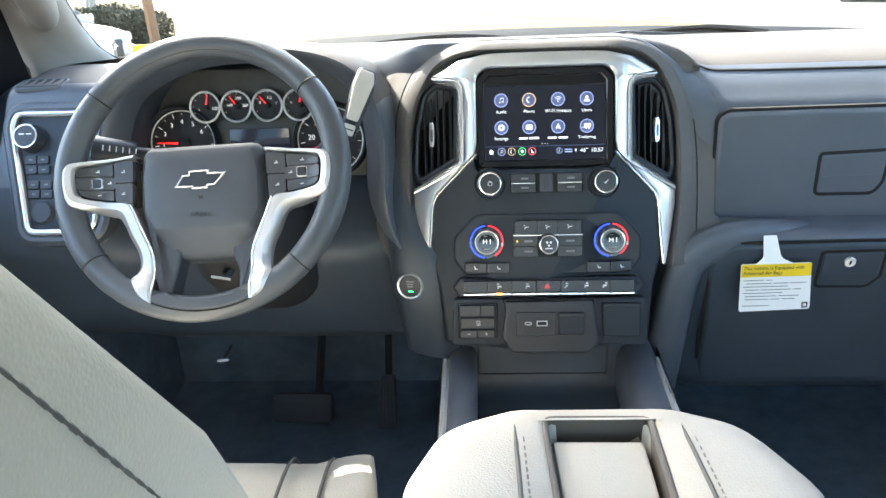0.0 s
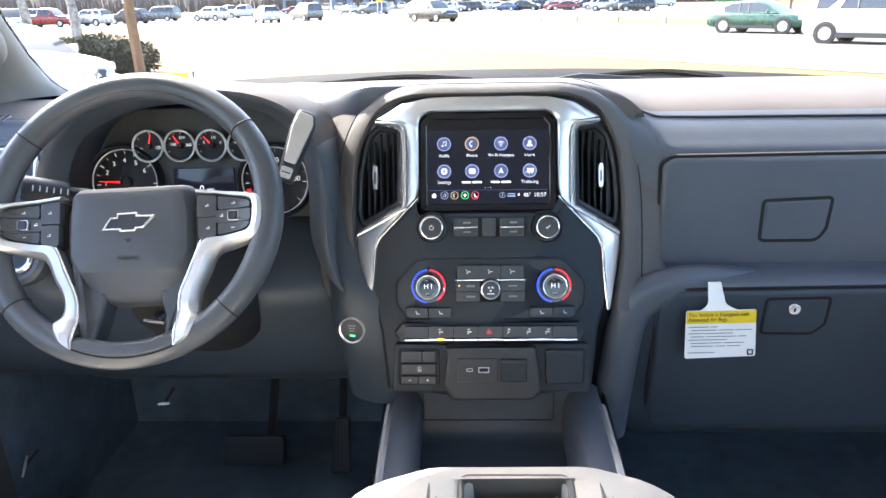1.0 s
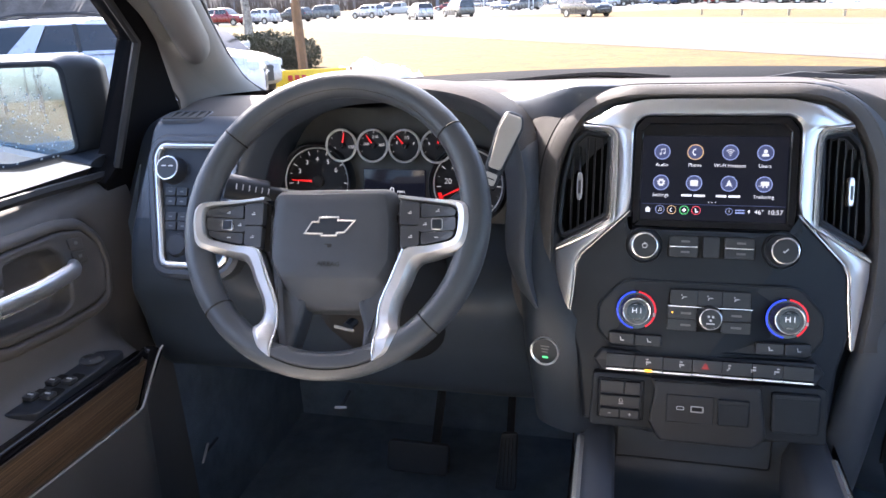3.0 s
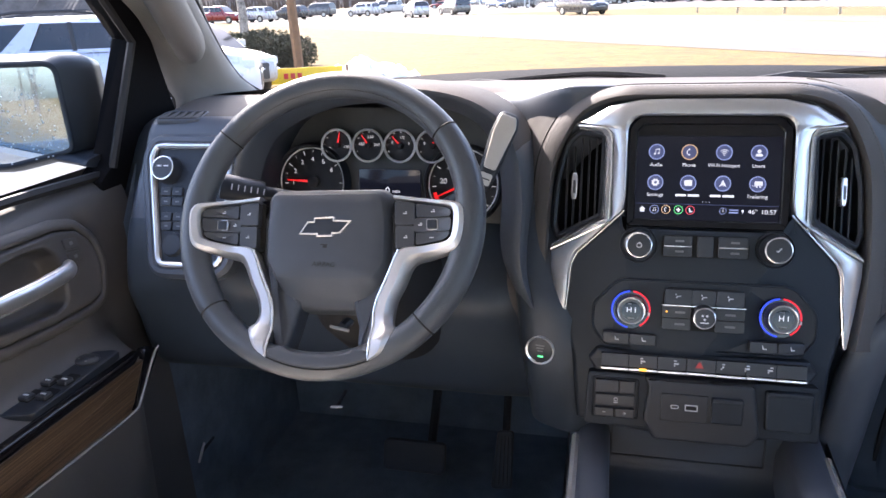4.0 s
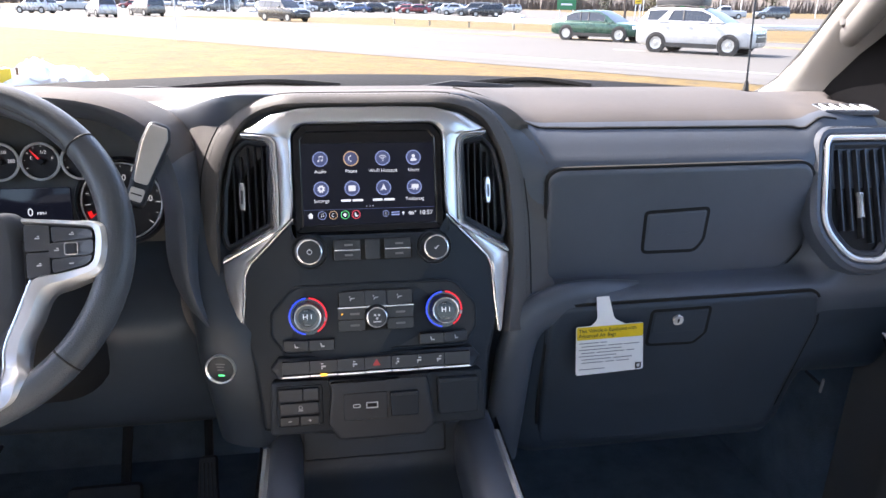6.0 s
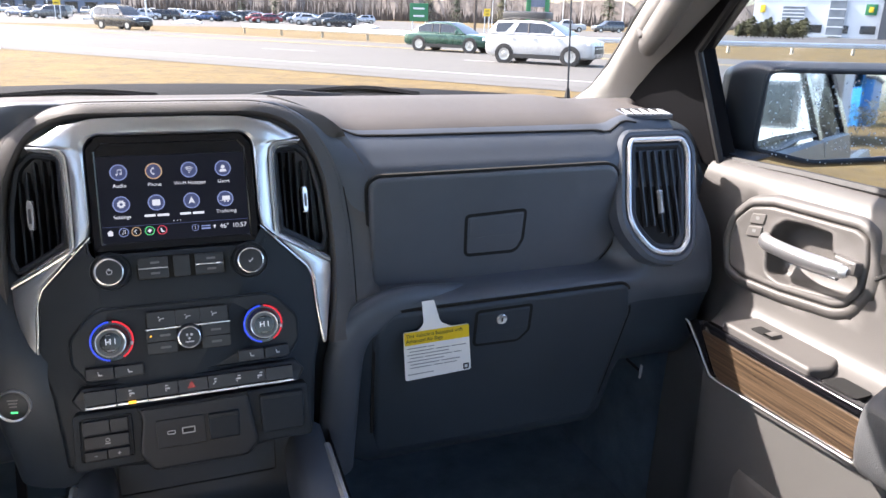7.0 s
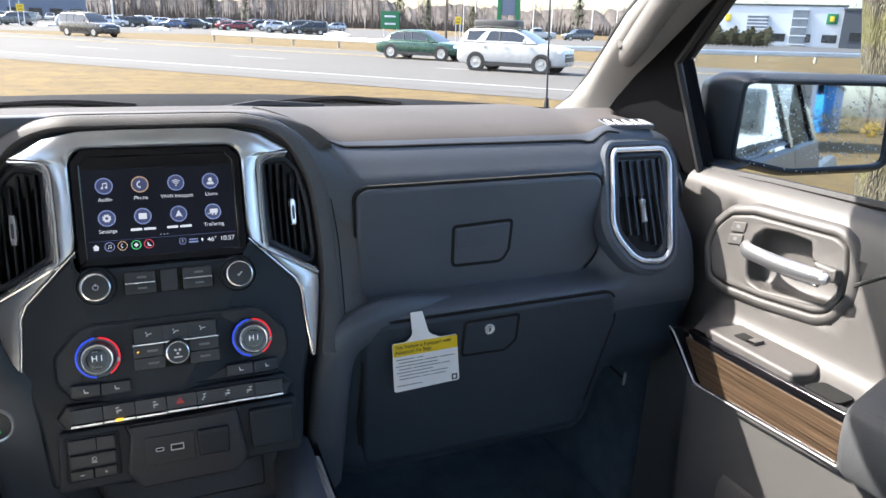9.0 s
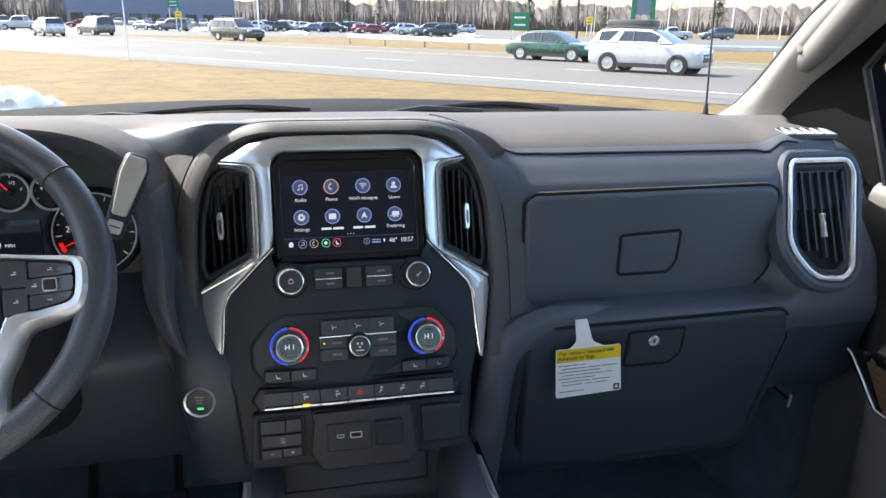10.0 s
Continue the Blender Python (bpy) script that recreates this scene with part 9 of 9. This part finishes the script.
# ---------------- trees ----------------
def leaf_cloud(bm, c, rx, ry, rz, k, size, r, hollow=0.35):
    for _ in range(k):
        while True:
            p = Vector((r.uniform(-1, 1), r.uniform(-1, 1), r.uniform(-1, 1)))
            if hollow < p.length < 1 + 0.12 * noise.noise(p * 3):
                break
        q = Vector((c[0] + p.x * rx, c[1] + p.y * ry, c[2] + p.z * rz))
        a, b = Vector((r.uniform(-1, 1), r.uniform(-1, 1), r.uniform(-1, 1))).normalized(), Vector((r.uniform(-1, 1), r.uniform(-1, 1), r.uniform(-1, 1))).normalized()
        s = size * r.uniform(0.6, 1.3)
        bm.faces.new([bm.verts.new(v) for v in (q - a * s, q + b * s * 0.6, q + a * s)])


t = thing("hedge_bush", (-10.0, 20.2, gz), "dense dark evergreen bush in the grass", "bush")
r = random.Random(3)
bm = bmesh.new()
for cx_, cy_, w, h in ((-10.9, 20.2, 0.95, 0.55), (-10.0, 20.0, 1.0, 0.60), (-9.2, 20.1, 0.80, 0.50), (-10.4, 20.7, 1.0, 0.55)):
    leaf_cloud(bm, (cx_, cy_, gz + h * 0.80), w, w * 0.8, h, 3200, 0.075, r, 0.5)
part("foliage", bm, BUSH, t, smooth=False, normals=False)
bm = bmesh.new()
for i in range(7):
    tube(bm, [(-10.0 + r.uniform(-0.3, 0.3), 20.2, gz - 0.05), (-10.0 + r.uniform(-0.9, 0.9), 20.2 + r.uniform(-0.4, 0.4), gz + 0.6)], [0.03, 0.012], 5)
part("stems", bm, TWIG, t)


SHRUB_Y = material("yellow twig shrub", (0.30, 0.21, 0.04), 0.9, scale=2, vary=0.35)
for x, y, w, h, mat, lab in ((0.7, -60, 0.7, 0.6, SHRUB_Y, "low yellow-flowered shrub before the blue block"), (-1.4, -61, 1.6, 1.2, OLIVE, "low olive shrub before the blue block"), (-3.0, -60, 1.4, 1.0, BUSH, "low dark shrub before the blue block"), (1.6, -62, 1.8, 1.6, TWIG, "low bare brown shrub behind the truck")):
    rr = random.Random(int(x * 10))
    bm = bmesh.new()
    leaf_cloud(bm, (x, y, gz + h * 0.9), w, w, h, 500, 0.14, rr)
    single("shrub", bm, mat, lab, "shrub", group="shrubs behind the truck", smooth=False, normals=False)


def bare_tree(bm, x, y, h, r, spread=0.28, twigs=16, base=0.012):
    """A leafless tree: a leaning trunk with rising limbs and twigs."""
    lean = Vector((r.uniform(-0.04, 0.04), r.uniform(-0.04, 0.04), 1))
    o = Vector((x, y, gz))
    tube(bm, [o, o + lean * h * 0.5, o + lean * h], [h * base, h * base * 0.65, h * base * 0.12], 4, caps=False)
    for i in range(twigs):
        f = r.uniform(0.22, 0.95)
        p = o + lean * h * f
        a = r.uniform(0, 2 * math.pi)
        ln = h * spread * (1.15 - f) * r.uniform(0.6, 1.3)
        d = Vector((math.cos(a), math.sin(a), r.uniform(0.7, 1.5)))
        q = p + d * ln * 0.6
        tube(bm, [p, q], [h * base * 0.30, h * base * 0.14], 3, caps=False)
        for _ in range(2):
            e = q + (d + Vector((r.uniform(-0.6, 0.6), r.uniform(-0.6, 0.6), r.uniform(0, 0.5)))) * ln * 0.45
            tube(bm, [q, e], [h * base * 0.14, h * base * 0.06], 3, caps=False)


r = random.Random(8)
bm = bmesh.new()
for i in range(620):
    a = r.uniform(-34, 62)
    d = r.uniform(245, 330)
    x, y = azimuth(a, d)
    if -17 < a < 0 and d < 265:
        continue
    bare_tree(bm, x, y, r.uniform(11, 18) * (0.75 if a > 22 else 1.0), r, 0.30, 11, 0.011)
single("far_woods", bm, TWIG, "grey leafless woods beyond the road", "woods", kind="stuff", smooth=False, normals=False)
bm = bmesh.new()
for i in range(150):
    a = r.uniform(-75, 75)
    x, y = 60 * math.sin(radians(a)) * r.uniform(0.9, 1.5), -60 * math.cos(radians(a)) * r.uniform(1.1, 1.6) - 10
    bare_tree(bm, x, y, r.uniform(8, 13), r, 0.30, 11, 0.012)
single("rear_woods", bm, TWIG, "leafless woods behind the car lot", "woods", kind="stuff", smooth=False, normals=False)
# a solid ridge behind the single trees, its paler colour painting the haze of deep woods
HAZE = material("grey-brown woods with painted-in haze", (0.17, 0.145, 0.13), 1.0, scale=0.25, vary=0.3, stain=0.5)
bm = bmesh.new()
rows = [[], [], []]
for i in range(400):
    a = -60 + 130 * i / 399
    x, y = azimuth(a, 345 + 6 * noise.noise(Vector((a * 0.3, 3, 0))))
    h = (12.5 if a < 20 else 10.5) + 4.5 * noise.noise(Vector((a * 0.22, 0, 0))) + 2.6 * noise.noise(Vector((a * 1.9, 5, 0))) + 1.6 * noise.noise(Vector((a * 6.0, 9, 0)))
    for row, k in zip(rows, (0, 0.6, 1)):
        row.append((x, y + 14 * k, gz + h * k))
loft(bm, rows)
single("backdrop_woods", bm, HAZE, "backdrop ridge coloured as hazy grey-brown leafless woods", "woods", kind="structure", smooth=False)
# brushy undergrowth that closes the woods near the ground
bm = bmesh.new()
for i in range(2600):
    a = r.uniform(-36, 64)
    d = r.uniform(250, 300)
    x, y = azimuth(a, d)
    h = r.uniform(2.0, 6.5) * (0.75 if a > 22 else 1.0)
    w = r.uniform(-0.9, 0.9)
    bm.faces.new([bm.verts.new(v) for v in ((x - 0.35, y, gz), (x + 0.35, y, gz), (x + w, y + r.uniform(-1, 1), gz + h))])
single("undergrowth", bm, TWIG, "grey-brown brush at the edge of the woods", "brush", kind="stuff", smooth=False, normals=False)


def conifer(az, d, h, mat, label, cone=True):
    x, y = azimuth(az, d)
    t = thing("conifer_tree" if cone else "evergreen_tree", (x, y, gz), label, "tree")
    bm = bmesh.new()
    tube(bm, [(x, y, gz - 0.1), (x, y, gz + h * 0.97)], [h * 0.022, h * 0.004], 6)
    part("trunk", bm, TWIG, t)
    rr = random.Random(int(az * 10) + int(d))
    bm = bmesh.new()
    for i in range(1500):
        f = rr.random() ** 0.8
        lvl = 0.12 + 0.88 * f
        wid = (h * 0.24 * (1 - f) ** 0.8 if cone else h * 0.33 * math.sin(math.pi * min(1, 0.1 + 0.95 * f)) ** 0.6) * (0.8 + 0.35 * math.sin(lvl * 40))
        a = rr.uniform(0, 2 * math.pi)
        q = wid * math.sqrt(rr.random())
        p = Vector((x + q * math.cos(a), y + q * math.sin(a), gz + h * lvl - q * 0.25))
        s = max(h * 0.035, 0.24) * rr.uniform(0.6, 1.3)
        u = Vector((math.cos(a), math.sin(a), rr.uniform(-0.6, 0.1))) * s
        v = Vector((-math.sin(a), math.cos(a), rr.uniform(-0.3, 0.3))) * s * 0.5
        bm.faces.new([bm.verts.new(w) for w in (p - v, p + v, p + u)])
    part("crown", bm, mat, t, smooth=False, normals=False)


conifer(19.4, 165, 9.5, NEEDLES, "dark conifer among bare trees")
conifer(8.0, 190, 9.0, NEEDLES, "dark conifer among bare trees")
conifer(21.6, 150, 7.0, NEEDLES, "dark conifer among bare trees")
conifer(25.0, 140, 5.2, OLIVE, "dull olive evergreen tree", False)
conifer(33.0, 190, 12.0, NEEDLES, "dark conifer among bare trees")
conifer(5.6, 200, 8.0, NEEDLES, "dark conifer among bare trees")
for i in range(16):
    conifer(42.2 + 0.28 * i, 120 + (i % 3), 2.0 + 0.35 * (i % 4), OLIVE, "row of low evergreen shrubs", False)

for az, d, h in ((-28.3, 25.5, 9.0), (-31.2, 26.5, 9.5)):
    x, y = azimuth(az, d)
    t = thing("birch_tree", (x, y, gz), "pale bare birch with a dark-scarred trunk", "tree", group="birches")
    rr = random.Random(int(d * 10))
    bm = bmesh.new()
    tube(bm, smooth_path([(x, y, gz - 0.1), (x + 0.1, y, gz + 1.4), (x - 0.05, y, gz + 3.5), (x + 0.1, y, gz + h)], 5), [0.20 - 0.011 * i for i in range(16)], 10)
    part("trunk", bm, BIRCH, t)
    bm = bmesh.new()
    for i in range(24):
        f = rr.uniform(0.25, 0.95)
        a = rr.uniform(0, 2 * math.pi)
        p = Vector((x, y, gz + h * f))
        e = p + Vector((math.cos(a), math.sin(a), rr.uniform(0.4, 1.1))) * rr.uniform(0.8, 2.2)
        tube(bm, [p, e], [0.03, 0.008], 4)
        for _ in range(3):
            tube(bm, [p.lerp(e, 0.6), e + Vector((rr.uniform(-0.5, 0.5), rr.uniform(-0.5, 0.5), rr.uniform(-0.2, 0.5)))], [0.010, 0.004], 3)
    part("crown", bm, TWIG, t)


# the big trunk beside the passenger door
def bark():
    m = bpy.data.materials.new("furrowed mossy bark")
    m.use_nodes = True
    n, l = m.node_tree.nodes, m.node_tree.links
    p = n["Principled BSDF"]
    p.inputs["Roughness"].default_value = 0.95
    at, mp = n.new("ShaderNodeTexCoord"), n.new("ShaderNodeMapping")
    mp.inputs["Scale"].default_value = (1, 1, 0.15)
    l.new(at.outputs["Object"], mp.inputs["Vector"])
    plates, moss, fine_ = n.new("ShaderNodeTexVoronoi"), n.new("ShaderNodeTexNoise"), n.new("ShaderNodeTexNoise")
    plates.feature = "DISTANCE_TO_EDGE"
    plates.inputs["Scale"].default_value = 52
    warp = n.new("ShaderNodeTexNoise")
    warp.inputs["Scale"].default_value = 22
    mixv = n.new("ShaderNodeMix")
    mixv.data_type = "VECTOR"
    mixv.inputs["Factor"].default_value = 0.13
    l.new(mp.outputs["Vector"], warp.inputs["Vector"])
    l.new(mp.outputs["Vector"], mixv.inputs[4])
    l.new(warp.outputs["Color"], mixv.inputs[5])
    l.new(mixv.outputs[1], plates.inputs["Vector"])
    moss.inputs["Scale"].default_value, moss.inputs["Detail"].default_value = 5, 7
    fine_.inputs["Scale"].default_value, fine_.inputs["Detail"].default_value = 70, 6
    l.new(at.outputs["Object"], moss.inputs["Vector"])
    l.new(at.outputs["Object"], fine_.inputs["Vector"])
    r1, r2 = n.new("ShaderNodeValToRGB"), n.new("ShaderNodeValToRGB")
    r1.color_ramp.elements[0].color, r1.color_ramp.elements[1].color = (0.026, 0.021, 0.013, 1), (0.165, 0.136, 0.085, 1)
    r1.color_ramp.elements[0].position, r1.color_ramp.elements[1].position = 0.0, 0.16
    r2.color_ramp.elements[0].position, r2.color_ramp.elements[1].position = 0.52, 0.66
    l.new(plates.outputs["Distance"], r1.inputs["Fac"])
    l.new(moss.outputs["Fac"], r2.inputs["Fac"])
    mix = n.new("ShaderNodeMix")
    mix.data_type = "RGBA"
    half = n.new("ShaderNodeMath")
    half.operation = "MULTIPLY"
    half.inputs[1].default_value = 0.7
    l.new(r2.outputs["Color"], half.inputs[0])
    l.new(half.outputs[0], mix.inputs["Factor"])
    l.new(r1.outputs["Color"], mix.inputs[6])
    mix.inputs[7].default_value = (0.145, 0.130, 0.036, 1)
    l.new(mix.outputs[2], p.inputs["Base Color"])
    add = n.new("ShaderNodeMath")
    add.operation = "MULTIPLY_ADD"
    add.inputs[1].default_value = 0.06
    l.new(fine_.outputs["Fac"], add.inputs[0])
    l.new(plates.outputs["Distance"], add.inputs[2])
    b = n.new("ShaderNodeBump")
    b.inputs["Strength"].default_value, b.inputs["Distance"].default_value = 0.8, 0.03
    l.new(add.outputs[0], b.inputs["Height"])
    l.new(b.outputs["Normal"], p.inputs["Normal"])
    return m


BARK = bark()
tx, ty = 4.155, 3.06
t = thing("roadside_tree", (tx, ty, gz), "thick furrowed mossy tree trunk beside the truck", "tree")
bm = bmesh.new()
rows = []
for i in range(70):
    z = gz - 0.1 + 4.6 * i / 69
    rad = 0.208 + 0.10 * math.exp(-(z - gz) / 0.25) + 0.035 * min(1.0, max(0.0, (z - 1.1) / 1.0))
    ring = []
    for j in range(72):
        a = 2 * math.pi * j / 72
        v = Vector((math.cos(a) * 3.6, math.sin(a) * 3.6, z * 0.9))
        k = 1 + 0.05 * noise.noise(v * 0.6) + 0.07 * noise.noise(Vector((v.x * 3.2, v.y * 3.2, z * 1.4)))
        ring.append((tx - 0.06 * (z - 0.85) + rad * k * math.cos(a), ty + 0.09 * (z - 0.85) + rad * k * math.sin(a), z))
    rows.append(ring)
loft(bm, rows, closed=True)
part("trunk", bm, BARK, t, sharp=180)
rr = random.Random(4)
for i in range(7):
    a = 2 * math.pi * i / 7 + 0.4
    p = Vector((tx - 0.216, ty + 0.324, gz + 4.3))
    q = p + Vector((math.cos(a) * 1.3, math.sin(a) * 1.3, 1.8))
    e = q + Vector((math.cos(a) * 1.2, math.sin(a) * 1.2, 2.2))
    bm = bmesh.new()
    tube(bm, smooth_path([p, q, e], 4), [0.17, 0.15, 0.13, 0.115, 0.10, 0.085, 0.07, 0.05, 0.03], 8)
    for _ in range(10):
        w = rr.uniform(0.2, 1.0)
        o = p.lerp(q, w * 2) if w < 0.5 else q.lerp(e, w * 2 - 1)
        tube(bm, [o, o + Vector((rr.uniform(-1, 1), rr.uniform(-1, 1), rr.uniform(0.2, 1.2)))], [0.03, 0.006], 4)
    part("limb", bm, BARK, t)
